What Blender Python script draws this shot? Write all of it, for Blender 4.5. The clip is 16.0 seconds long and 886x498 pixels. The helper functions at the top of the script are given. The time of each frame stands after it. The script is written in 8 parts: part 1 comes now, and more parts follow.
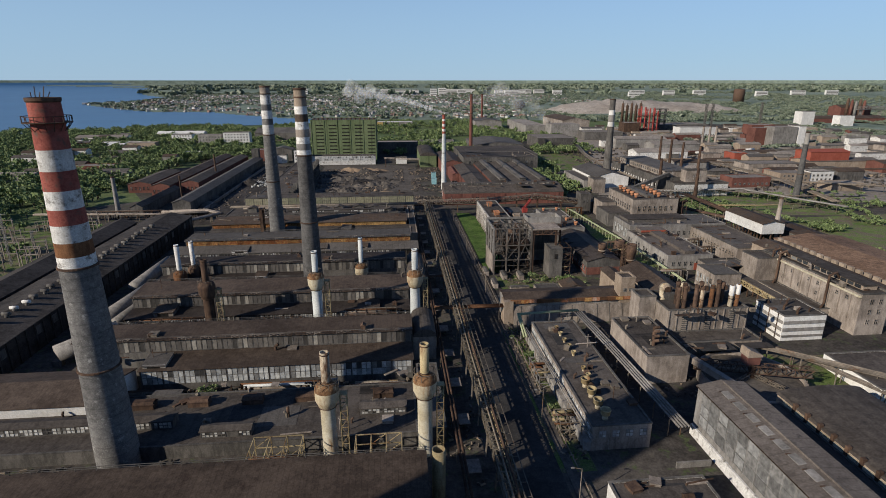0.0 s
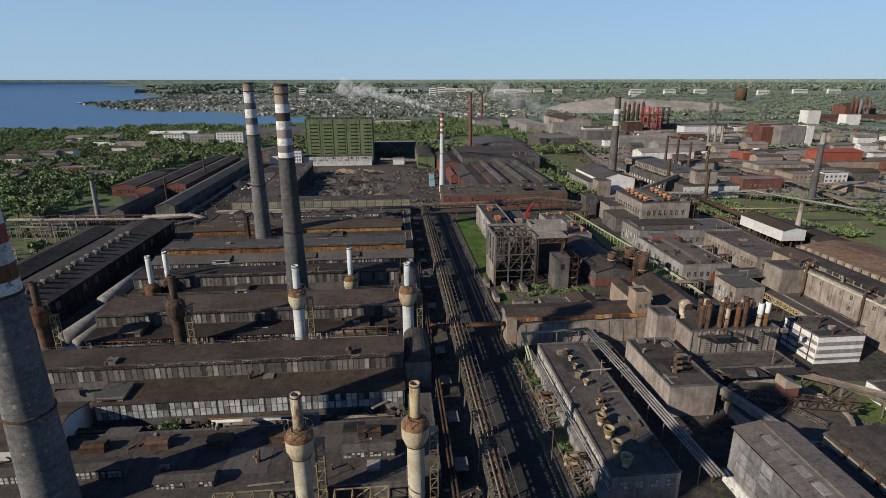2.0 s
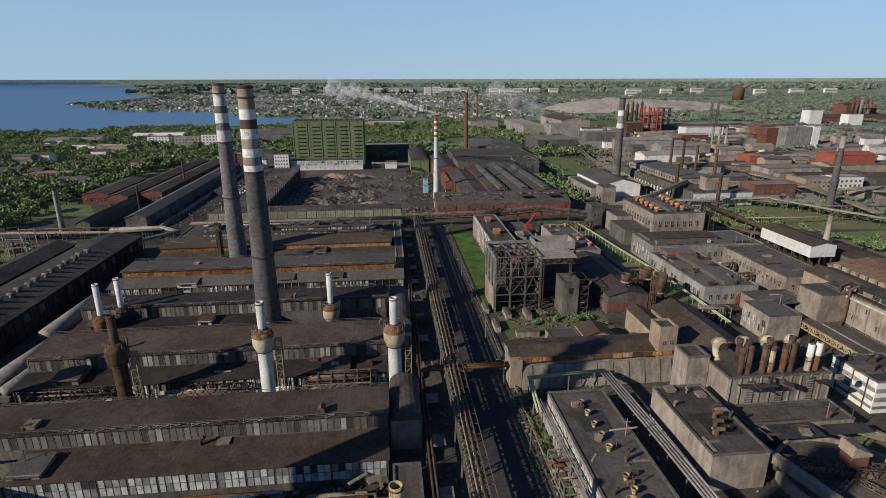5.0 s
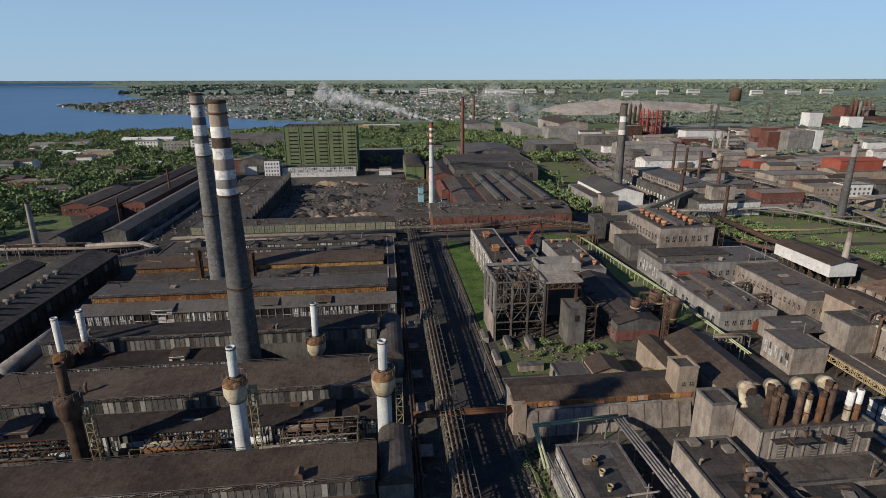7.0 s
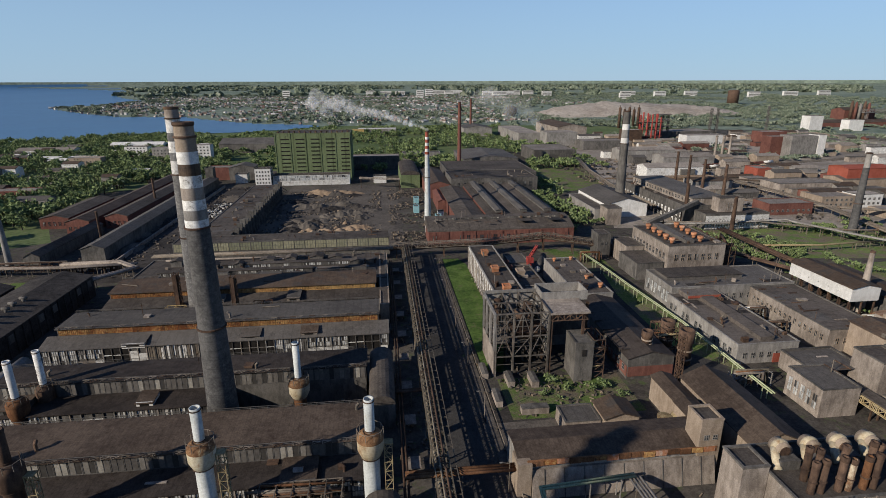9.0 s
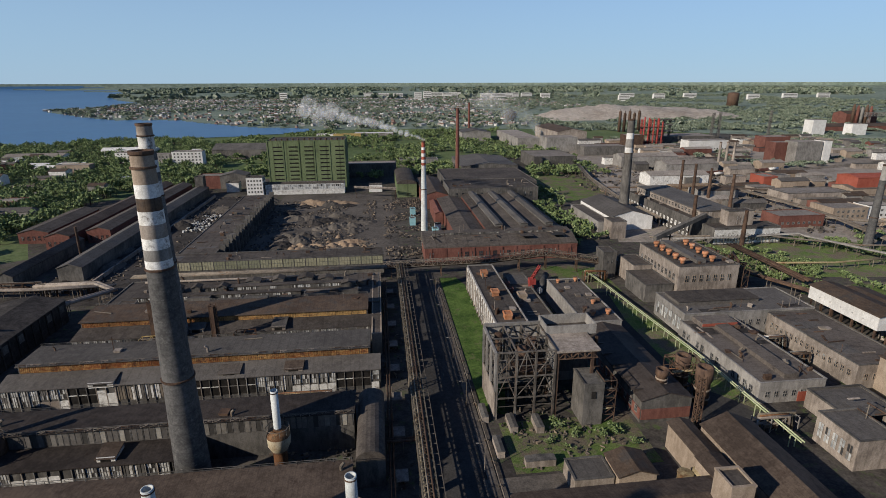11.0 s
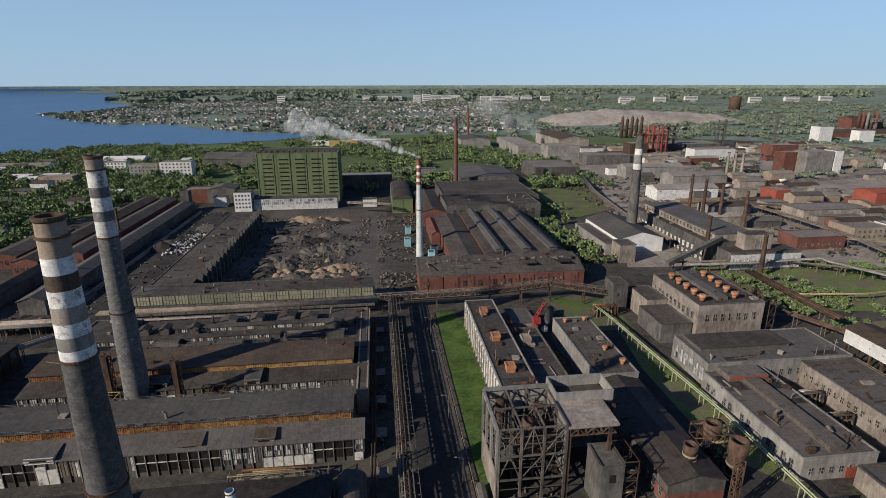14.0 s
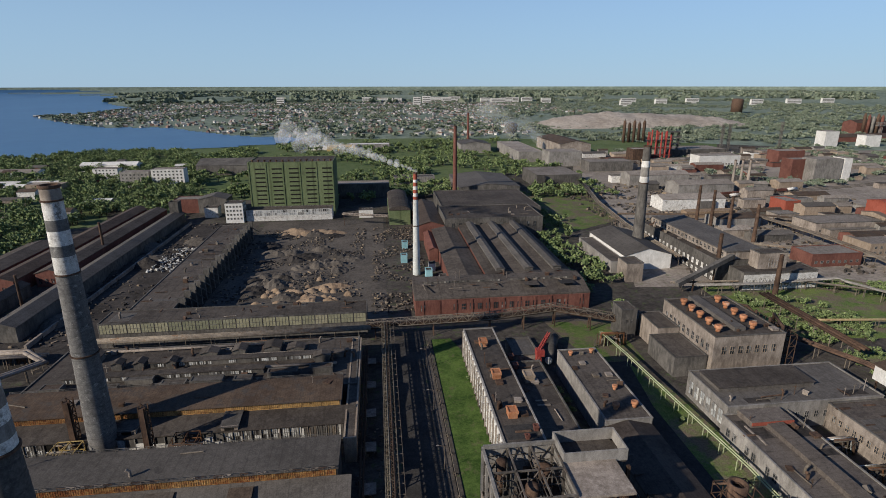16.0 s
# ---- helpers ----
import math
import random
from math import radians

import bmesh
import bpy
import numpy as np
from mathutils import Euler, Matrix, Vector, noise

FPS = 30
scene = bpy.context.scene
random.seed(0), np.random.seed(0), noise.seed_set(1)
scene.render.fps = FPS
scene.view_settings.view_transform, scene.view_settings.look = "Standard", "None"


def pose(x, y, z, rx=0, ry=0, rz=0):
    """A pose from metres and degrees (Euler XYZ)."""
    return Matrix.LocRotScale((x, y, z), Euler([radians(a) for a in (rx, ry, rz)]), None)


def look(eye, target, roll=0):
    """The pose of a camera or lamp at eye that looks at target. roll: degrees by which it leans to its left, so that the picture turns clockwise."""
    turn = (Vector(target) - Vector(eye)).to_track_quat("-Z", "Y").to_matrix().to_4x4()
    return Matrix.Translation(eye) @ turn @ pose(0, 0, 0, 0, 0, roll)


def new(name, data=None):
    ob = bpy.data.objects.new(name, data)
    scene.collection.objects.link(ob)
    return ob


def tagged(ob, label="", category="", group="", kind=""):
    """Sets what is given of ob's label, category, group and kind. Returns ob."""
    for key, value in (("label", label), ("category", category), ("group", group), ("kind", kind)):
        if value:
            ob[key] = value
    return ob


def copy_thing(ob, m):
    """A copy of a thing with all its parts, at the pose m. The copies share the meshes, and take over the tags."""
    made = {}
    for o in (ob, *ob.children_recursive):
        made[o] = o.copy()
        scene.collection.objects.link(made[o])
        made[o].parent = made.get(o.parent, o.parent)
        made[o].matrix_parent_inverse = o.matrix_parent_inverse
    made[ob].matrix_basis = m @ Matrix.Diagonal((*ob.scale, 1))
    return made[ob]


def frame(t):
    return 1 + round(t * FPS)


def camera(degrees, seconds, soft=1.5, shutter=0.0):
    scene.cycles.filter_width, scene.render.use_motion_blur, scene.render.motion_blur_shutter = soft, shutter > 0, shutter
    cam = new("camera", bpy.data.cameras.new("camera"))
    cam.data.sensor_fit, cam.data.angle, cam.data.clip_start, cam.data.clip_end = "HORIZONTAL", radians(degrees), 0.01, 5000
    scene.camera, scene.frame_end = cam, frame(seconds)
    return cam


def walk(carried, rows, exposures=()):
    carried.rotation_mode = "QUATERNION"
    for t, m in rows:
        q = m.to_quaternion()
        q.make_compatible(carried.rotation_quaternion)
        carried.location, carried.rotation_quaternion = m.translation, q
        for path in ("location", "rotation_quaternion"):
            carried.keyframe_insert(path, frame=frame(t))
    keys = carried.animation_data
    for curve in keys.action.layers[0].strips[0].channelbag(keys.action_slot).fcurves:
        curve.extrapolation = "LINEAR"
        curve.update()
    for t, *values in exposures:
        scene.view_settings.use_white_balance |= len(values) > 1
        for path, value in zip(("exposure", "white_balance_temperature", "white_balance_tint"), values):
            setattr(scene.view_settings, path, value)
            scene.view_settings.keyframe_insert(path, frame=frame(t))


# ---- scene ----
cam = camera(78.8, 16.0, soft=0.9)
PATH = [
    (0.0, (-1.85, 4.81, 86.15), (-0.961, 14.312, 83.178), -0.01),
    (1.0, (-0.23, 14.43, 85.65), (0.651, 23.938, 82.676), -0.04),
    (2.0, (1.15, 23.80, 84.76), (2.042, 33.303, 81.776), -0.07),
    (3.0, (2.36, 32.94, 84.20), (3.275, 42.439, 81.218), -0.09),
    (4.0, (3.47, 41.88, 84.32), (4.409, 51.377, 81.331), -0.11),
    (5.0, (4.52, 50.66, 85.15), (5.492, 60.148, 82.159), -0.13),
    (6.0, (5.56, 59.29, 86.57), (6.567, 68.783, 83.585), -0.14),
    (7.0, (6.63, 67.82, 88.40), (7.670, 77.311, 85.414), -0.15),
    (8.0, (7.76, 76.28, 90.43), (8.829, 85.762, 87.451), -0.15),
    (9.0, (8.97, 84.68, 92.52), (10.065, 94.165, 89.544), -0.16),
    (10.0, (10.28, 93.06, 94.58), (11.391, 102.547, 91.618), -0.15),
    (11.0, (11.69, 101.45, 96.63), (12.814, 110.936, 93.674), -0.15),
    (12.0, (13.20, 109.87, 98.73), (14.332, 119.361, 95.781), -0.14),
    (13.0, (14.80, 118.36, 100.97), (15.937, 127.847, 98.034), -0.13),
    (14.0, (16.48, 126.93, 103.43), (17.614, 136.421, 100.500), -0.11),
    (15.0, (18.21, 135.61, 106.05), (19.339, 145.109, 103.132), -0.09),
    (16.0, (19.95, 144.44, 108.60), (21.082, 153.935, 105.678), -0.06),
]
walk(cam, [(t, look(eye, target, roll)) for t, eye, target, roll in PATH])

# ---- world and sun ----
SUN_AZ = (0.876, 0.482)          # the way the shadows fall over the ground
SUN_EL = 25.5
world = bpy.data.worlds.new("sky")
scene.world = world
world.use_nodes = True
wn = world.node_tree
bg = wn.nodes["Background"]
sky = wn.nodes.new("ShaderNodeTexSky")
sky.sky_type = "NISHITA"
sky.sun_disc = False
sky.sun_elevation = radians(SUN_EL)
sky.sun_rotation = math.atan2(-SUN_AZ[0], -SUN_AZ[1])
sky.altitude = 1200
sky.air_density = 1.0
sky.dust_density = 0.15
sky.ozone_density = 3.0
cool = wn.nodes.new("ShaderNodeMix")
cool.data_type, cool.blend_type = "RGBA", "MULTIPLY"
cool.inputs["Factor"].default_value = 1.0
cool.inputs["B"].default_value = (0.76, 0.92, 1.16, 1)
wn.links.new(sky.outputs[0], cool.inputs["A"])
hazy = wn.nodes.new("ShaderNodeMix")
hazy.data_type = "RGBA"
hazy.inputs["B"].default_value = (3.3, 4.9, 6.6, 1)
up = wn.nodes.new("ShaderNodeSeparateXYZ")
wn.links.new(wn.nodes.new("ShaderNodeTexCoord").outputs["Generated"], up.inputs[0])
thin = wn.nodes.new("ShaderNodeMapRange")     # the haze thins out with height over the horizon
thin.interpolation_type = "SMOOTHSTEP"
thin.inputs["From Min"].default_value, thin.inputs["From Max"].default_value = 0.0, 0.45
thin.inputs["To Min"].default_value, thin.inputs["To Max"].default_value = 0.85, 0.0
wn.links.new(up.outputs["Z"], thin.inputs["Value"])
wn.links.new(thin.outputs[0], hazy.inputs["Factor"])
wn.links.new(cool.outputs["Result"], hazy.inputs["A"])
wn.links.new(hazy.outputs["Result"], bg.inputs[0])
bg.inputs[1].default_value = 0.085
sun = new("sun", bpy.data.lights.new("sun", "SUN"))
sun.data.energy = 4.9
sun.data.angle = radians(0.6)
sun.data.color = (1.0, 0.91, 0.785)
sun.matrix_world = look((0, 0, 300), (SUN_AZ[0] * 100, SUN_AZ[1] * 100, 300 - 100 * math.tan(radians(SUN_EL))))
scene.view_settings.exposure = 0.28


# ---- materials ----
TONE_SCALE = 0.72                    # scales every base tone down, to deepen shaded places against the sun


def mat(name, a, b, rough=0.85, big=0.05, small=0.9, streak=False, vary=0.25, bump=0.25, metal=0.0, c=None, camt=0.55, seam=None, seamcol=0.75, cscale=0.22, speck=0.13):
    """Two tones a and b mixed by coarse and fine noise, a third tone c as stains, slight change from object to object."""
    a, b, c = [x and tuple(TONE_SCALE * u for u in x) for x in (a, b, c)]
    m = bpy.data.materials.new(name)
    m.use_nodes = True
    nt = m.node_tree
    N, L = nt.nodes, nt.links
    p = N["Principled BSDF"]
    p.inputs["Roughness"].default_value = rough
    p.inputs["Metallic"].default_value = metal
    p.inputs["Specular IOR Level"].default_value = 0.08
    geo = N.new("ShaderNodeNewGeometry")
    mp = N.new("ShaderNodeMapping")
    mp.inputs["Scale"].default_value = (1, 1, 0.3) if streak else (1, 1, 1)
    L.new(geo.outputs["Position"], mp.inputs["Vector"])
    n1, n2 = N.new("ShaderNodeTexNoise"), N.new("ShaderNodeTexNoise")
    for n, s, d in ((n1, big, 5), (n2, small, 4)):
        n.inputs["Scale"].default_value = s
        n.inputs["Detail"].default_value = d
        n.inputs["Roughness"].default_value = 0.65
    L.new(geo.outputs["Position"], n1.inputs["Vector"])
    L.new(mp.outputs[0], n2.inputs["Vector"])
    add = N.new("ShaderNodeMath")
    add.operation = "MULTIPLY_ADD"
    L.new(n2.outputs[0], add.inputs[0])
    add.inputs[1].default_value = 0.8
    L.new(n1.outputs[0], add.inputs[2])
    ramp = N.new("ShaderNodeMapRange")
    ramp.inputs["From Min"].default_value, ramp.inputs["From Max"].default_value = 0.73, 1.07
    L.new(add.outputs[0], ramp.inputs["Value"])
    mix = N.new("ShaderNodeMix")
    mix.data_type = "RGBA"
    mix.inputs["A"].default_value, mix.inputs["B"].default_value = (*a, 1), (*b, 1)
    L.new(ramp.outputs[0], mix.inputs["Factor"])
    out = mix.outputs["Result"]
    if c:
        n3 = N.new("ShaderNodeTexNoise")
        n3.inputs["Scale"].default_value = cscale
        n3.inputs["Detail"].default_value = 6
        n3.inputs["Roughness"].default_value = 0.75
        L.new(mp.outputs[0], n3.inputs["Vector"])
        r3 = N.new("ShaderNodeMapRange")
        r3.inputs["From Min"].default_value, r3.inputs["From Max"].default_value = camt, camt + 0.12
        L.new(n3.outputs[0], r3.inputs["Value"])
        mc = N.new("ShaderNodeMix")
        mc.data_type = "RGBA"
        L.new(r3.outputs[0], mc.inputs["Factor"])
        L.new(out, mc.inputs["A"])
        mc.inputs["B"].default_value = (*c, 1)
        out = mc.outputs["Result"]
    n4 = N.new("ShaderNodeTexNoise")
    n4.inputs["Scale"].default_value = small * 4.0
    n4.inputs["Detail"].default_value = 3
    n4.inputs["Roughness"].default_value = 0.75
    L.new(geo.outputs["Position"], n4.inputs["Vector"])
    r4 = N.new("ShaderNodeMapRange")
    r4.inputs["From Min"].default_value, r4.inputs["From Max"].default_value = 0.38, 0.62
    r4.inputs["To Min"].default_value, r4.inputs["To Max"].default_value = 1 - speck, 1 + speck
    L.new(n4.outputs[0], r4.inputs["Value"])
    m4 = N.new("ShaderNodeMix")
    m4.data_type, m4.blend_type = "RGBA", "MULTIPLY"
    m4.inputs["Factor"].default_value = 1
    L.new(out, m4.inputs["A"])
    L.new(r4.outputs[0], m4.inputs["B"])
    out = m4.outputs["Result"]
    if seam:
        axis, pitch = seam
        sx = N.new("ShaderNodeSeparateXYZ")
        L.new(geo.outputs["Position"], sx.inputs[0])
        fr = N.new("ShaderNodeMath")
        fr.operation = "PINGPONG"
        fr.inputs[1].default_value = pitch / 2
        L.new(sx.outputs[axis], fr.inputs[0])
        lt = N.new("ShaderNodeMapRange")
        lt.inputs["From Min"].default_value, lt.inputs["From Max"].default_value = pitch * 0.02, pitch * 0.09
        lt.inputs["To Min"].default_value, lt.inputs["To Max"].default_value = seamcol, 1.0
        L.new(fr.outputs[0], lt.inputs["Value"])
        ms = N.new("ShaderNodeMix")
        ms.data_type, ms.blend_type = "RGBA", "MULTIPLY"
        ms.inputs["Factor"].default_value = 1
        L.new(out, ms.inputs["A"])
        L.new(lt.outputs[0], ms.inputs["B"])
        out = ms.outputs["Result"]
    if vary:
        oi = N.new("ShaderNodeObjectInfo")
        mr = N.new("ShaderNodeMapRange")
        mr.inputs["To Min"].default_value, mr.inputs["To Max"].default_value = 1 - vary, 1 + vary
        L.new(oi.outputs["Random"], mr.inputs["Value"])
        mv = N.new("ShaderNodeMix")
        mv.data_type, mv.blend_type = "RGBA", "MULTIPLY"
        mv.inputs["Factor"].default_value = 1
        L.new(out, mv.inputs["A"])
        L.new(mr.outputs[0], mv.inputs["B"])
        out = mv.outputs["Result"]
    L.new(out, p.inputs["Base Color"])
    if bump:
        bp = N.new("ShaderNodeBump")
        bp.inputs["Strength"].default_value = bump
        bp.inputs["Distance"].default_value = 0.15
        L.new(n2.outputs[0], bp.inputs["Height"])
        L.new(bp.outputs[0], p.inputs["Normal"])
    return m


def random_tones(name, stops, rough=0.6, island=False, fine=0.35, panes=False):
    """A material whose tone is picked piece by piece from stops (position, colour), with grime over it."""
    stops = [(u, tuple(TONE_SCALE * q for q in x)) for u, x in stops]
    m = bpy.data.materials.new(name)
    m.use_nodes = True
    nt = m.node_tree
    N, L = nt.nodes, nt.links
    p = N["Principled BSDF"]
    p.inputs["Roughness"].default_value = rough
    p.inputs["Specular IOR Level"].default_value = 0.3
    geo = N.new("ShaderNodeNewGeometry")
    ramp = N.new("ShaderNodeValToRGB")
    ramp.color_ramp.interpolation = "CONSTANT"
    el = ramp.color_ramp.elements
    el[0].position, el[0].color = 0, (*stops[0][1], 1)
    el[1].position, el[1].color = stops[1][0], (*stops[1][1], 1)
    for pos, col in stops[2:]:
        e = el.new(pos)
        e.color = (*col, 1)
    if panes:
        oi, mad, wn_ = N.new("ShaderNodeObjectInfo"), N.new("ShaderNodeMath"), N.new("ShaderNodeTexWhiteNoise")
        mad.operation = "MULTIPLY_ADD"
        mad.inputs[1].default_value = 37.0
        L.new(oi.outputs["Random"], mad.inputs[0])
        L.new(geo.outputs["Random Per Island"], mad.inputs[2])
        wn_.noise_dimensions = "1D"
        L.new(mad.outputs[0], wn_.inputs["W"])
        L.new(wn_.outputs["Value"], ramp.inputs[0])
    elif island:
        L.new(geo.outputs["Random Per Island"], ramp.inputs[0])
    else:
        oi = N.new("ShaderNodeObjectInfo")
        L.new(oi.outputs["Random"], ramp.inputs[0])
    n = N.new("ShaderNodeTexNoise")
    n.inputs["Scale"].default_value = 0.8
    n.inputs["Detail"].default_value = 6
    n.inputs["Roughness"].default_value = 0.7
    L.new(geo.outputs["Position"], n.inputs["Vector"])
    mr = N.new("ShaderNodeMapRange")
    mr.inputs["From Min"].default_value, mr.inputs["From Max"].default_value = 0.35, 0.65
    mr.inputs["To Min"].default_value, mr.inputs["To Max"].default_value = 1 - fine, 1.1
    L.new(n.outputs[0], mr.inputs["Value"])
    mv = N.new("ShaderNodeMix")
    mv.data_type, mv.blend_type = "RGBA", "MULTIPLY"
    mv.inputs["Factor"].default_value = 1
    L.new(ramp.outputs[0], mv.inputs["A"])
    L.new(mr.outputs[0], mv.inputs["B"])
    L.new(mv.outputs["Result"], p.inputs["Base Color"])
    return m


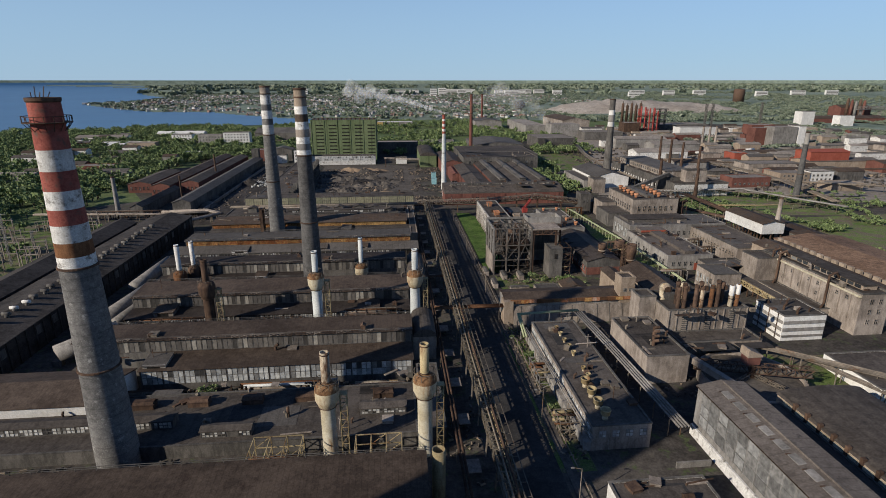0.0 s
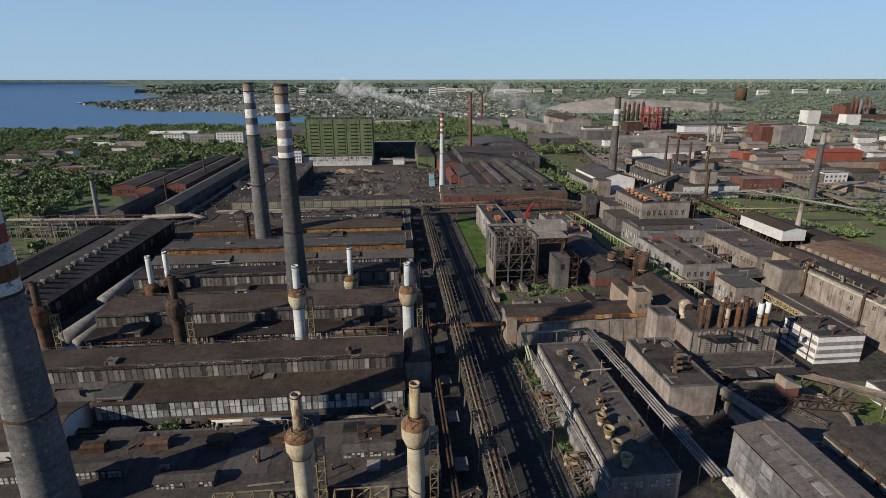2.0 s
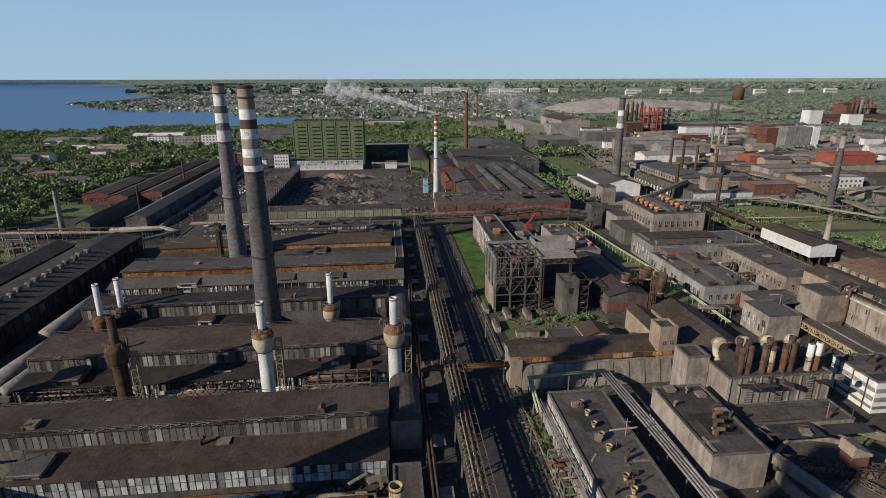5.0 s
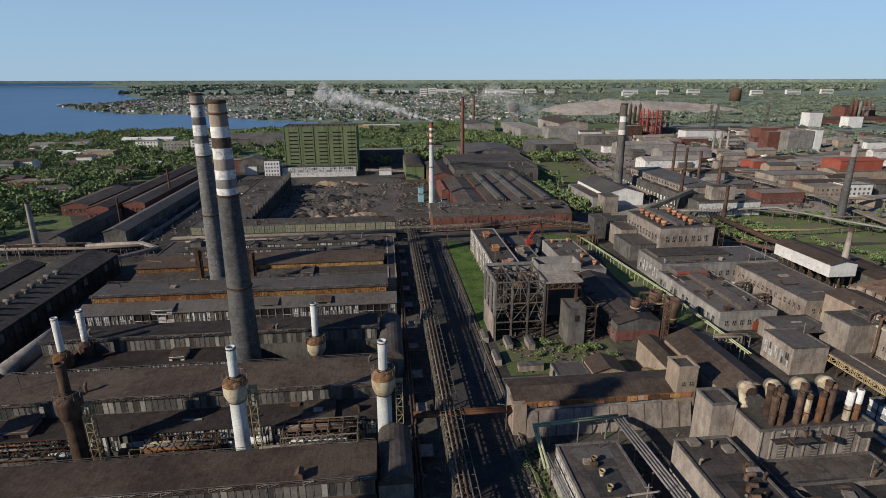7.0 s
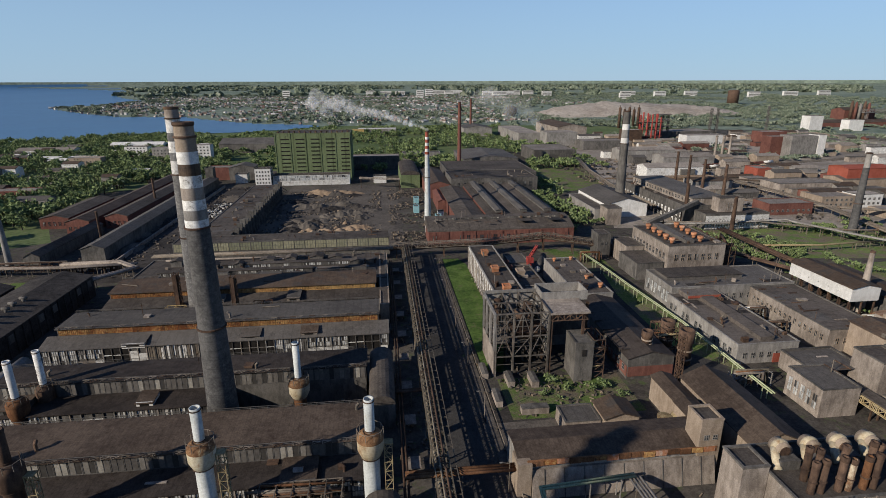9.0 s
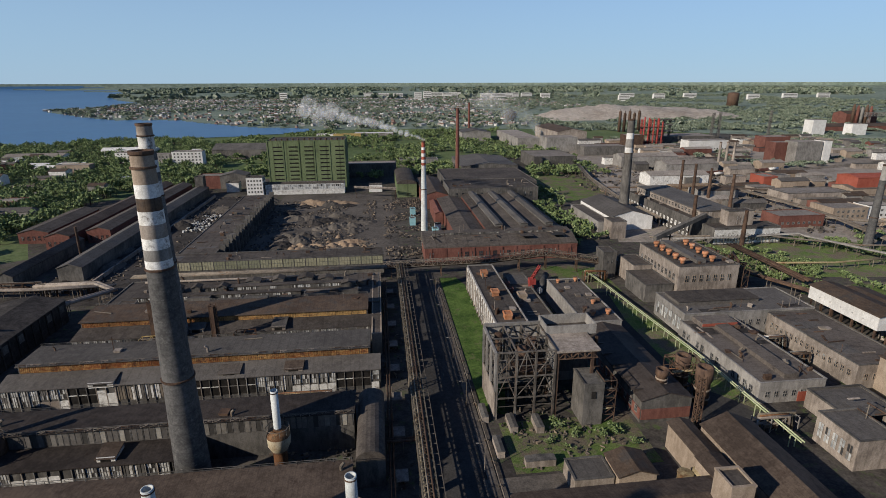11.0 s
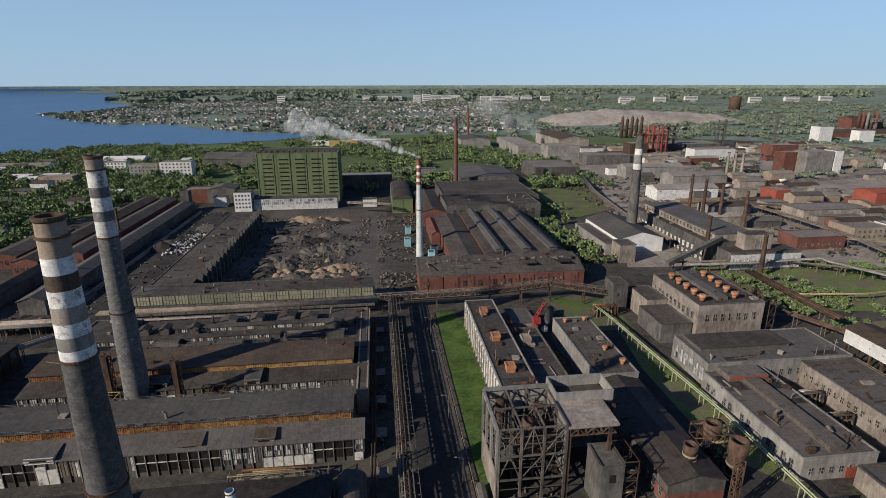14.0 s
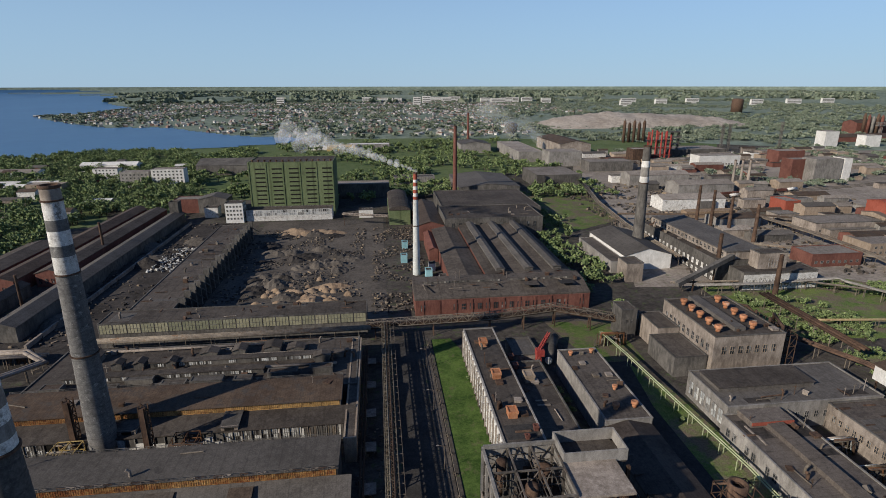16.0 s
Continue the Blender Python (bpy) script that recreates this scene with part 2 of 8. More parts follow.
M = dict(
    dirt=mat("dirt", (0.045, 0.04, 0.036), (0.115, 0.101, 0.087), 0.95, 0.03, 0.35, vary=0, c=(0.085, 0.115, 0.045), camt=0.55, bump=0.5),
    field=mat("field", (0.08, 0.12, 0.045), (0.14, 0.175, 0.075), 0.95, 0.006, 0.08, vary=0, c=(0.15, 0.14, 0.09), camt=0.55, bump=0.3),
    # distant land lightened and greyed: haze painted into its tones
    far=mat("hazed_far_land", (0.150, 0.19, 0.145), (0.215, 0.255, 0.2), 0.95, 0.002, 0.012, vary=0, c=(0.204, 0.288, 0.144), camt=0.6, bump=0, speck=0.2),
    asphalt=mat("asphalt", (0.04, 0.038, 0.037), (0.075, 0.07, 0.066), 0.9, 0.06, 0.7, vary=0, c=(0.04, 0.038, 0.036), camt=0.56),
    dust=mat("dusty_ground", (0.07, 0.062, 0.055), (0.15, 0.13, 0.11), 0.95, 0.04, 0.5, vary=0, bump=0.6),
    grass=mat("grass", (0.042, 0.082, 0.018), (0.108, 0.168, 0.042), 0.95, 0.12, 0.7, vary=0.1, c=(0.13, 0.125, 0.065), camt=0.55, bump=0.6),
    rough=mat("rough_grass", (0.085, 0.14, 0.034), (0.165, 0.2, 0.07), 0.95, 0.07, 0.6, vary=0.15, c=(0.16, 0.13, 0.095), camt=0.45, bump=0.6, cscale=0.09, speck=0.3),
    water=mat("water", (0.03, 0.105, 0.235), (0.045, 0.135, 0.275), 0.3, 0.003, 0.02, vary=0, bump=0, speck=0.06),
    felt=mat("roofing_felt", (0.061, 0.0515, 0.0445), (0.114, 0.0975, 0.084), 0.85, 0.05, 0.5, vary=0.18, c=(0.05, 0.045, 0.042), camt=0.57, seam=(0, 6.0), seamcol=0.82),
    brown=mat("brown_roof_sheet", (0.054, 0.04, 0.031), (0.104, 0.078, 0.06), 0.7, 0.06, 0.5, vary=0.15, c=(0.045, 0.031, 0.024), camt=0.57, seam=(0, 1.2), seamcol=0.8),
    grey=mat("grey_roof_sheet", (0.09, 0.081, 0.073), (0.14, 0.127, 0.114), 0.75, 0.05, 0.6, vary=0.15, c=(0.07, 0.064, 0.06), camt=0.58, seam=(0, 3.0), seamcol=0.85),
    greyy=mat("grey_roof_sheet_lengthwise", (0.098, 0.082, 0.07), (0.165, 0.14, 0.12), 0.75, 0.05, 0.6, vary=0.2, c=(0.065, 0.057, 0.052), camt=0.56, seam=(1, 3.0), seamcol=0.82),
    rustroof=mat("rusted_roof", (0.066, 0.046, 0.034), (0.112, 0.08, 0.058), 0.8, 0.06, 0.4, vary=0.12, c=(0.075, 0.064, 0.056), camt=0.5, seam=(0, 1.6), seamcol=0.8),
    rust=mat("rust", (0.12, 0.055, 0.028), (0.22, 0.11, 0.055), 0.85, 0.3, 1.2, True, 0.3, c=(0.09, 0.05, 0.03), camt=0.52),
    rustband=mat("rusted_yellow_sheet", (0.2, 0.07, 0.027), (0.44, 0.28, 0.11), 0.8, 0.016, 1.3, vary=0.35, c=(0.085, 0.045, 0.03), camt=0.52, cscale=0.5),
    darkrust=mat("dark_rust_steel", (0.055, 0.036, 0.028), (0.13, 0.082, 0.056), 0.8, 0.3, 1.0, True, 0.3),
    steel=mat("weathered_steel", (0.13, 0.11, 0.09), (0.25, 0.21, 0.165), 0.7, 0.2, 0.9, True, 0.3, c=(0.14, 0.075, 0.04), camt=0.55),
    ochre=mat("ochre_painted_steel", (0.3, 0.23, 0.12), (0.42, 0.34, 0.2), 0.75, 0.2, 0.8, True, 0.25, c=(0.17, 0.09, 0.045), camt=0.52),
    cream=mat("cream_painted_steel", (0.44, 0.38, 0.26), (0.6, 0.55, 0.43), 0.65, 0.2, 0.5, True, 0.1, c=(0.3, 0.17, 0.075), camt=0.58),
    pale=mat("pale_painted_steel", (0.46, 0.48, 0.46), (0.62, 0.63, 0.60), 0.6, 0.2, 0.5, True, 0.1, c=(0.36, 0.27, 0.17), camt=0.6),
    peel=mat("peeling_stained_steel", (0.09, 0.055, 0.036), (0.2, 0.11, 0.06), 0.75, 0.4, 1.2, True, 0.15, c=(0.5, 0.43, 0.32), camt=0.46),
    peelrust=mat("rusty_shoulder_steel", (0.13, 0.068, 0.036), (0.27, 0.15, 0.075), 0.75, 0.4, 1.1, False, 0.1, c=(0.42, 0.33, 0.2), camt=0.55),
    bulb=mat("rusty_cream_steel", (0.42, 0.345, 0.225), (0.58, 0.5, 0.36), 0.7, 0.3, 0.5, True, 0.1, c=(0.28, 0.15, 0.065), camt=0.53),
    concrete=mat("concrete", (0.178, 0.165, 0.15), (0.325, 0.304, 0.278), 0.9, 0.08, 0.8, True, 0.15, c=(0.165, 0.149, 0.132), camt=0.56),
    darkcon=mat("sooty_concrete", (0.075, 0.07, 0.064), (0.165, 0.152, 0.137), 0.9, 0.08, 0.8, True, 0.15, c=(0.075, 0.07, 0.065), camt=0.54),
    plaster=mat("dusty_plaster", (0.182, 0.151, 0.126), (0.365, 0.311, 0.263), 0.9, 0.1, 0.8, True, 0.15, c=(0.480, 0.444, 0.396), camt=0.62),
    tan=mat("tan_plaster", (0.265, 0.205, 0.152), (0.391, 0.313, 0.241), 0.9, 0.1, 0.8, True, 0.1, c=(0.230, 0.178, 0.138), camt=0.58),
    white=mat("white_paint", (0.6, 0.58, 0.54), (0.78, 0.76, 0.72), 0.8, 0.15, 0.8, True, 0.08, c=(0.42, 0.39, 0.35), camt=0.62),
    chalk=mat("flaking_whitewash", (0.54, 0.52, 0.48), (0.76, 0.74, 0.70), 0.9, 0.4, 0.9, False, 0.15, c=(0.2, 0.18, 0.16), camt=0.53, cscale=0.5),
    brick=mat("red_brick", (0.125, 0.054, 0.043), (0.2, 0.09, 0.07), 0.9, 0.1, 1.0, True, 0.15, c=(0.14, 0.06, 0.048), camt=0.56),
    red=mat("red_cladding", (0.27, 0.07, 0.045), (0.34, 0.1, 0.068), 0.8, 0.1, 0.8, True, 0.1),
    redsteel=mat("red_steel", (0.3, 0.045, 0.04), (0.4, 0.08, 0.065), 0.6, 0.3, 1.0, False, 0.15),
    orange=mat("orange_rust_paint", (0.36, 0.14, 0.065), (0.5, 0.25, 0.14), 0.75, 0.5, 1.5, True, 0.2, c=(0.58, 0.45, 0.36), camt=0.56),
    green=mat("green_cladding", (0.12, 0.155, 0.075), (0.165, 0.2, 0.105), 0.8, 0.04, 0.3, True, 0, c=(0.1, 0.12, 0.07), camt=0.56, seam=(0, 12.0), seamcol=0.7),
    olive=random_tones("pale_olive_panel", [(0, (0.27, 0.26, 0.17)), (0.35, (0.33, 0.31, 0.2)), (0.6, (0.22, 0.22, 0.14)), (0.85, (0.36, 0.33, 0.22))], 0.85),
    pipegreen=mat("pale_green_pipe", (0.3, 0.34, 0.19), (0.42, 0.45, 0.28), 0.7, 0.2, 0.8, False, 0.15, c=(0.2, 0.13, 0.07), camt=0.6),
    yellow=mat("yellow_paint", (0.38, 0.265, 0.09), (0.52, 0.38, 0.17), 0.7, 0.3, 1.0, True, 0.15, c=(0.25, 0.16, 0.08), camt=0.58),
    blue=mat("blue_paint", (0.03, 0.11, 0.45), (0.05, 0.15, 0.55), 0.6, 0.4, 1.0, False, 0),
    teal=mat("pale_teal_paint", (0.25, 0.48, 0.52), (0.36, 0.58, 0.62), 0.7, 0.4, 1.0, False, 0.2),
    # the near-black stops paint the unlit inside seen through lost panes
    glazed=random_tones("grimy_glazing", [(0, (0.5, 0.51, 0.5)), (0.3, (0.38, 0.39, 0.385)), (0.52, (0.6, 0.6, 0.57)), (0.76, (0.24, 0.235, 0.225)), (0.92, (0.06, 0.06, 0.06))], 0.45, fine=0.5, panes=True),
    clear=random_tones("clerestory_panel", [(0, (0.14, 0.125, 0.11)), (0.35, (0.2, 0.18, 0.155)), (0.58, (0.095, 0.085, 0.076)), (0.75, (0.36, 0.33, 0.28)), (0.86, (0.05, 0.045, 0.04))], 0.75, panes=True),
    broken=random_tones("broken_white_panel", [(0, (0.66, 0.65, 0.61)), (0.34, (0.36, 0.35, 0.325)), (0.46, (0.035, 0.032, 0.03)), (0.62, (0.74, 0.73, 0.69)), (0.84, (0.16, 0.15, 0.14))], 0.8, fine=0.6, panes=True),
    pane=random_tones("window_glass", [(0, (0.035, 0.038, 0.042)), (0.5, (0.06, 0.065, 0.07)), (0.8, (0.13, 0.135, 0.13)), (0.93, (0.25, 0.25, 0.24))], 0.2, panes=True),
    # near black for flues and mouths; as flat sheets it paints unlit recesses
    dark=mat("black_flues_and_recesses", (0.012, 0.011, 0.01), (0.03, 0.027, 0.025), 0.9, 0.2, 1.0, vary=0.2),
    coal=mat("dark_heaps", (0.03, 0.027, 0.025), (0.075, 0.066, 0.06), 0.95, 0.06, 0.5, vary=0.2, bump=0.8),
    scrap=random_tones("scrap_metal", [(0, (0.06, 0.052, 0.045)), (0.4, (0.12, 0.1, 0.085)), (0.65, (0.18, 0.145, 0.11)), (0.85, (0.3, 0.23, 0.16))], 0.85, island=True),
    sand=mat("sandy_heap", (0.22, 0.155, 0.105), (0.34, 0.25, 0.17), 0.95, 0.1, 0.6, vary=0.15, bump=0.8),
    slag=mat("pale_slag", (0.33, 0.28, 0.23), (0.46, 0.41, 0.35), 0.95, 0.006, 0.03, vary=0, c=(0.2, 0.15, 0.125), camt=0.55, bump=0.5),
    # haze put into the tones: leaves raised, the far copy paler and greyer
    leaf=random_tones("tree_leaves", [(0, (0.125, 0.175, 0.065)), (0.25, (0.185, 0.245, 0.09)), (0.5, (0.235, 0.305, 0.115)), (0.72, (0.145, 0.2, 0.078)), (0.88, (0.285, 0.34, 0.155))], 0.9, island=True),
    hazed_leaf=random_tones("hazed_far_foliage", [(0, (0.143, 0.182, 0.124)), (0.25, (0.195, 0.234, 0.163)), (0.5, (0.240, 0.280, 0.195)), (0.72, (0.169, 0.208, 0.143)), (0.88, (0.299, 0.325, 0.240))], 0.9, island=True),
    cladgrey=random_tones("patched_grey_sheet", [(0, (0.2, 0.195, 0.185)), (0.3, (0.26, 0.25, 0.235)), (0.6, (0.16, 0.155, 0.147)), (0.8, (0.34, 0.335, 0.32))], 0.7, fine=0.55),
    chim=mat("weathered_chimney_concrete", (0.105, 0.101, 0.098), (0.2, 0.192, 0.183), 0.9, 0.07, 0.9, vary=0.05, bump=0.4, c=(0.4, 0.385, 0.36), camt=0.575, cscale=0.7, seam=(2, 2.5), seamcol=0.8),
    redpaint=mat("flaking_red_paint", (0.21, 0.06, 0.046), (0.35, 0.11, 0.085), 0.8, 0.25, 0.9, False, 0.05, c=(0.13, 0.08, 0.065), camt=0.54, cscale=0.45),
    chimdark=mat("sooty_blotched_concrete", (0.066, 0.064, 0.063), (0.125, 0.12, 0.115), 0.9, 0.05, 0.5, vary=0.05, c=(0.17, 0.163, 0.152), camt=0.57, bump=0.3, seam=(2, 2.5), seamcol=0.86, cscale=0.8),
    # the brown sheet darkened, partly painting in chimney shadows over those halls
    umber=mat("dark_umber_roof_sheet", (0.034, 0.028, 0.025), (0.068, 0.056, 0.049), 0.7, 0.06, 0.5, vary=0.12, c=(0.03, 0.022, 0.018), camt=0.57, seam=(0, 1.2), seamcol=0.8),
    orangeroof=mat("rust_brown_ribbed_roof", (0.14, 0.085, 0.055), (0.25, 0.16, 0.105), 0.8, 0.05, 0.5, vary=0.1, c=(0.09, 0.06, 0.045), camt=0.54, seam=(1, 2.0), seamcol=0.75),
    towersteel=mat("sooty_grey_steel", (0.07, 0.062, 0.055), (0.165, 0.145, 0.125), 0.85, 0.3, 1.0, True, 0.3, c=(0.1, 0.06, 0.04), camt=0.55),
    trestle=mat("ochre_rusted_steel", (0.13, 0.11, 0.082), (0.255, 0.218, 0.165), 0.75, 0.2, 0.9, True, 0.3, c=(0.085, 0.055, 0.036), camt=0.53),
    # eastern soil and roofs: dusty tones, lightened further to paint in haze
    eastsoil=mat("hazed_works_soil", (0.203, 0.173, 0.146), (0.365, 0.317, 0.270), 0.95, 0.012, 0.14, vary=0, c=(0.149, 0.176, 0.095), camt=0.56, bump=0.5),
    paleroof=mat("dusty_hazed_roof", (0.203, 0.176, 0.151), (0.338, 0.297, 0.257), 0.85, 0.03, 0.4, vary=0.25, c=(0.135, 0.115, 0.101), camt=0.57),
    bark=mat("bark", (0.07, 0.055, 0.04), (0.12, 0.1, 0.08), 0.95, 0.5, 2.0, True, 0.2),
    houses=random_tones("house_walls", [(0, (0.52, 0.49, 0.44)), (0.35, (0.34, 0.31, 0.28)), (0.6, (0.8, 0.78, 0.73)), (0.72, (0.32, 0.22, 0.18))], 0.9, island=True),
    houseroof=random_tones("house_roofs", [(0, (0.26, 0.25, 0.235)), (0.4, (0.36, 0.35, 0.335)), (0.65, (0.2, 0.125, 0.095)), (0.9, (0.6, 0.59, 0.57))], 0.9, island=True),
)


# ---- mesh helpers ----
class Shape:
    """Gathers faces of plain solids into one mesh."""

    def __init__(self):
        self.v, self.f = [], []

    def add(self, vs, fs):
        k = len(self.v)
        self.v += [tuple(p) for p in vs]
        self.f += [tuple(i + k for i in g) for g in fs]
        return self

    def box(self, x0, x1, y0, y1, z0, z1):
        return self.add([(x, y, z) for z in (z0, z1) for y in (y0, y1) for x in (x0, x1)],
                        [(0, 2, 3, 1), (4, 5, 7, 6), (0, 1, 5, 4), (2, 6, 7, 3), (0, 4, 6, 2), (1, 3, 7, 5)])

    def prism_x(self, x0, x1, prof):
        """A profile of (y, z), counter-clockwise seen from +x, drawn out from x0 to x1."""
        n = len(prof)
        return self.add([(x, y, z) for x in (x0, x1) for y, z in prof],
                        [tuple(range(n - 1, -1, -1)), tuple(range(n, 2 * n))] + [(i, (i + 1) % n, n + (i + 1) % n, n + i) for i in range(n)])

    def prism_y(self, y0, y1, prof):
        """A profile of (x, z), clockwise seen from +y, drawn out from y0 to y1."""
        n = len(prof)
        return self.add([(x, y, z) for y in (y0, y1) for x, z in prof],
                        [tuple(range(n)), tuple(range(2 * n - 1, n - 1, -1))] + [(i, n + i, n + (i + 1) % n, (i + 1) % n) for i in range(n)])

    def lathe(self, cx, cy, prof, n=20, cap=True):
        """A profile of (radius, z) from bottom to top turned about an upright axis."""
        vs = [(cx + r * math.cos(2 * math.pi * i / n), cy + r * math.sin(2 * math.pi * i / n), z) for r, z in prof for i in range(n)]
        fs = [(j * n + i, j * n + (i + 1) % n, (j + 1) * n + (i + 1) % n, (j + 1) * n + i) for j in range(len(prof) - 1) for i in range(n)]
        if cap:
            fs += [tuple(range(n - 1, -1, -1)), tuple(range((len(prof) - 1) * n, len(prof) * n))]
        return self.add(vs, fs)

    def tube(self, p, q, r, n=6, r2=None):
        p, q = Vector(p), Vector(q)
        w = (q - p).normalized()
        u = w.cross(Vector((0, 0, 1)) if abs(w.z) < 0.9 else Vector((1, 0, 0))).normalized()
        s = w.cross(u)
        ring = lambda c, k: [c + (u * math.cos(2 * math.pi * (i + 0.5) / n) + s * math.sin(2 * math.pi * (i + 0.5) / n)) * k for i in range(n)]
        return self.add(ring(p, r) + ring(q, r2 or r), [(i, n + i, n + (i + 1) % n, (i + 1) % n) for i in range(n)] + [tuple(range(n)), tuple(range(2 * n - 1, n - 1, -1))])

    def beam(self, p, q, w=0.15):
        return self.tube(p, q, w * 0.7, 4)

    def path(self, pts, r, n=8):
        """One bent pipe through the points, mitred at the bends."""
        ps = [Vector(p) for p in pts]
        vs, fs, u = [], [], None
        for i, p in enumerate(ps):
            a = (p - ps[i - 1]).normalized() if i else (ps[1] - p).normalized()
            b = (ps[i + 1] - p).normalized() if i + 1 < len(ps) else a
            w = (a + b).normalized() if (a + b).length > 0.1 else a
            k = min(1.6, 1 / max(0.3, w.dot(a)))
            u = (u - w * u.dot(w)).normalized() if u is not None and (u - w * u.dot(w)).length > 0.05 else w.cross(Vector((0, 0, 1)) if abs(w.z) < 0.9 else Vector((1, 0, 0))).normalized()
            v, turn = w.cross(u), (b - a)
            turn = (turn - w * turn.dot(w)).normalized() if turn.length > 0.05 else None
            for q in range(n):
                d = u * math.cos(2 * math.pi * q / n) + v * math.sin(2 * math.pi * q / n)
                if turn:
                    d = d + turn * (d.dot(turn) * (k - 1))
                vs.append(p + d * r)
        for i in range(len(ps) - 1):
            fs += [(i * n + q, i * n + (q + 1) % n, (i + 1) * n + (q + 1) % n, (i + 1) * n + q) for q in range(n)]
        fs += [tuple(range(n - 1, -1, -1)), tuple(range((len(ps) - 1) * n, len(ps) * n))]
        return self.add(vs, fs)

    def lattice(self, p, q, w, h, step, t=0.14):
        """A box truss from p to q, w wide and h high, with diagonals."""
        p, q = Vector(p), Vector(q)
        d = q - p
        n = max(1, round(d.length / step))
        side = Vector((-d.y, d.x, 0)).normalized() * (w / 2) if abs(d.z) < d.length * 0.8 else Vector((w / 2, 0, 0))
        up = Vector((0, 0, h)) if abs(d.z) < d.length * 0.8 else Vector((0, h, 0))
        for a in (side, -side):
            for b in (Vector(), up):
                self.beam(p + a + b, q + a + b, t)
        for i in range(n):
            c0, c1 = p + d * (i / n), p + d * ((i + 1) / n)
            for a in (side, -side):
                self.beam(c0 + a, c0 + a + up, t * 0.8)
                self.beam(c0 + a + (up if i % 2 else Vector()), c1 + a + (Vector() if i % 2 else up), t * 0.8)
            for b in (Vector(), up):
                self.beam(c0 + side + b, c0 - side + b, t * 0.8)
                self.beam(c0 + (side if i % 2 else -side) + b, c1 + (-side if i % 2 else side) + b, t * 0.6)
        return self

    def mesh(self, name, base=(0, 0, 0)):
        me = bpy.data.meshes.new(name)
        bx, by, bz = base
        me.from_pydata([(x - bx, y - by, z - bz) for x, y, z in self.v], [], self.f)
        return me


def thing(name, label, category, at=(0, 0, 0), group="", kind=""):
    ob = new(name)
    ob.location = at
    ob.empty_display_size = 0.5
    return tagged(ob, label, category, group, kind)


def base_of(ob):
    v = Vector(ob.location)
    while ob.parent:
        ob = ob.parent
        v += Vector(ob.location)
    return v


def part(name, shape, material, parent, label="", smooth=False, kind=""):
    me = shape.mesh(name, base_of(parent))
    me.materials.append(M[material] if isinstance(material, str) else material)
    if smooth:
        me.shade_smooth()
    ob = new(name, me)
    ob.parent = parent
    return tagged(ob, label, kind=kind)


def solid(name, shape, material, label, category, group="", kind="", smooth=False):
    """A thing of one mesh; its origin is put at the middle of its foot."""
    vs = shape.v
    xs, ys, zs = zip(*vs)
    base = ((min(xs) + max(xs)) / 2, (min(ys) + max(ys)) / 2, min(zs))
    me = shape.mesh(name, base)
    me.materials.append(M[material] if isinstance(material, str) else material)
    if smooth:
        me.shade_smooth()
    ob = new(name, me)
    ob.location = base
    return tagged(ob, label, category, group, kind)


def piece(name, me, parent, x, y, z, rz=0):
    """A part that shares its mesh with others like it, at a place of the world."""
    ob = new(name, me)
    ob.parent = parent
    ob.location = Vector((x, y, z)) - base_of(parent)
    ob.rotation_euler = (0, 0, radians(rz))
    return ob


PANELS = {}


def panel_mesh(w, h, material, cols=3, rows=2, rim="darkcon"):
    """The two meshes of a glazed panel that faces -y, its foot at the origin: the lattice of bars, and the recessed field."""
    key = (round(w, 2), round(h, 2), material, cols, rows, rim)
    if key not in PANELS:
        b, y0, y1 = 0.14, -0.10, 0.0
        xs = [(-w / 2, True)]
        for i in range(1, cols):
            c = -w / 2 + w * i / cols
            xs += [(c - 0.06, False), (c + 0.06, True)]
        xs = [-w / 2, -w / 2 + b] + [q for q, _ in xs[1:]] + [w / 2 - b, w / 2]
        zs = [0, b]
        for i in range(1, rows):
            zs += [h * i / rows - 0.06, h * i / rows + 0.06]
        zs += [h - b, h]
        bar = lambda i, k: i < 0 or k < 0 or i % 2 == 0 or k % 2 == 0
        nx, nz = len(xs), len(zs)
        at = {}
        vs, fs = [], []

        def vert(i, k, d):
            if (i, k, d) not in at:
                at[i, k, d] = len(vs)
                vs.append((xs[i], d, zs[k]))
            return at[i, k, d]

        for i in range(nx - 1):
            for k in range(nz - 1):
                if bar(i, k):
                    fs.append((vert(i, k, y0), vert(i + 1, k, y0), vert(i + 1, k + 1, y0), vert(i, k + 1, y0)))
                else:
                    ring = [(i, k), (i + 1, k), (i + 1, k + 1), (i, k + 1)]
                    for (a, c), (e, g) in zip(ring, ring[1:] + ring[:1]):
                        fs.append((vert(a, c, y1), vert(e, g, y1), vert(e, g, y0), vert(a, c, y0)))
        edge = [(i, 0) for i in range(nx)] + [(nx - 1, k) for k in range(1, nz)] + [(i, nz - 1) for i in range(nx - 2, -1, -1)] + [(0, k) for k in range(nz - 2, 0, -1)]
        for (a, c), (e, g) in zip(edge, edge[1:] + edge[:1]):
            fs.append((vert(a, c, y1), vert(e, g, y1), vert(e, g, y0), vert(a, c, y0)))
        me = bpy.data.meshes.new("panel")
        me.from_pydata(vs, [], fs)
        me.materials.append(M[rim])
        field = Shape()
        for i in range(1, nx - 1, 2):
            for k in range(1, nz - 1, 2):
                field.box(xs[i] - 0.03, xs[i + 1] + 0.03, -0.04, 0.01, zs[k] - 0.03, zs[k + 1] + 0.03)
        field = field.mesh("pane")
        field.materials.append(M[material])
        PANELS[key] = (me, field)
    return PANELS[key]


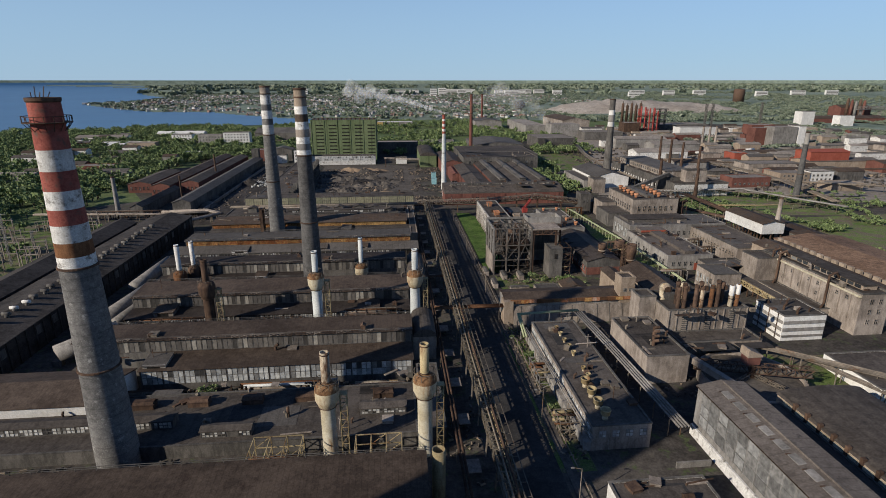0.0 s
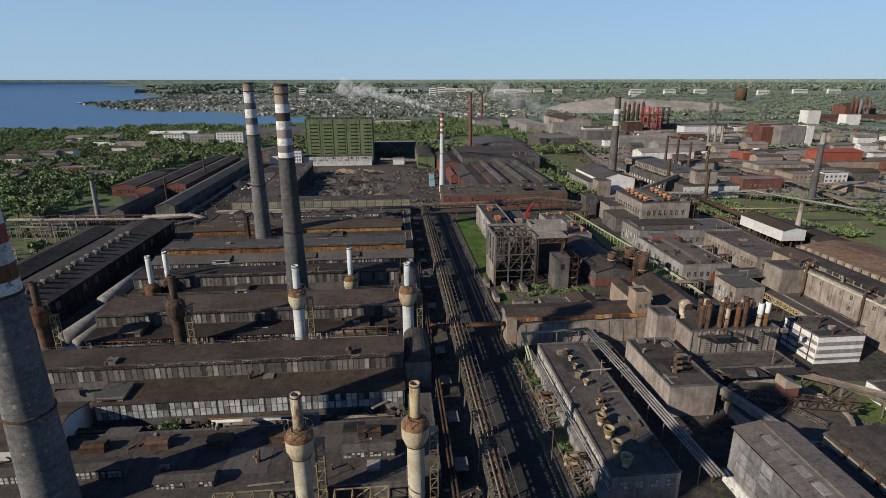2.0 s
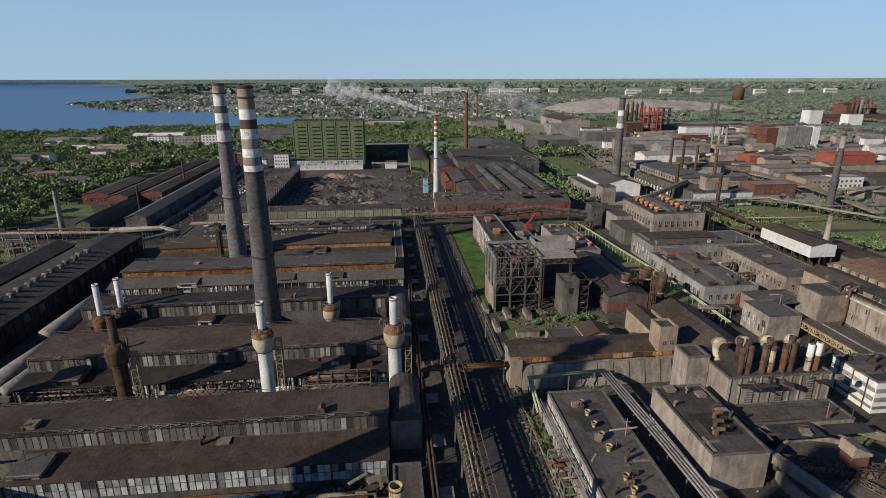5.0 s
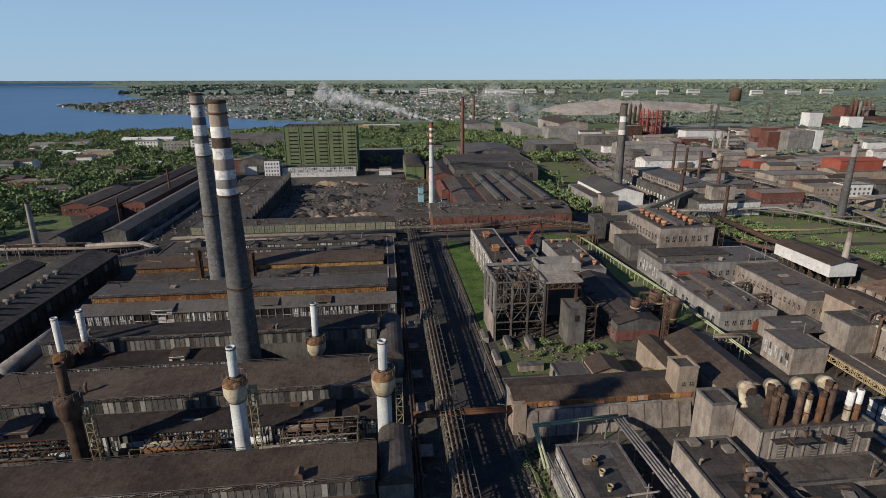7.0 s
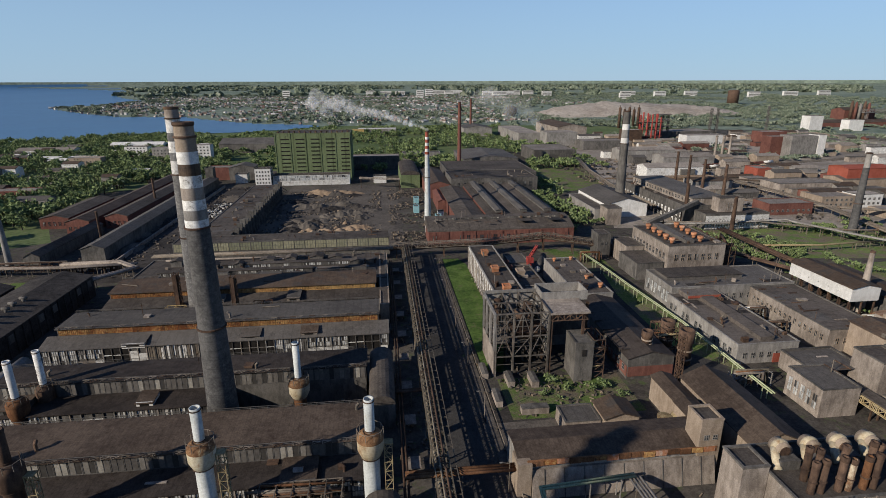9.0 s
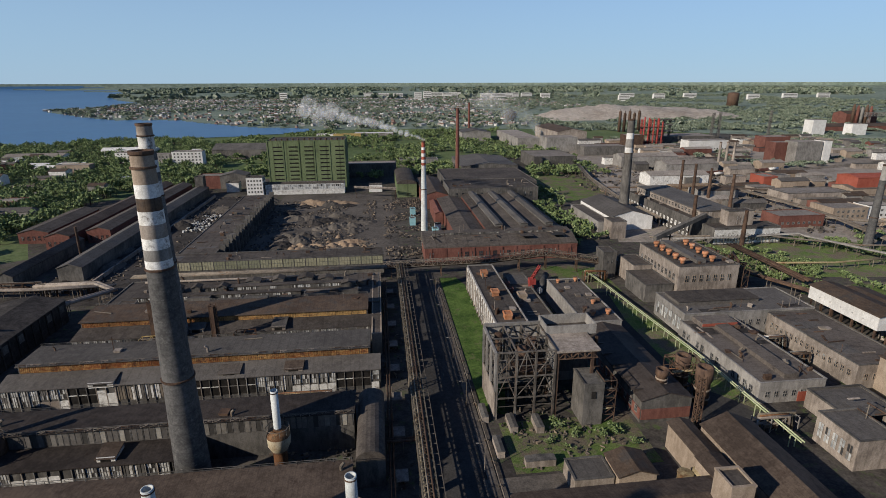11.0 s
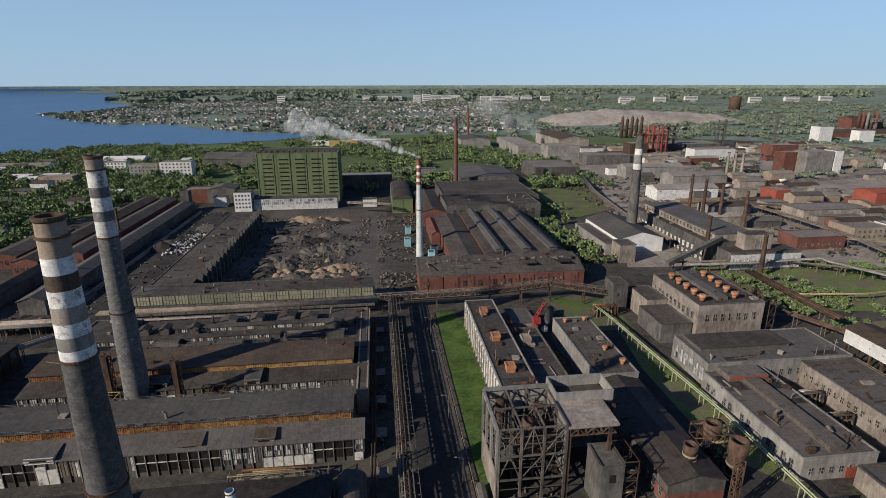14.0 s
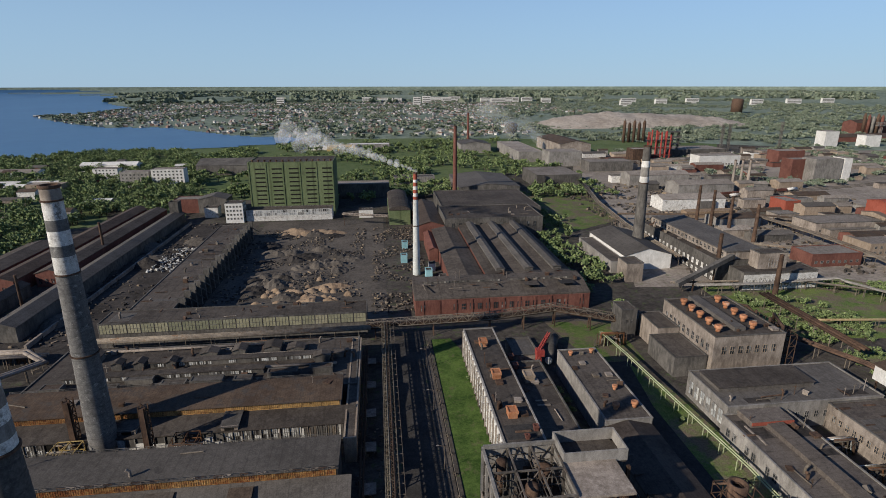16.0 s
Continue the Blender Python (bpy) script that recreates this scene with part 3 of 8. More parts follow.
def set_panel(name, pair, parent, x, y, z, rz=0):
    ob = piece(name, pair[0], parent, x, y, z, rz)
    field = new("pane", pair[1])
    field.parent = ob
    return ob


def panels(name, parent, x0, x1, y, z0, h, material, pitch=3.0, cols=3, rows=2, gaps=0.0, rim="darkcon", rng=random.Random(5)):
    n = max(1, round((x1 - x0) / pitch))
    w = (x1 - x0) / n
    pair = panel_mesh(w * 0.97, h, material, cols, rows, rim)
    for i in range(n):
        if rng.random() >= gaps:
            set_panel(name, pair, parent, x0 + w * (i + 0.5), y, z0)


def windows(parent, side, a0, a1, fixed, z0, w, h, pitch, rows=1, dz=3.3, material="pane", rim="concrete", skip=0.0, rng=random.Random(3), bars=2):
    """Rows of windows along a wall; side names the way that the wall faces."""
    pair = panel_mesh(w, h, material, bars, bars, rim)
    n = max(1, int((a1 - a0) / pitch))
    off = (a1 - a0 - (n - 1) * pitch) / 2
    for r in range(rows):
        for i in range(n):
            if rng.random() < skip:
                continue
            a, z = a0 + off + i * pitch, z0 + r * dz
            if side == "-y":
                set_panel("window", pair, parent, a, fixed, z)
            elif side == "+y":
                set_panel("window", pair, parent, a, fixed, z, 180)
            elif side == "-x":
                set_panel("window", pair, parent, fixed, a, z, -90)
            else:
                set_panel("window", pair, parent, fixed, a, z, 90)


def walls(s, x0, x1, y0, y1, z0, z1, t=0.4):
    return s.box(x0, x1, y0, y0 + t, z0, z1).box(x0, x1, y1 - t, y1, z0, z1).box(x0, x0 + t, y0 + t, y1 - t, z0, z1).box(x1 - t, x1, y0 + t, y1 - t, z0, z1)


def building(label, x0, x1, y0, y1, h, wall="plaster", roof="felt", shape="flat", rise=2.0, parapet=0.5, name="factory_building", z0=0.0, over=0.4, coping=None):
    """A building with walls of their own and a roof: flat with a parapet, gabled along x or y, sloped, or arched along y."""
    b = thing(name, label, "building", ((x0 + x1) / 2, (y0 + y1) / 2, z0))
    part("wall", walls(Shape(), x0, x1, y0, y1, z0, h), wall, b)
    r = Shape()
    if shape == "flat":
        r.box(x0 + 0.42, x1 - 0.42, y0 + 0.42, y1 - 0.42, h - 0.5, h - 0.05)
        part("roof", r, roof, b)
        c = walls(Shape(), x0 - 0.12, x1 + 0.12, y0 - 0.12, y1 + 0.12, h, h + parapet, 0.55)
        part("parapet", c, coping or ("darkcon" if wall in ("white", "chalk", "plaster") else wall), b)
    elif shape == "gable_y":
        m = (x0 + x1) / 2
        part("roof", r.prism_y(y0 - over, y1 + over, [(x0 - over, h), (x0 - over, h + 0.3), (m, h + rise + 0.3), (x1 + over, h + 0.3), (x1 + over, h), (m, h + rise)]), roof, b)
        for ya in (y0, y1 - 0.3):
            part("gable", Shape().prism_y(ya, ya + 0.3, [(x0, h), (m, h + rise), (x1, h)]), wall, b)
    elif shape == "gable_x":
        m = (y0 + y1) / 2
        part("roof", r.prism_x(x0 - over, x1 + over, [(y0 - over, h), (m, h + rise), (y1 + over, h), (y1 + over, h + 0.3), (m, h + rise + 0.3), (y0 - over, h + 0.3)]), roof, b)
        for xa in (x0, x1 - 0.3):
            part("gable", Shape().prism_x(xa, xa + 0.3, [(y0, h), (y1, h), (m, h + rise)]), wall, b)
    elif shape == "arch_y":
        n, m, k = 10, (x0 + x1) / 2, (x1 - x0) / 2
        arc = [(m + k * 1.02 * math.cos(math.pi * i / n), h + rise * math.sin(math.pi * i / n) + 0.05) for i in range(n, -1, -1)]
        part("roof", r.prism_y(y0 - over, y1 + over, arc), roof, b)
    return b


# ---- the land: one sheet, flat round the works, rising softly towards the horizon ----
CX, CY, EYE = 10.0, 75.0, 96.0
R0, RM = 1500.0, 4550.0


def spread(r):
    """How far a place at the distance r would lie on a flat plain."""
    return r if r <= R0 else R0 - (RM - R0) * math.log(max(1e-4, 1 - (r - R0) / (RM - R0)))


def land(x, y):
    r = math.hypot(x - CX, y - CY)
    return 0.0 if r <= R0 else 91.0 if r > 4549 else EYE * (1 - r / spread(r))


def far_at(x, y):
    """Brings a place of the flat plain onto the land sheet: x, y, z and its scale."""
    d = math.hypot(x - CX, y - CY)
    r = d if d <= R0 else R0 + (RM - R0) * (1 - math.exp(-(d - R0) / (RM - R0)))
    k = r / max(d, 1)
    return CX + (x - CX) * k, CY + (y - CY) * k, EYE * (1 - k), k


def inside(x, y, poly):
    c = False
    for (x0, y0), (x1, y1) in zip(poly, poly[1:] + poly[:1]):
        if (y0 > y) != (y1 > y) and x < (x1 - x0) * (y - y0) / (y1 - y0) + x0:
            c = not c
    return c


BAY = [(-9000, 640), (-1500, 880), (-680, 1005), (-520, 1010), (-400, 1110), (-180, 1200), (-120, 1290), (-150, 1335), (-270, 1380), (-440, 1560),
       (-520, 1660), (-700, 1690), (-900, 1900), (-1200, 2280), (-1120, 2480), (-1150, 3000), (-1500, 3600), (-2000, 4600), (-2500, 6200), (-3400, 7200), (-3300, 8200), (-5600, 9000), (-5200, 12000), (-9500, 19000), (-26000, 19000), (-26000, 640)]


def wiggle(x, y, s, k):
    return noise.noise(Vector((x * s, y * s, k)))


def is_green(x, y):
    w = wiggle(x, y, 0.012, 3.0)
    if x < -215 + w * 30 and y > 120:
        return True
    if x < -150 and y > 620 + w * 40:
        return True
    if y > 690 + w * 60 + max(0, x) * 0.55:
        return True
    return x < -330


rings = [0, 40, 80, 120, 160, 200, 250, 300, 350, 400, 450, 500, 560, 620, 690, 760, 840, 920, 1010, 1110, 1220, 1350, 1500, 1650, 1820, 2000, 2200, 2450, 2700, 3000, 3300, 3600, 3850, 4050, 4200, 4320, 4420, 4480, 4530, 4546, 4560]
SECT = 180
gv, gf, gm = [(CX, CY, 0)], [], []
for r in rings[1:]:
    for i in range(SECT):
        a = 2 * math.pi * i / SECT
        x, y = CX + r * math.sin(a), CY + r * math.cos(a)
        gv.append((x, y, land(x, y)))
for i in range(SECT):
    gf.append((0, 1 + (i + 1) % SECT, 1 + i))
for j in range(len(rings) - 2):
    for i in range(SECT):
        a, b = 1 + j * SECT + i, 1 + j * SECT + (i + 1) % SECT
        gf.append((a, b, b + SECT, a + SECT))
me = bpy.data.meshes.new("ground")
me.from_pydata(gv, [], gf)
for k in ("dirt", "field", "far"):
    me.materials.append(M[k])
# past 1300 m the haze-paled tone takes over
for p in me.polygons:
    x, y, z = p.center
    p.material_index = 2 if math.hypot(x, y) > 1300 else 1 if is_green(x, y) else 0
me.shade_smooth()
tagged(new("ground", me), "dark trodden works ground and green land to the horizon", "ground", kind="structure")

# the bay, a sheet just above the land
wv, wf, index = [], [], {}
shore = [900 * 1.02 ** k for k in range(81)] + [4440, 4480, 4520, 4546]
for j in range(len(shore) - 1):
    for i in range(300):
        corners = [(shore[j + dj], i + di) for dj, di in ((0, 0), (0, 1), (1, 1), (1, 0))]
        r, a = (shore[j] + shore[j + 1]) / 2, radians(275 + (i + 0.5) * 0.3)
        d = spread(r)
        if not inside(CX + d * math.sin(a), CY + d * math.cos(a), BAY):
            continue
        quad = []
        for r, k in corners:
            key = (round(r), k)
            if key not in index:
                index[key] = len(wv)
                x, y = CX + r * math.sin(radians(275 + k * 0.3)), CY + r * math.cos(radians(275 + k * 0.3))
                wv.append((x, y, land(x, y) + 0.6))
            quad.append(index[key])
        wf.append(tuple(quad))
me = bpy.data.meshes.new("water")
me.from_pydata(wv, [], wf)
me.materials.append(M["water"])
me.shade_smooth()
tagged(new("water", me), "calm deep blue bay with a grassy spit", "water", kind="structure")


def patch(name, poly, z, material, label, category="ground", kind="structure"):
    """A flat sheet of ground, a few centimetres thick."""
    s = Shape()
    n = len(poly)
    s.add([(x, y, z - 0.3) for x, y in poly] + [(x, y, z) for x, y in poly],
          [tuple(range(n, 2 * n))] + [(i, (i + 1) % n, n + (i + 1) % n, n + i) for i in range(n)])
    return solid(name, s, material, label, category, kind=kind)


def rect(x0, x1, y0, y1):
    return [(x0, y0), (x1, y0), (x1, y1), (x0, y1)]


patch("road", rect(23.8, 35.0, 30, 362), 0.06, "asphalt", "worn grey asphalt works road", "road")
patch("road_2", rect(35.0, 118, 203, 213), 0.05, "dust", "dusty side road crossing the works", "road")
patch("road_3", rect(104, 122, 213, 372), 0.05, "asphalt", "asphalt lane beside the pale green pipes", "road")
patch("pavement", rect(36.2, 38.6, 60, 355), 0.18, "dust", "broken pavement along the works road", "pavement")
patch("lawn", [(40.5, 243), (47, 240), (52, 262), (52, 350), (49, 361), (40.5, 361)], 0.1, "grass", "bright green lawn strip beside the road", "grass")
patch("verge", [(35, 105), (43.5, 105), (43.5, 178), (36, 184)], 0.05, "rough", "patchy grass verge beside the low building", "grass")
patch("grass_plot", rect(44, 84, 214, 236), 0.07, "rough", "overgrown grass below the steel tower", "grass")
patch("grass_plot_2", [(112, 250), (126, 232), (128, 300), (118, 330), (113, 300)], 0.08, "rough", "grass strip under the pale green pipes", "grass")
patch("grass_plot_3", [(190, 345), (300, 330), (340, 360), (285, 412), (196, 408)], 0.06, "rough", "rough green waste ground between the pipes", "grass")
patch("grass_plot_4", [(96, 372), (128, 372), (126, 332), (104, 332)], 0.06, "rough", "grass beside the conveyor gallery", "grass")
patch("grass_plot_5", [(150, 520), (215, 560), (240, 720), (180, 710), (150, 620)], 0.07, "rough", "green strip beside the railway cutting", "grass")
# dark sheet on the ground, painted in for a shaded low roof
patch("yard_3", [(60, 118), (70.5, 118), (70.5, 172), (60, 172)], 0.07, "asphalt", "dark ground sheet in place of a shaded low roof", "ground")
patch("grass_plot_7", [(116, 118), (152, 118), (150, 150), (118, 154)], 0.07, "rough", "grass under the pipe bridge", "grass")
patch("grass_plot_8", [(-330, 180), (-168, 180), (-160, 350), (-330, 360)], 0.07, "rough", "green switchyard ground", "grass")
patch("grass_plot_9", [(205, 225), (420, 225), (420, 335), (215, 325)], 0.05, "rough", "overgrown land with bushes", "grass")
patch("works_ground", [(160, 412), (290, 400), (420, 330), (620, 330), (900, 620), (900, 980), (330, 985), (250, 760), (215, 560)], 0.03, "eastsoil", "dusty ground of the eastern works, paled for haze", "ground")
patch("yard", rect(-72, 22, 386, 590), 0.08, "dust", "scrap yard floor of trodden dark earth", "ground")
patch("yard_2", rect(-158, -94, 345, 590), 0.08, "coal", "dark storage ground with spilled ore", "ground")


# ---- chimneys ----
def chimney(label, x, y, h, r0, r1, bands, rings_z=(), ladder=True, base_mat="concrete", brim=0.25, n=28):
    """A tapered chimney cut into painted bands (top z, material), with a dark mouth and hoops."""
    c = thing("chimney", label, "chimney", (x, y, 0))
    rad = lambda z: r0 + (r1 - r0) * z / h
    cuts = [(0.0, None)] + bands
    for (za, _), (zb, m) in zip(cuts, cuts[1:]):
        k = max(1, int((zb - za) / 12))
        prof = [(rad(za + (zb - za) * i / k), za + (zb - za) * i / k) for i in range(k + 1)]
        part("shaft" if zb == bands[0][0] else "painted_band", Shape().lathe(x, y, prof, n, cap=False), m, c, smooth=True)
    part("rim", Shape().lathe(x, y, [(rad(h) + 0.02, h - 0.9), (rad(h) + brim, h - 0.6), (rad(h) + brim, h), (rad(h) - 0.35, h), (rad(h) - 0.4, h - 6)], n, cap=False), "darkrust", c)
    part("flue", Shape().lathe(x, y, [(0.1, h - 5), (rad(h) - 0.4, h - 5)], n), "dark", c)
    for z in rings_z:
        part("hoop", Shape().lathe(x, y, [(rad(z) + 0.02, z - 0.25), (rad(z) + 0.3, z - 0.2), (rad(z) + 0.3, z + 0.2), (rad(z) + 0.02, z + 0.25)], n, cap=False), "darkrust", c)
    return c


def gallery(c, x, y, z, r, n=28):
    """A ring platform with a rail round a chimney."""
    s = Shape().lathe(x, y, [(r, z), (r + 1.3, z), (r + 1.3, z + 0.15), (r, z + 0.15)], n, cap=False)
    for i in range(16):
        a = 2 * math.pi * i / 16
        ca, sa = math.cos(a), math.sin(a)
        s.beam((x + (r + 1.25) * ca, y + (r + 1.25) * sa, z), (x + (r + 1.25) * ca, y + (r + 1.25) * sa, z + 1.3), 0.1)
        s.beam((x + r * ca, y + r * sa, z - 1.6), (x + (r + 1.2) * ca, y + (r + 1.2) * sa, z), 0.1)
    s.lathe(x, y, [(r + 1.2, z + 1.2), (r + 1.3, z + 1.2), (r + 1.3, z + 1.32), (r + 1.2, z + 1.32)], n, cap=False)
    part("platform", s, "darkrust", c)


c0 = chimney("tall concrete chimney with red and white painted bands", -67.8, 118, 83.2, 4.7, 2.75,
             [(49.5, "chim"), (52.0, "chalk"), (55.0, "rust"), (58.6, "chalk"), (61.8, "redpaint"), (65.5, "chalk"), (69.4, "redpaint"), (73.5, "chalk"), (82.4, "redpaint")], (26, 49.5))
gallery(c0, -67.8, 118, 78.5, 2.85)
s = Shape()
for i in range(5):
    s.beam((-69.2 + i * 0.7, 117, 83), (-69.2 + i * 0.7, 117 + i * 0.3, 84.2 + (i % 2)), 0.12)
part("lightning_rod", s, "darkrust", c0)
# out of view, inferred from a shadow; heightened to shade the flat building
chimney("unseen tall concrete chimney placed for its shadow", -96, 33, 112, 8.0, 5.5, [(84, "chim"), (92, "chalk"), (100, "brick"), (111, "chalk")], (40,))
chimney("tall concrete chimney with worn brown and white bands", -35.3, 216.2, 83.8, 4.1, 2.15,
        [(59.2, "chimdark"), (61.2, "chalk"), (63.6, "concrete"), (66.0, "chalk"), (68.9, "plaster"), (71.7, "chalk"), (74.4, "rustroof"), (77.2, "chalk"), (83.0, "tan")], (33, 59.2, 80.5))
chimney("tall concrete chimney with faded white bands", -64.5, 293, 84.0, 4.1, 2.35,
        [(60.0, "chim"), (65.0, "chalk"), (68.0, "chim"), (72.0, "chalk"), (75.0, "chim"), (80.0, "chalk"), (83.2, "plaster")], (36, 60, 80))
chimney("slim white chimney with red bands at its smoking top", 40.3, 448, 61.0, 2.3, 1.15,
        [(45.5, "pale"), (47.3, "red"), (49.2, "white"), (51.2, "red"), (53.2, "white"), (55.4, "red"), (57, "white"), (60.4, "red")], (30,), base_mat="pale", n=20)
chimney("slender red brick chimney", 91.6, 649, 72.0, 2.3, 1.5, [(71.4, "brick")], (50,), n=16)
chimney("distant slender brick chimney", 176, 1085, 62.0, 2.5, 1.7, [(61.4, "brick")], (), n=16)
chimney("dark concrete chimney with two white bands", 189, 471, 71.5, 3.9, 2.3,
        [(48, "darkcon"), (52, "white"), (58, "concrete"), (62, "white"), (71, "darkcon")], (48,))
chimney("pale tapering concrete chimney beside the raised shed", 205.8, 271.3, 26.4, 1.9, 0.9, [(26, "plaster")], (), n=14, brim=0.1)
chimney("slim grey concrete chimney with a pale top", 300, 378, 51.0, 2.6, 1.5, [(42, "chimdark"), (50.5, "concrete")], (20,), n=14)
for x, y, h in ((269, 534, 33), (275, 524, 31), (277, 505, 30), (281, 482, 29), (213, 420, 27), (226, 388, 24)):
    chimney("plain dark steel chimney of the boiler house", x, y, h, 1.5, 1.0, [(h - 0.5, "darkrust")], (), False, n=12, brim=0.1)
chimney("brown concrete chimney among the trees", -185, 375, 26.5, 1.7, 1.1, [(26, "concrete")], (), False, n=14, brim=0.1)
chimney("thin dark steel chimney beside the long sheds", -160, 505, 24, 0.9, 0.7, [(23.5, "darkrust")], (), False, n=12, brim=0.1)
chimney("thin dark steel chimney beside the long sheds", -158, 415, 20, 0.8, 0.6, [(19.5, "darkrust")], (), False, n=12, brim=0.1)
chimney("far brown chimney near the shore", -300, 330, 42, 1.9, 1.3, [(41, "tan")], (), False, n=12, brim=0.1)


# ---- gas stacks with a swollen middle ----
def stack(label, x, y, top, shaft, bulb_mat, pipe_mat, ladder=True, z_bulb=None, r=1.75, rb=2.75, rp=1.05):
    c = thing("gas_stack", label, "stack", (x, y, 0), "swollen gas stacks")
    zb = z_bulb or top - 7.6
    part("shaft", Shape().lathe(x, y, [(r + 0.25, 0), (r + 0.25, 1), (r, 1.2), (r, zb - 6.2)], 24, cap=False), shaft, c, smooth=True)
    part("bulb", Shape().lathe(x, y, [(r, zb - 6.2), (r + 0.3, zb - 5.9), (rb, zb - 4.2), (rb + 0.05, zb - 1.9)], 24, cap=False), bulb_mat, c, smooth=True)
    part("shoulder", Shape().lathe(x, y, [(rb + 0.05, zb - 1.9), (rb + 0.03, zb - 1.4), (rb - 0.35, zb - 0.7), (rp + 0.5, zb - 0.1), (rp, zb)], 24, cap=False), "peelrust" if bulb_mat in ("bulb", "cream") else bulb_mat, c, smooth=True)
    for z, d in ((zb - 6.0, r + 0.32), (zb + 0.25, rp + 0.08), (top - 0.5, rp + 0.06)):
        part("hoop", Shape().lathe(x, y, [(d - 0.1, z - 0.12), (d + 0.06, z - 0.1), (d + 0.06, z + 0.1), (d - 0.1, z + 0.12)], 24, cap=False), "darkrust", c)
    part("pipe", Shape().lathe(x, y, [(rp, zb), (rp, top), (rp - 0.2, top), (rp - 0.2, top - 2.5)], 20, cap=False), pipe_mat, c, smooth=True)
    part("flue", Shape().lathe(x, y, [(0.05, top - 2.2), (rp - 0.2, top - 2.2)], 16), "dark", c)
    s = Shape()
    for i in range(10):
        a = 2 * math.pi * i / 10
        s.beam((x + rb * math.cos(a), y + rb * math.sin(a), zb - 1), (x + rb * math.cos(a), y + rb * math.sin(a), zb + 0.6), 0.1)
        b = 2 * math.pi * (i + 1) / 10
        s.beam((x + rb * math.cos(a), y + rb * math.sin(a), zb + 0.6), (x + rb * math.cos(b), y + rb * math.sin(b), zb + 0.6), 0.1)
    part("railing", s, "steel", c)
    if ladder:
        part("ladder_tower", Shape().lattice((x + 3.6, y - 0.6, 0.3), (x + 3.6, y - 0.6, zb - 3), 1.6, 1.6, 2.2, 0.16), "ochre", c)
        part("catwalk", Shape().box(x + 1, x + 4.6, y - 0.6, y + 1.2, zb - 3.3, zb - 3.1), "ochre", c)
    return c


stack("cream gas stack with a rusty bulb and ochre pipe", 4.2, 115.2, 29.3, "cream", "bulb", "ochre")
stack("cream gas stack with rust-stained bulb and peeling pipe", -18.2, 114.6, 28.6, "cream", "bulb", "peel")
stack("pale grey gas stack with a cream bulb", 4.8, 180.6, 31.5, "pale", "bulb", "pale")
stack("pale grey gas stack with a cream bulb", -29.1, 181.6, 31.4, "pale", "cream", "pale")
stack("dark rusted gas stack with a round bulb", -65.5, 181.6, 29.5, "darkrust", "darkrust", "darkrust")
stack("dark rusted gas stack with a round bulb", -104, 181.0, 29.0, "darkrust", "rust", "darkrust")
stack("stained gas stack with a low bulb and blue-grey pipe", -16.2, 222.5, 24.0, "rust", "bulb", "pale", False, 13.0, 1.8, 2.9, 0.95)
stack("old gas stack with a pale pipe and rusty foot", -90, 222.5, 23.0, "rust", "rust", "white", False, 12.0, 1.8, 2.6, 0.95)
stack("old dark gas stack beside a pale one", -86.6, 229, 22.5, "darkrust", "darkrust", "chalk", False, 12.0, 1.6, 2.3, 0.9)
c = thing("open_tank", "ochre steel standpipe with an open mouth", "tank", (6.2, 100.6, 0))
part("shell", Shape().lathe(6.2, 100.6, [(1.45, 0), (1.45, 12), (1.25, 12), (1.25, 8)], 22, cap=False), "ochre", c, smooth=True)
part("inside", Shape().lathe(6.2, 100.6, [(0.1, 8.2), (1.25, 8.2)], 22), "dark", c)


# ---- the long halls ----
def railing_x(x0, x1, y, z, parent, h=1.1, step=3.0, m="darkcon"):
    s = Shape()
    n = int((x1 - x0) / step)
    for i in range(n + 1):
        x = x0 + (x1 - x0) * i / n
        s.beam((x, y, z - 0.1), (x, y, z + h), 0.1)
    s.beam((x0, y, z + h), (x1, y, z + h), 0.1).beam((x0, y, z + h / 2), (x1, y, z + h / 2), 0.08)
    part("railing", s, m, parent)


RUIN = random.Random(23)


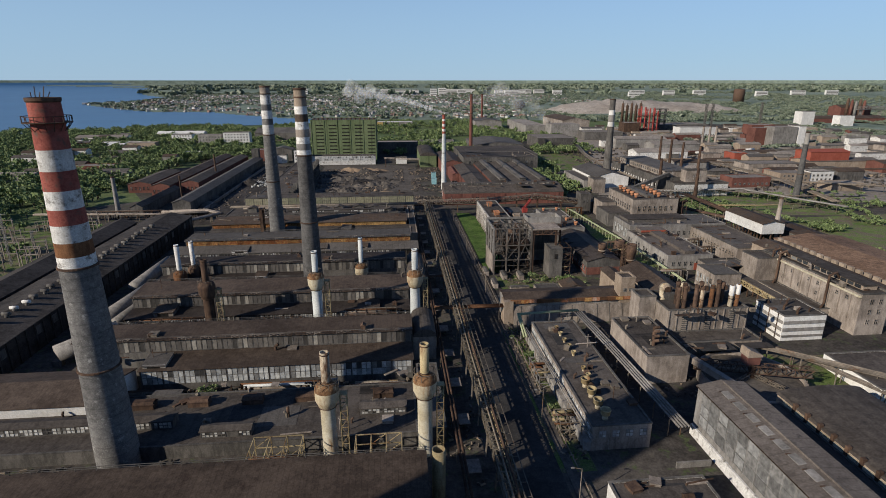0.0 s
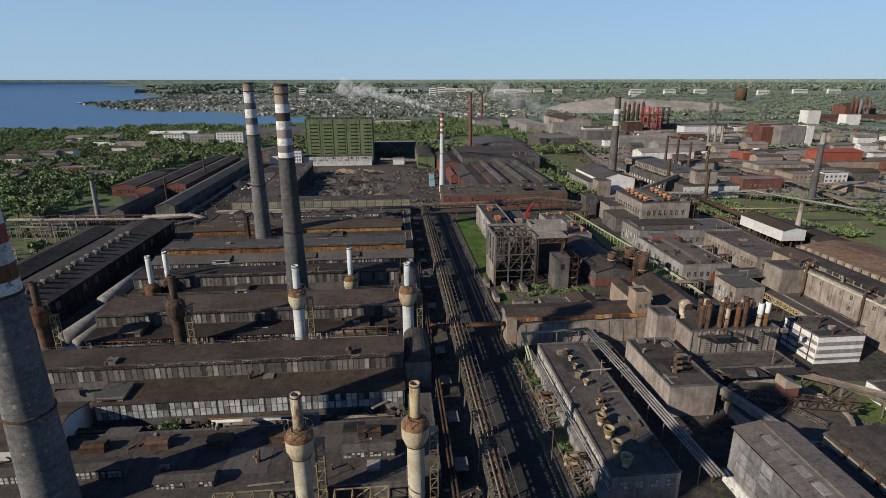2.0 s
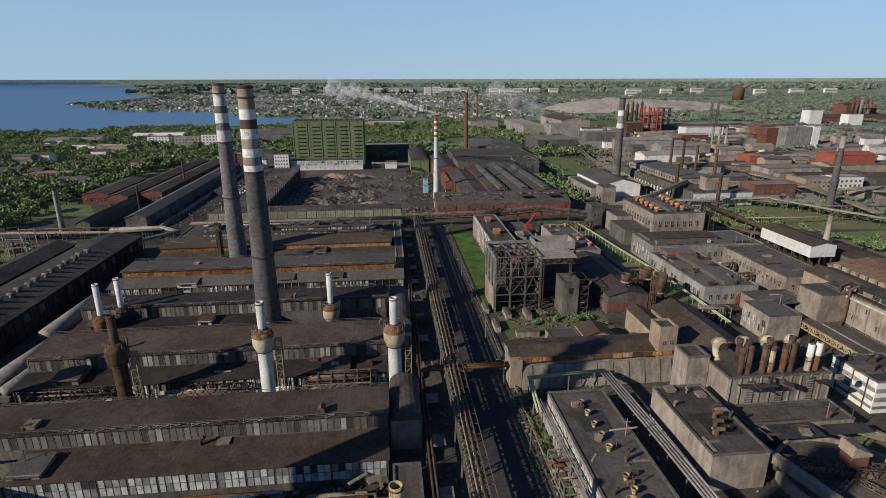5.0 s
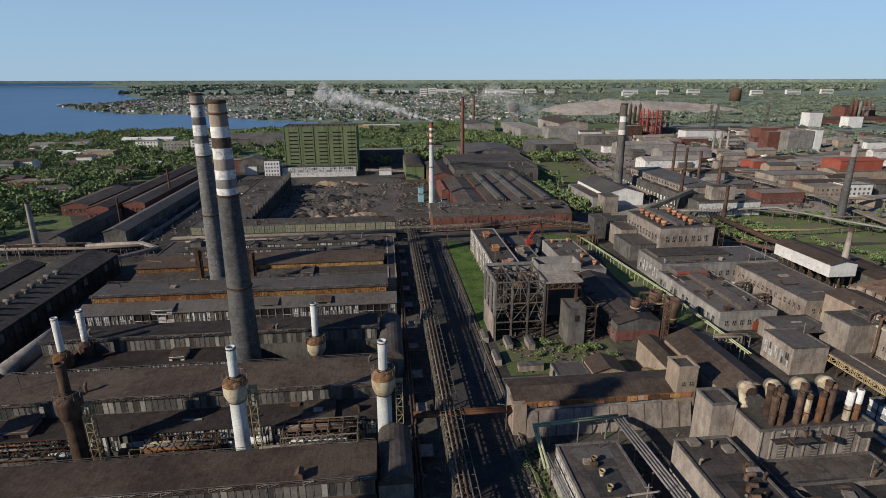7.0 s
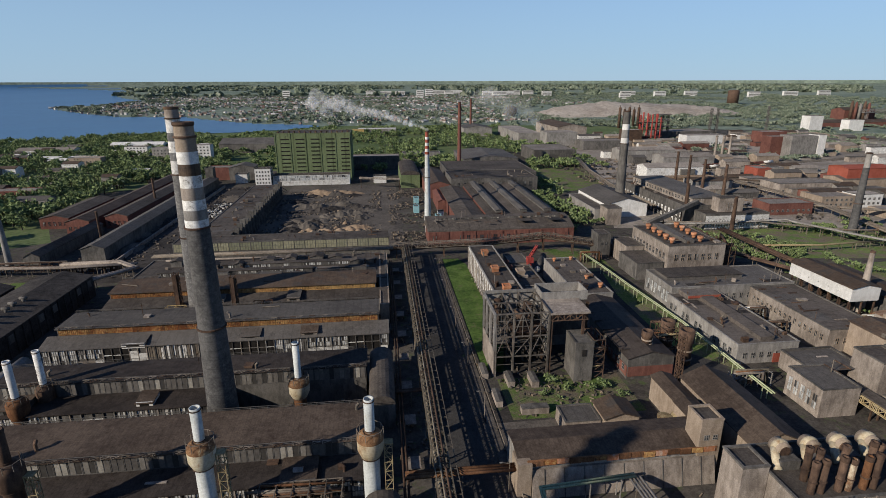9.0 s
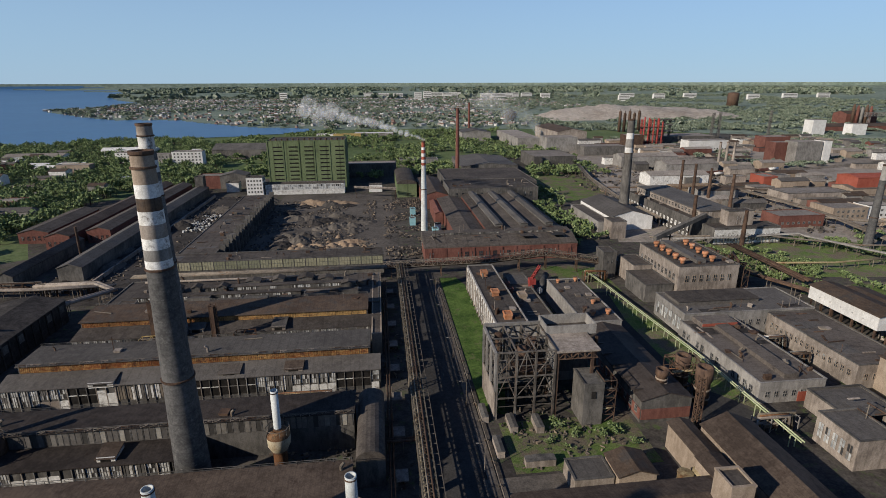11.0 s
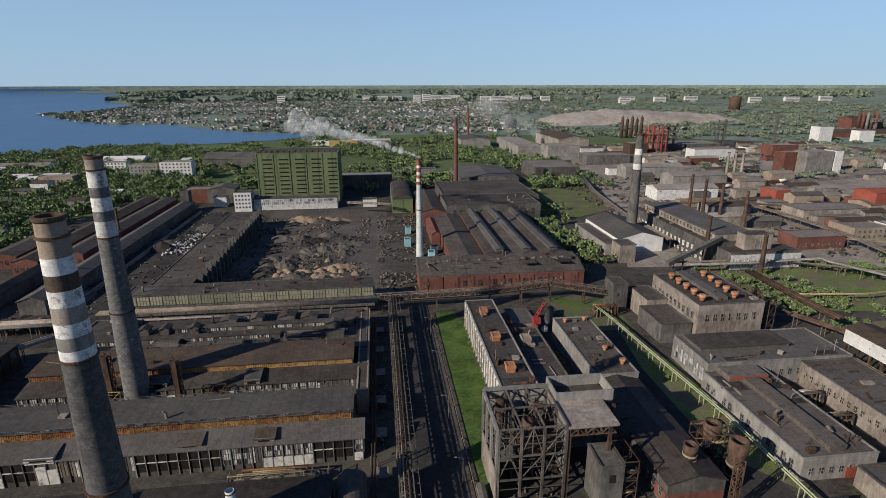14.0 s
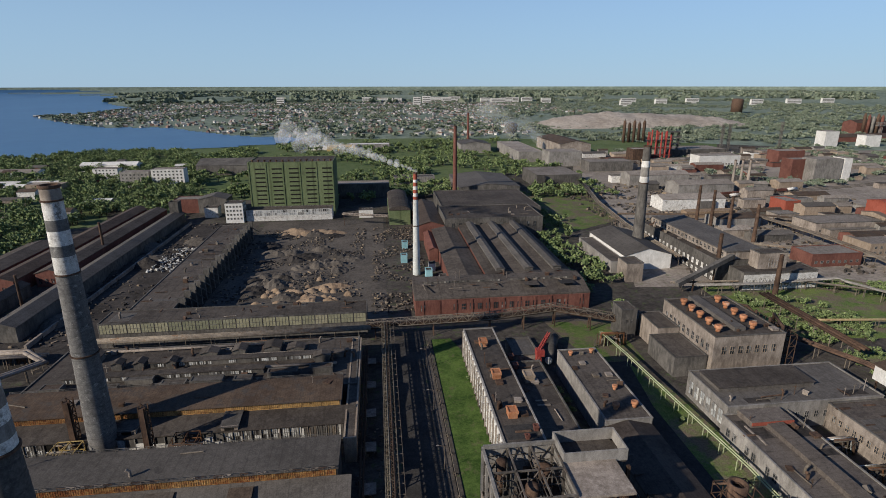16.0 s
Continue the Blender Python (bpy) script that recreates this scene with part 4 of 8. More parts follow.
def ruin_wall(h, x0, x1, y, z0, z1):
    """Bays of a derelict front: glazing with lost panes, open bays as near-black sheets, whitewashed brick stumps and
    boarded bays.
    """
    n = round((x1 - x0) / 2.8)
    w = (x1 - x0) / n
    small = panel_mesh(w * 0.94, (z1 - z0) * 0.62, "broken", 4, 2)
    whole = panel_mesh(w * 0.94, z1 - z0, "broken", 4, 3)
    state = 0
    for i in range(n):
        a, b = x0 + w * i, x0 + w * (i + 1)
        if RUIN.random() < 0.4:
            state = RUIN.choice((0, 0, 1, 1, 2, 2, 3, 4))
        part("wall_post", Shape().box(a - 0.12, a + 0.12, y - 0.3, y, 0, z1), RUIN.choice(("plaster", "darkcon", "concrete")), h)
        if state == 0:
            set_panel("wall_panel", whole, h, (a + b) / 2, y, z0)
        elif state == 1:
            set_panel("wall_panel", small, h, (a + b) / 2, y, z0 + (z1 - z0) * 0.36)
            part("wall_stump", Shape().box(a + 0.15, b - 0.15, y - 0.25, y - 0.02, 0, z0 + (z1 - z0) * RUIN.uniform(0.2, 0.33)), RUIN.choice(("chalk", "plaster")), h)
        elif state == 2:
            part("wall_stump", Shape().box(a + 0.15, b - 0.15, y - 0.25, y - 0.02, 0, z0 + (z1 - z0) * RUIN.uniform(0.3, 0.95)), "chalk", h)
        elif state == 3:
            # near-black sheet flush on the wall paints the unlit recess
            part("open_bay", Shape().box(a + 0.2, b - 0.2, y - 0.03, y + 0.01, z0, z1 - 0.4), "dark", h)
            part("rail", Shape().box(a + 0.1, b - 0.1, y - 0.2, y - 0.05, z0 + (z1 - z0) * 0.5, z0 + (z1 - z0) * 0.5 + 0.25), RUIN.choice(("chalk", "darkcon")), h)
        else:
            for k in range(3):
                part("board", Shape().box(a + 0.15 + k * w * 0.3, a + w * 0.28 + k * w * 0.3, y - 0.12, y - 0.02, z0 + RUIN.uniform(0, 0.8), z1 - RUIN.uniform(0, 0.9)), RUIN.choice(("darkcon", "steel", "chalk")), h)


def hall(label, x0, x1, wall_y, wall_z0, wall_z1, cl_y, cl_z0, cl_z1, ridge_y, ridge_z, back_y, low="brown", top="brown", glass="glazed", band="clear", pitch=3.0, low_x0=None, low_x1=None, rail=True, gaps=0.05, rows=2):
    """A hall along x with a low lean-to in front, a row of clerestory panels and a high roof behind."""
    h = thing("factory_hall", label, "hall", ((x0 + x1) / 2, (wall_y + back_y) / 2, 0), "long works halls")
    lx0, lx1 = x0 if low_x0 is None else low_x0, x1 if low_x1 is None else low_x1
    part("lower_wall", Shape().box(lx0, lx1, wall_y + 0.1, wall_y + 0.5, 0, wall_z1), "darkcon", h)
    if glass == "broken":
        ruin_wall(h, lx0 + 0.3, lx1 - 0.3, wall_y + 0.08, wall_z0, wall_z1 - 0.15)
    else:
        panels("wall_panel", h, lx0 + 0.3, lx1 - 0.3, wall_y + 0.08, wall_z0, wall_z1 - wall_z0 - 0.15, glass, pitch, 4, rows, gaps)
    part("lean_to_roof", Shape().prism_x(lx0 - 0.3, lx1 + 0.3, [(wall_y - 0.5, wall_z1), (cl_y, cl_z0), (cl_y, cl_z0 + 0.25), (wall_y - 0.5, wall_z1 + 0.25)]), low, h)
    part("upper_wall", walls(Shape(), x0, x1, cl_y + 0.1, back_y, 0, cl_z1 - 0.05), "darkcon", h)
    panels("clerestory_panel", h, x0 + 0.3, x1 - 0.3, cl_y + 0.08, cl_z0 + 0.35, cl_z1 - cl_z0 - 0.5, band, 3.0, 2 if band != "rustband" else 5, 1, gaps if band != "rustband" else 0.0, "rustband" if band == "rustband" else "darkcon")
    part("main_roof", Shape().prism_x(x0 - 0.4, x1 + 0.4, [(cl_y - 0.6, cl_z1), (ridge_y, ridge_z - 0.3), (back_y + 0.4, ridge_z - 0.35), (back_y + 0.4, ridge_z - 0.05), (ridge_y, ridge_z), (cl_y - 0.6, cl_z1 + 0.3)]), top, h)
    for xa in (x0 + 0.02, x1 - 0.35):
        part("gable", Shape().prism_x(xa, xa + 0.33, [(cl_y, cl_z1 - 0.1), (back_y, cl_z1 - 0.1), (back_y, ridge_z - 0.3), (ridge_y, ridge_z - 0.3)]), "darkcon", h)
    if rail:
        railing_x(x0, x1, cl_y - 0.45, cl_z1 + 0.3, h, 0.8, 4.0)
    railing_x(x0, x1, back_y, ridge_z, h, 0.9, 4.0)
    return h


# never in view; added so its shadow darkens the near road and trestle
building("unseen plain hall added to shade the near road", -70, 11.5, 38, 58.5, 19, "darkcon", "felt", parapet=0.3)
hall("long brown hall with a ribbed rusty roof and ridge rail", -112, 3.2, 59.6, 3, 6, 72, 6.5, 8.5, 100, 11.6, 101, "brown", "brown")
hA = hall("long brown hall with a glazed front and clerestory", -98, 2.6, 149.6, 2.0, 6.6, 159.4, 7.3, 11.5, 168.4, 12.2, 170, "brown", "brown", "glazed", "clear", 6.0, low_x0=-76, gaps=0.02, rows=2)
hall("long brown hall with patched clerestory panels", -97, 2.8, 187.6, 1.5, 6.2, 195.2, 7.0, 11.2, 207.5, 12.3, 209, "umber", "brown", "broken", "clear", gaps=0.08)
hall("long dark hall with broken whitish wall panels", -100, 2.4, 221.4, 1.6, 6.8, 229.6, 7.2, 11.6, 237.2, 12.4, 239, "umber", "umber", "broken", "clear", low_x1=-37, gaps=0.1)
hC = hall("long grey-roofed hall with a rusty yellow band", -103, 6.2, 259.6, 1.4, 7.2, 266.4, 9.1, 11.8, 278.0, 12.2, 279.5, "grey", "grey", "broken", "rustband", 2.4, low_x0=-106, low_x1=9.6, gaps=0.1)
hD = hall("brown-roofed hall with a rusty parapet band", -101, 5.0, 292.4, 1.5, 7.4, 300.0, 8.8, 11.2, 311, 12.6, 313, "felt", "rustroof", "broken", "rustband", 2.4, low_x0=-101, low_x1=9.6, gaps=0.15, rail=False)
building("low sooty hall with a flat felt roof", -103, 9.6, 313.4, 350, 8.6, "darkcon", "felt", parapet=0.3)
building("rectangular end block with barrel roof", 3.2, 10.6, 161, 178, 8.2, "plaster", "felt", "arch_y", 2.6)
building("rectangular end block with barrel roof", 3.4, 10.6, 214, 242, 8.2, "darkcon", "felt", "arch_y", 2.6)
building("narrow sooty end block of the halls", 6.8, 10.4, 283, 349, 8.4, "tan", "felt", parapet=0.3)
building("narrow sooty annexe along the works road", 3.6, 9.6, 118, 150, 4.6, "darkcon", "felt", parapet=0.3)

# roof lanterns and boxes on the low roofs before the glazed hall
lowroof = building("low flat-roofed workshop covered with dark felt", -112, 2.6, 118.5, 141.5, 3.4, "darkcon", "felt", parapet=0.25)


def lantern(x0, x1, y, z, w=3.6, h=2.2, glass="broken"):
    t = thing("roof_lantern", "long roof lantern with grimy broken glazing", "skylight", ((x0 + x1) / 2, y, z), "roof lanterns")
    part("body", Shape().prism_x(x0, x1, [(y - w / 2, z), (y + w / 2, z), (y + w / 2, z + h), (y, z + h + 0.5), (y - w / 2, z + h)]), "darkcon", t)
    panels("glazing", t, x0 + 0.2, x1 - 0.2, y - w / 2 - 0.02, z + 0.25, h - 0.35, glass, 3.2, 3, 2, 0.1)
    part("cover", Shape().prism_x(x0 - 0.2, x1 + 0.2, [(y - w / 2 - 0.3, z + h), (y, z + h + 0.5), (y + w / 2 + 0.3, z + h), (y + w / 2 + 0.3, z + h + 0.2), (y, z + h + 0.75), (y - w / 2 - 0.3, z + h + 0.2)]), "felt", t)


lantern(-104, -58, 127.5, 3.35)
lantern(-50, -38, 122.5, 3.35, 3.0, 1.8)
lantern(-12, 0, 129, 3.35, 3.6, 1.8)
for x in (-84, -69, -55, -41, -27, -6):
    s = Shape().prism_x(x - 2.6, x + 2.6, [(134.6, 3.3), (137.4, 3.3), (137.4, 4.8), (136.8, 5.4), (135.2, 5.4), (134.6, 4.8)])
    s.box(x - 2.8, x + 2.8, 134.4, 137.6, 4.7, 4.85)
    solid("roof_ventilator", s, "darkrust", "dark rusty box ventilator on a felt roof", "ventilator", "box ventilators")
building("low white-walled shed with a brown sloping roof", -120, -78, 134, 152, 6.0, "white", "brown", "gable_x", 2.4)


# ---- trestles, pipes, the conveyor gallery ----
def trestle(label, x, y0, y1, z, w=3.6, name="pipe_trestle"):
    """A steel pipe trestle along y on paired legs, with side brackets."""
    t = thing(name, label, "pipe rack", (x, (y0 + y1) / 2, 0))
    part("truss", Shape().lattice((x, y0, z), (x, y1, z), w, 2.2, 2.6, 0.26), "trestle", t)
    n = int((y1 - y0) / 12)
    for i in range(n + 1):
        y = y0 + (y1 - y0) * i / n
        s = Shape()
        for d in (-w / 2, w / 2):
            s.beam((x + d * 1.15, y, 0), (x + d, y, z), 0.34)
        s.beam((x - w / 2, y, z * 0.5), (x + w / 2, y, z * 0.95), 0.16).beam((x + w / 2, y, z * 0.5), (x - w / 2, y, z * 0.95), 0.16)
        part("leg", s, "steel", t)
    for d, r, zz, m in ((-1.1, 0.36, z + 0.5, "trestle"), (0.1, 0.28, z + 0.45, "darkrust"), (0.95, 0.22, z + 0.4, "ochre"), (-0.5, 0.22, z + 2.35, "trestle"), (0.7, 0.26, z + 2.4, "darkrust")):
        part("pipe", Shape().tube((x + d, y0, zz), (x + d, y1, zz), r, 8), m, t, smooth=True)
    s = Shape()
    k = int((y1 - y0) / 4)
    for i in range(k):
        y = y0 + (y1 - y0) * (i + 0.5) / k
        s.beam((x + w / 2, y, z + 1.9), (x + w / 2 + 1.5, y, z + 1.9), 0.16)
    s.beam((x + w / 2 + 1.5, y0, z + 1.9), (x + w / 2 + 1.5, y1, z + 1.9), 0.16)
    part("bracket", s, "steel", t)
    return t


trestle("rusty lattice pipe trestle running beside the works road", 20.6, 40, 366, 5.6)


def pipe_run(label, pts, r, material, lift=None, step=9.0, name="pipeline", legs="steel", count=1, gap=0.9):
    """Pipes side by side over a line of points, on posts."""
    xs = [Vector(p) for p in pts]
    t = thing(name, label, "pipe", (xs[0].x, xs[0].y, 0), "pipelines")
    for k in range(count):
        ps = []
        for i, p in enumerate(xs):
            d = (xs[min(i + 1, len(xs) - 1)] - xs[max(i - 1, 0)])
            side = Vector((d.y, -d.x, 0)).normalized() if d.length else Vector()
            ps.append(p + side * gap * (k - (count - 1) / 2))
        part("pipe", Shape().path(ps, r, 8), material, t, smooth=True)
    for p, q in zip(xs, xs[1:]):
        d = q - p
        flat = Vector((d.x, d.y, 0))
        if flat.length < 2 or abs(d.z) > flat.length:
            continue
        n = max(1, int(flat.length / step))
        side = Vector((d.y, -d.x, 0)).normalized() * max(0.5, gap * count / 2)
        for i in range(n):
            c = p + d * ((i + 0.5) / n)
            s = Shape()
            for e in (side, -side):
                s.beam((c.x + e.x, c.y + e.y, 0), (c.x + e.x, c.y + e.y, c.z - r), 0.22)
            s.beam((c.x + side.x, c.y + side.y, c.z - r), (c.x - side.x, c.y - side.y, c.z - r), 0.22)
            part("post", s, legs, t)
    return t


pipe_run("pale green pipes on posts beside the lane", [(122, 212, 4), (122, 262, 4), (119, 300, 4), (117, 332, 4), (114, 350, 5)], 0.22, "pipegreen", legs="pipegreen", count=2, step=7)
pipe_run("grey pipe bundle passing the flat building", [(67.6, 112, 5.2), (66.2, 150, 5.2), (64.6, 182, 5.2)], 0.3, "concrete", count=4, gap=0.85, step=7)
pipe_run("pale pipes bending round the rust-roofed building", [(64.6, 182, 5.8), (42, 180.4, 5.8), (41.6, 168, 3)], 0.3, "pipegreen", count=2, gap=0.9, step=6, legs="concrete")
pipe_run("pale pipe along the eaves of the flat building", [(43.6, 110, 5.0), (42.2, 171, 5.0)], 0.18, "concrete", count=2, gap=0.6, step=9)
pipe_run("rusty pipes crossing over the road to the rust-roofed building", [(12, 187, 6.6), (38, 187, 6.6)], 0.4, "rust", count=3, step=30)
pipe_run("rusty pipe crossing under the trestle", [(11, 225, 5), (20, 225, 5)], 0.4, "darkrust", count=2, step=30)
pipe_run("brown pipe corridor along the waste ground", [(176, 372, 5.5), (204, 310, 5.5), (214, 262, 5.5), (222, 215, 5.5)], 0.55, "darkrust", count=3, gap=1.3, step=10)
pipe_run("pale pipes across the green waste ground", [(176, 404, 5), (245, 400, 5), (290, 372, 5), (340, 365, 5)], 0.4, "steel", count=2, gap=1.0, step=12)
pipe_run("long grey pipes between the far workshops", [(260, 470, 6), (340, 420, 6), (440, 372, 6), (540, 330, 6)], 0.6, "steel", count=3, gap=1.4, step=14)
pipe_run("pipe bundle behind the banded building", [(118, 152, 4), (126, 140, 4), (134, 118, 4), (134, 90, 4)], 0.3, "steel", count=3, step=8)
pipe_run("pipe bundle over the yard wall", [(-108, 361, 7.5), (14, 361, 7.5)], 0.4, "steel", count=4, gap=1.2, step=10)
pipe_run("light grey pipes before the long sheds", [(-230, 362, 5), (-150, 356, 5), (-112, 352, 7)], 0.55, "plaster", count=2, gap=1.5, step=10)
pipe_run("pale elbowed duct beside the dark sheds", [(-150, 292, 6), (-128, 330, 6), (-110, 346, 7), (-122, 356, 7), (-150, 358, 6)], 0.8, "plaster", count=2, gap=1.8, step=12)
pipe_run("pipe along the hall ends", [(12.2, 60, 4), (12.2, 350, 4)], 0.3, "darkrust", count=2, step=14)
pipe_run("pipes along the lawn fence", [(38.9, 60, 0.9), (38.9, 360, 0.9)], 0.16, "steel", step=9)
pipe_run("pale pipe bridge before the banded building", [(112, 152, 5), (140, 128, 5), (168, 118, 5)], 0.35, "steel", count=4, gap=0.9, step=9)
pipe_run("long pipes towards the far furnaces", [(215, 560, 6), (330, 540, 6), (430, 480, 6), (620, 470, 6)], 0.6, "rustroof", count=2, gap=1.5, step=16)

for p, q, r in (((-100.5, 217, 6.4), (-107.5, 195, 3.6), 2.8), ((-96.6, 213, 6.0), (-103, 193, 3.0), 1.7), ((-106, 253, 6.4), (-110.5, 226, 4.0), 2.6), ((-96, 181, 6), (-109, 168, 4), 2.8)):
    t = thing("duct", "fat grey gas duct sloping to the hall", "duct", (p[0], p[1], 0), "fat ducts")
    part("pipe", Shape().tube(p, q, r, 20), "concrete", t, smooth=True)
    part("saddle", Shape().box(p[0] - 1.5, p[0] + 1.5, p[1] - 1, p[1] + 1, 0, p[2] - r * 0.8).box(q[0] - 1.5, q[0] + 1.5, q[1] - 1, q[1] + 1, 0, max(0.4, q[2] - r * 0.8)), "darkcon", t)

g = thing("conveyor_gallery", "dark lattice conveyor gallery bridging the road", "conveyor", (70, 366, 0))
pts = [(12, 366, 5.6), (68, 367, 6.2), (99, 369, 8.2), (129, 357, 5.8)]
for p, q in zip(pts, pts[1:]):
    part("truss", Shape().lattice(p, q, 3.0, 2.6, 2.6, 0.26), "steel", g)
    d = Vector(q) - Vector(p)
    part("deck", Shape().tube(p, q, 1.25, 4), "darkrust", g)
for x, y, z in ((16, 366, 5.6), (42, 366.5, 5.8), (68, 367, 6.2), (84, 368, 7.2), (99, 369, 8.2), (114, 363, 7)):
    part("leg", Shape().beam((x, y - 1.4, 0), (x, y - 1.2, z), 0.4).beam((x, y + 1.4, 0), (x, y + 1.2, z), 0.4).beam((x, y - 1.4, 1), (x, y + 1.3, z - 0.5), 0.2), "darkrust", g)

# ---- scaffolds and pipes between the stacks ----
rng = random.Random(11)


def scaffold(label, x0, x1, y0, y1, h, m="ochre", floors=3, name="pipe_scaffold"):
    t = thing(name, label, "scaffold", ((x0 + x1) / 2, (y0 + y1) / 2, 0), "rusty scaffolds")
    nx, ny = max(1, round((x1 - x0) / 3.4)), max(1, round((y1 - y0) / 3.4))
    for i in range(nx + 1):
        x = x0 + (x1 - x0) * i / nx
        for j in range(ny + 1):
            y = y0 + (y1 - y0) * j / ny
            part("post", Shape().beam((x, y, 0), (x, y, h), 0.2), m, t)
        for f in range(1, floors + 1):
            part("girder", Shape().beam((x, y0, h * f / floors), (x, y1, h * f / floors), 0.2), m, t)
    for f in range(1, floors + 1):
        for y in (y0, y1):
            part("girder", Shape().beam((x0, y, h * f / floors), (x1, y, h * f / floors), 0.2), m, t)
            for i in range(nx):
                xa, xb = x0 + (x1 - x0) * i / nx, x0 + (x1 - x0) * (i + 1) / nx
                if rng.random() < 0.6:
                    part("brace", Shape().beam((xa, y, h * (f - 1) / floors), (xb, y, h * f / floors), 0.14), m, t)
    for i in range(6):
        y, z = rng.uniform(y0, y1), rng.uniform(1, h)
        part("pipe", Shape().tube((x0 - 0.5, y, z), (x1 + 0.5, y + rng.uniform(-1, 1), z), rng.uniform(0.15, 0.45), 8), rng.choice(("rust", "steel", "darkrust", "ochre")), t, smooth=True)
    return t


scaffold("rusty ochre pipe scaffold beside a gas stack", -35, -24, 104.5, 113, 8.5)
scaffold("rusty ochre pipe scaffold between two stacks", -12, -1.5, 104.5, 112.5, 8)
scaffold("tangled rusty pipe scaffold before the hall", -20, -2, 180, 187, 7.5, "steel")
scaffold("rusty pipe scaffold beside the pale stack", -52, -36, 180, 187, 5.5, "darkrust", 2)
scaffold("rusty pipe scaffold at the hall's end", -94, -70, 180, 187, 6.5, "darkrust", 2)
scaffold("rusted steel rack standing behind the grey hall", -43, -36, 284.5, 291, 9.2, "rust", 4)
scaffold("rusted yellow rack standing behind the grey hall", -76, -69, 284.5, 291, 8.6, "yellow", 3)
for x, y in ((-49, 286), (-72, 292)):
    t = thing("steel_column", "tall dark lattice column rising from the halls", "column", (x, y, 0), "lattice columns")
    part("mast", Shape().lattice((x, y, 0), (x, y, 21.5), 1.9, 1.9, 2.2, 0.3), "darkrust", t)
    part("casing", Shape().box(x - 0.6, x + 0.6, y - 0.5, y + 0.7, 0, 21), "darkrust", t)
tank_rng = random.Random(4)
for i in range(26):
    row = tank_rng.choice((104, 109, 112, 184, 186, 188, 215, 217))
    x = tank_rng.uniform(-96, 0)
    r, l = tank_rng.uniform(0.6, 1.3), tank_rng.uniform(3, 7)
    t = thing("process_vessel", "small horizontal rusty vessel on saddles", "tank", (x, row, 0), "process vessels")
    part("shell", Shape().tube((x, row, r + 0.8), (x + l, row, r + 0.8), r, 14), tank_rng.choice(("rust", "steel", "pale", "darkrust")), t, smooth=True)
    for k in (0.2, 0.8):
        part("saddle", Shape().box(x + l * k - 0.2, x + l * k + 0.2, row - r * 0.7, row + r * 0.7, 0, 0.95), "darkcon", t)

# ---- racks of pipes in the lanes between the halls ----
lane = random.Random(52)


def lane_rack(label, x0, x1, y, h, depth=2.4, m="trestle"):
    """A low rack along x: bents of two posts, pipes on two levels, drop legs and a valve drum or two."""
    t = thing("pipe_rack", label, "pipe rack", ((x0 + x1) / 2, y, 0), "racks in the lanes")
    n = max(2, round((x1 - x0) / 4.5))
    for i in range(n + 1):
        x = x0 + (x1 - x0) * i / n
        b = Shape().beam((x, y, 0), (x, y, h), 0.24).beam((x, y + depth, 0), (x, y + depth, h), 0.24)
        for f in (0.55, 1.0):
            b.beam((x, y - 0.3, h * f), (x, y + depth + 0.3, h * f), 0.2)
        part("bent", b, m, t)
    for f in (0.55, 1.0):
        for k in range(4):
            a = x0 + lane.uniform(0, (x1 - x0) * 0.35)
            b = x1 - lane.uniform(0, (x1 - x0) * 0.35)
            r = lane.uniform(0.14, 0.42)
            yy = y + depth * (k + 0.5) / 4
            z = h * f + r + 0.1
            # western racks take only dark pipes, painting in the deep shadow there
            part("pipe", Shape().path([(a, yy, 0.2), (a, yy, z), (b, yy, z), (b, yy - lane.uniform(0, 1.4), 0.4)], r, 8),
                 lane.choice(("darkrust", "towersteel", "steel") if x1 < -34 else ("steel", "rust", "ochre", "darkrust", "plaster", "trestle", "pale")), t, smooth=True)
    for k in range(2):
        x = lane.uniform(x0 + 1, x1 - 3)
        # drums likewise darkened in the west to stand for shadow
        part("drum", Shape().tube((x, y + depth / 2, h * 0.3), (x + lane.uniform(1.4, 2.6), y + depth / 2, h * 0.3), lane.uniform(0.5, 0.9), 14), lane.choice(("darkrust", "towersteel") if x1 < -34 else ("rust", "plaster", "steel")), t, smooth=True)
    for i in range(n):
        if lane.random() < 0.6:
            xa, xb = x0 + (x1 - x0) * i / n, x0 + (x1 - x0) * (i + 1) / n
            part("brace", Shape().beam((xa, y, 0.2), (xb, y, h), 0.12), m, t)
    part("handrail", Shape().beam((x0, y, h + 0.7), (x1, y, h + 0.7), 0.09), m, t)
    return t


for x0, x1, y, h in ((-96, -76, 103, 3.6), (-58, -38, 104, 4.0), (-96, -70, 180.5, 4.4), (-56, -36, 183.5, 4.0), (-25, -3, 178.6, 4.8), (-24, -2, 183, 6.6), (-98, -74, 211, 3.6), (-70, -44, 213, 3.4), (-12, 1, 211.5, 4),
                     (-96, -62, 242, 3.8), (-54, -30, 245, 3.4), (-26, 0, 251, 4.0), (-98, -80, 283, 4.4), (-32, -14, 284, 4.6), (-12, 4, 286, 5.2), (-98, -52, 352.5, 6.0), (-48, -6, 353, 6.4)):
    lane_rack("rusty pipes on a low rack in the lane between halls", x0, x1, y, h)
for x0, x1, y in ((-98, -60, 144.2), (-50, -20, 145.4), (-16, 0, 143.6)):
    lane_rack("low pipe rack in the trench before the glazed hall", x0, x1, y, 2.0, 1.6, "darkrust")


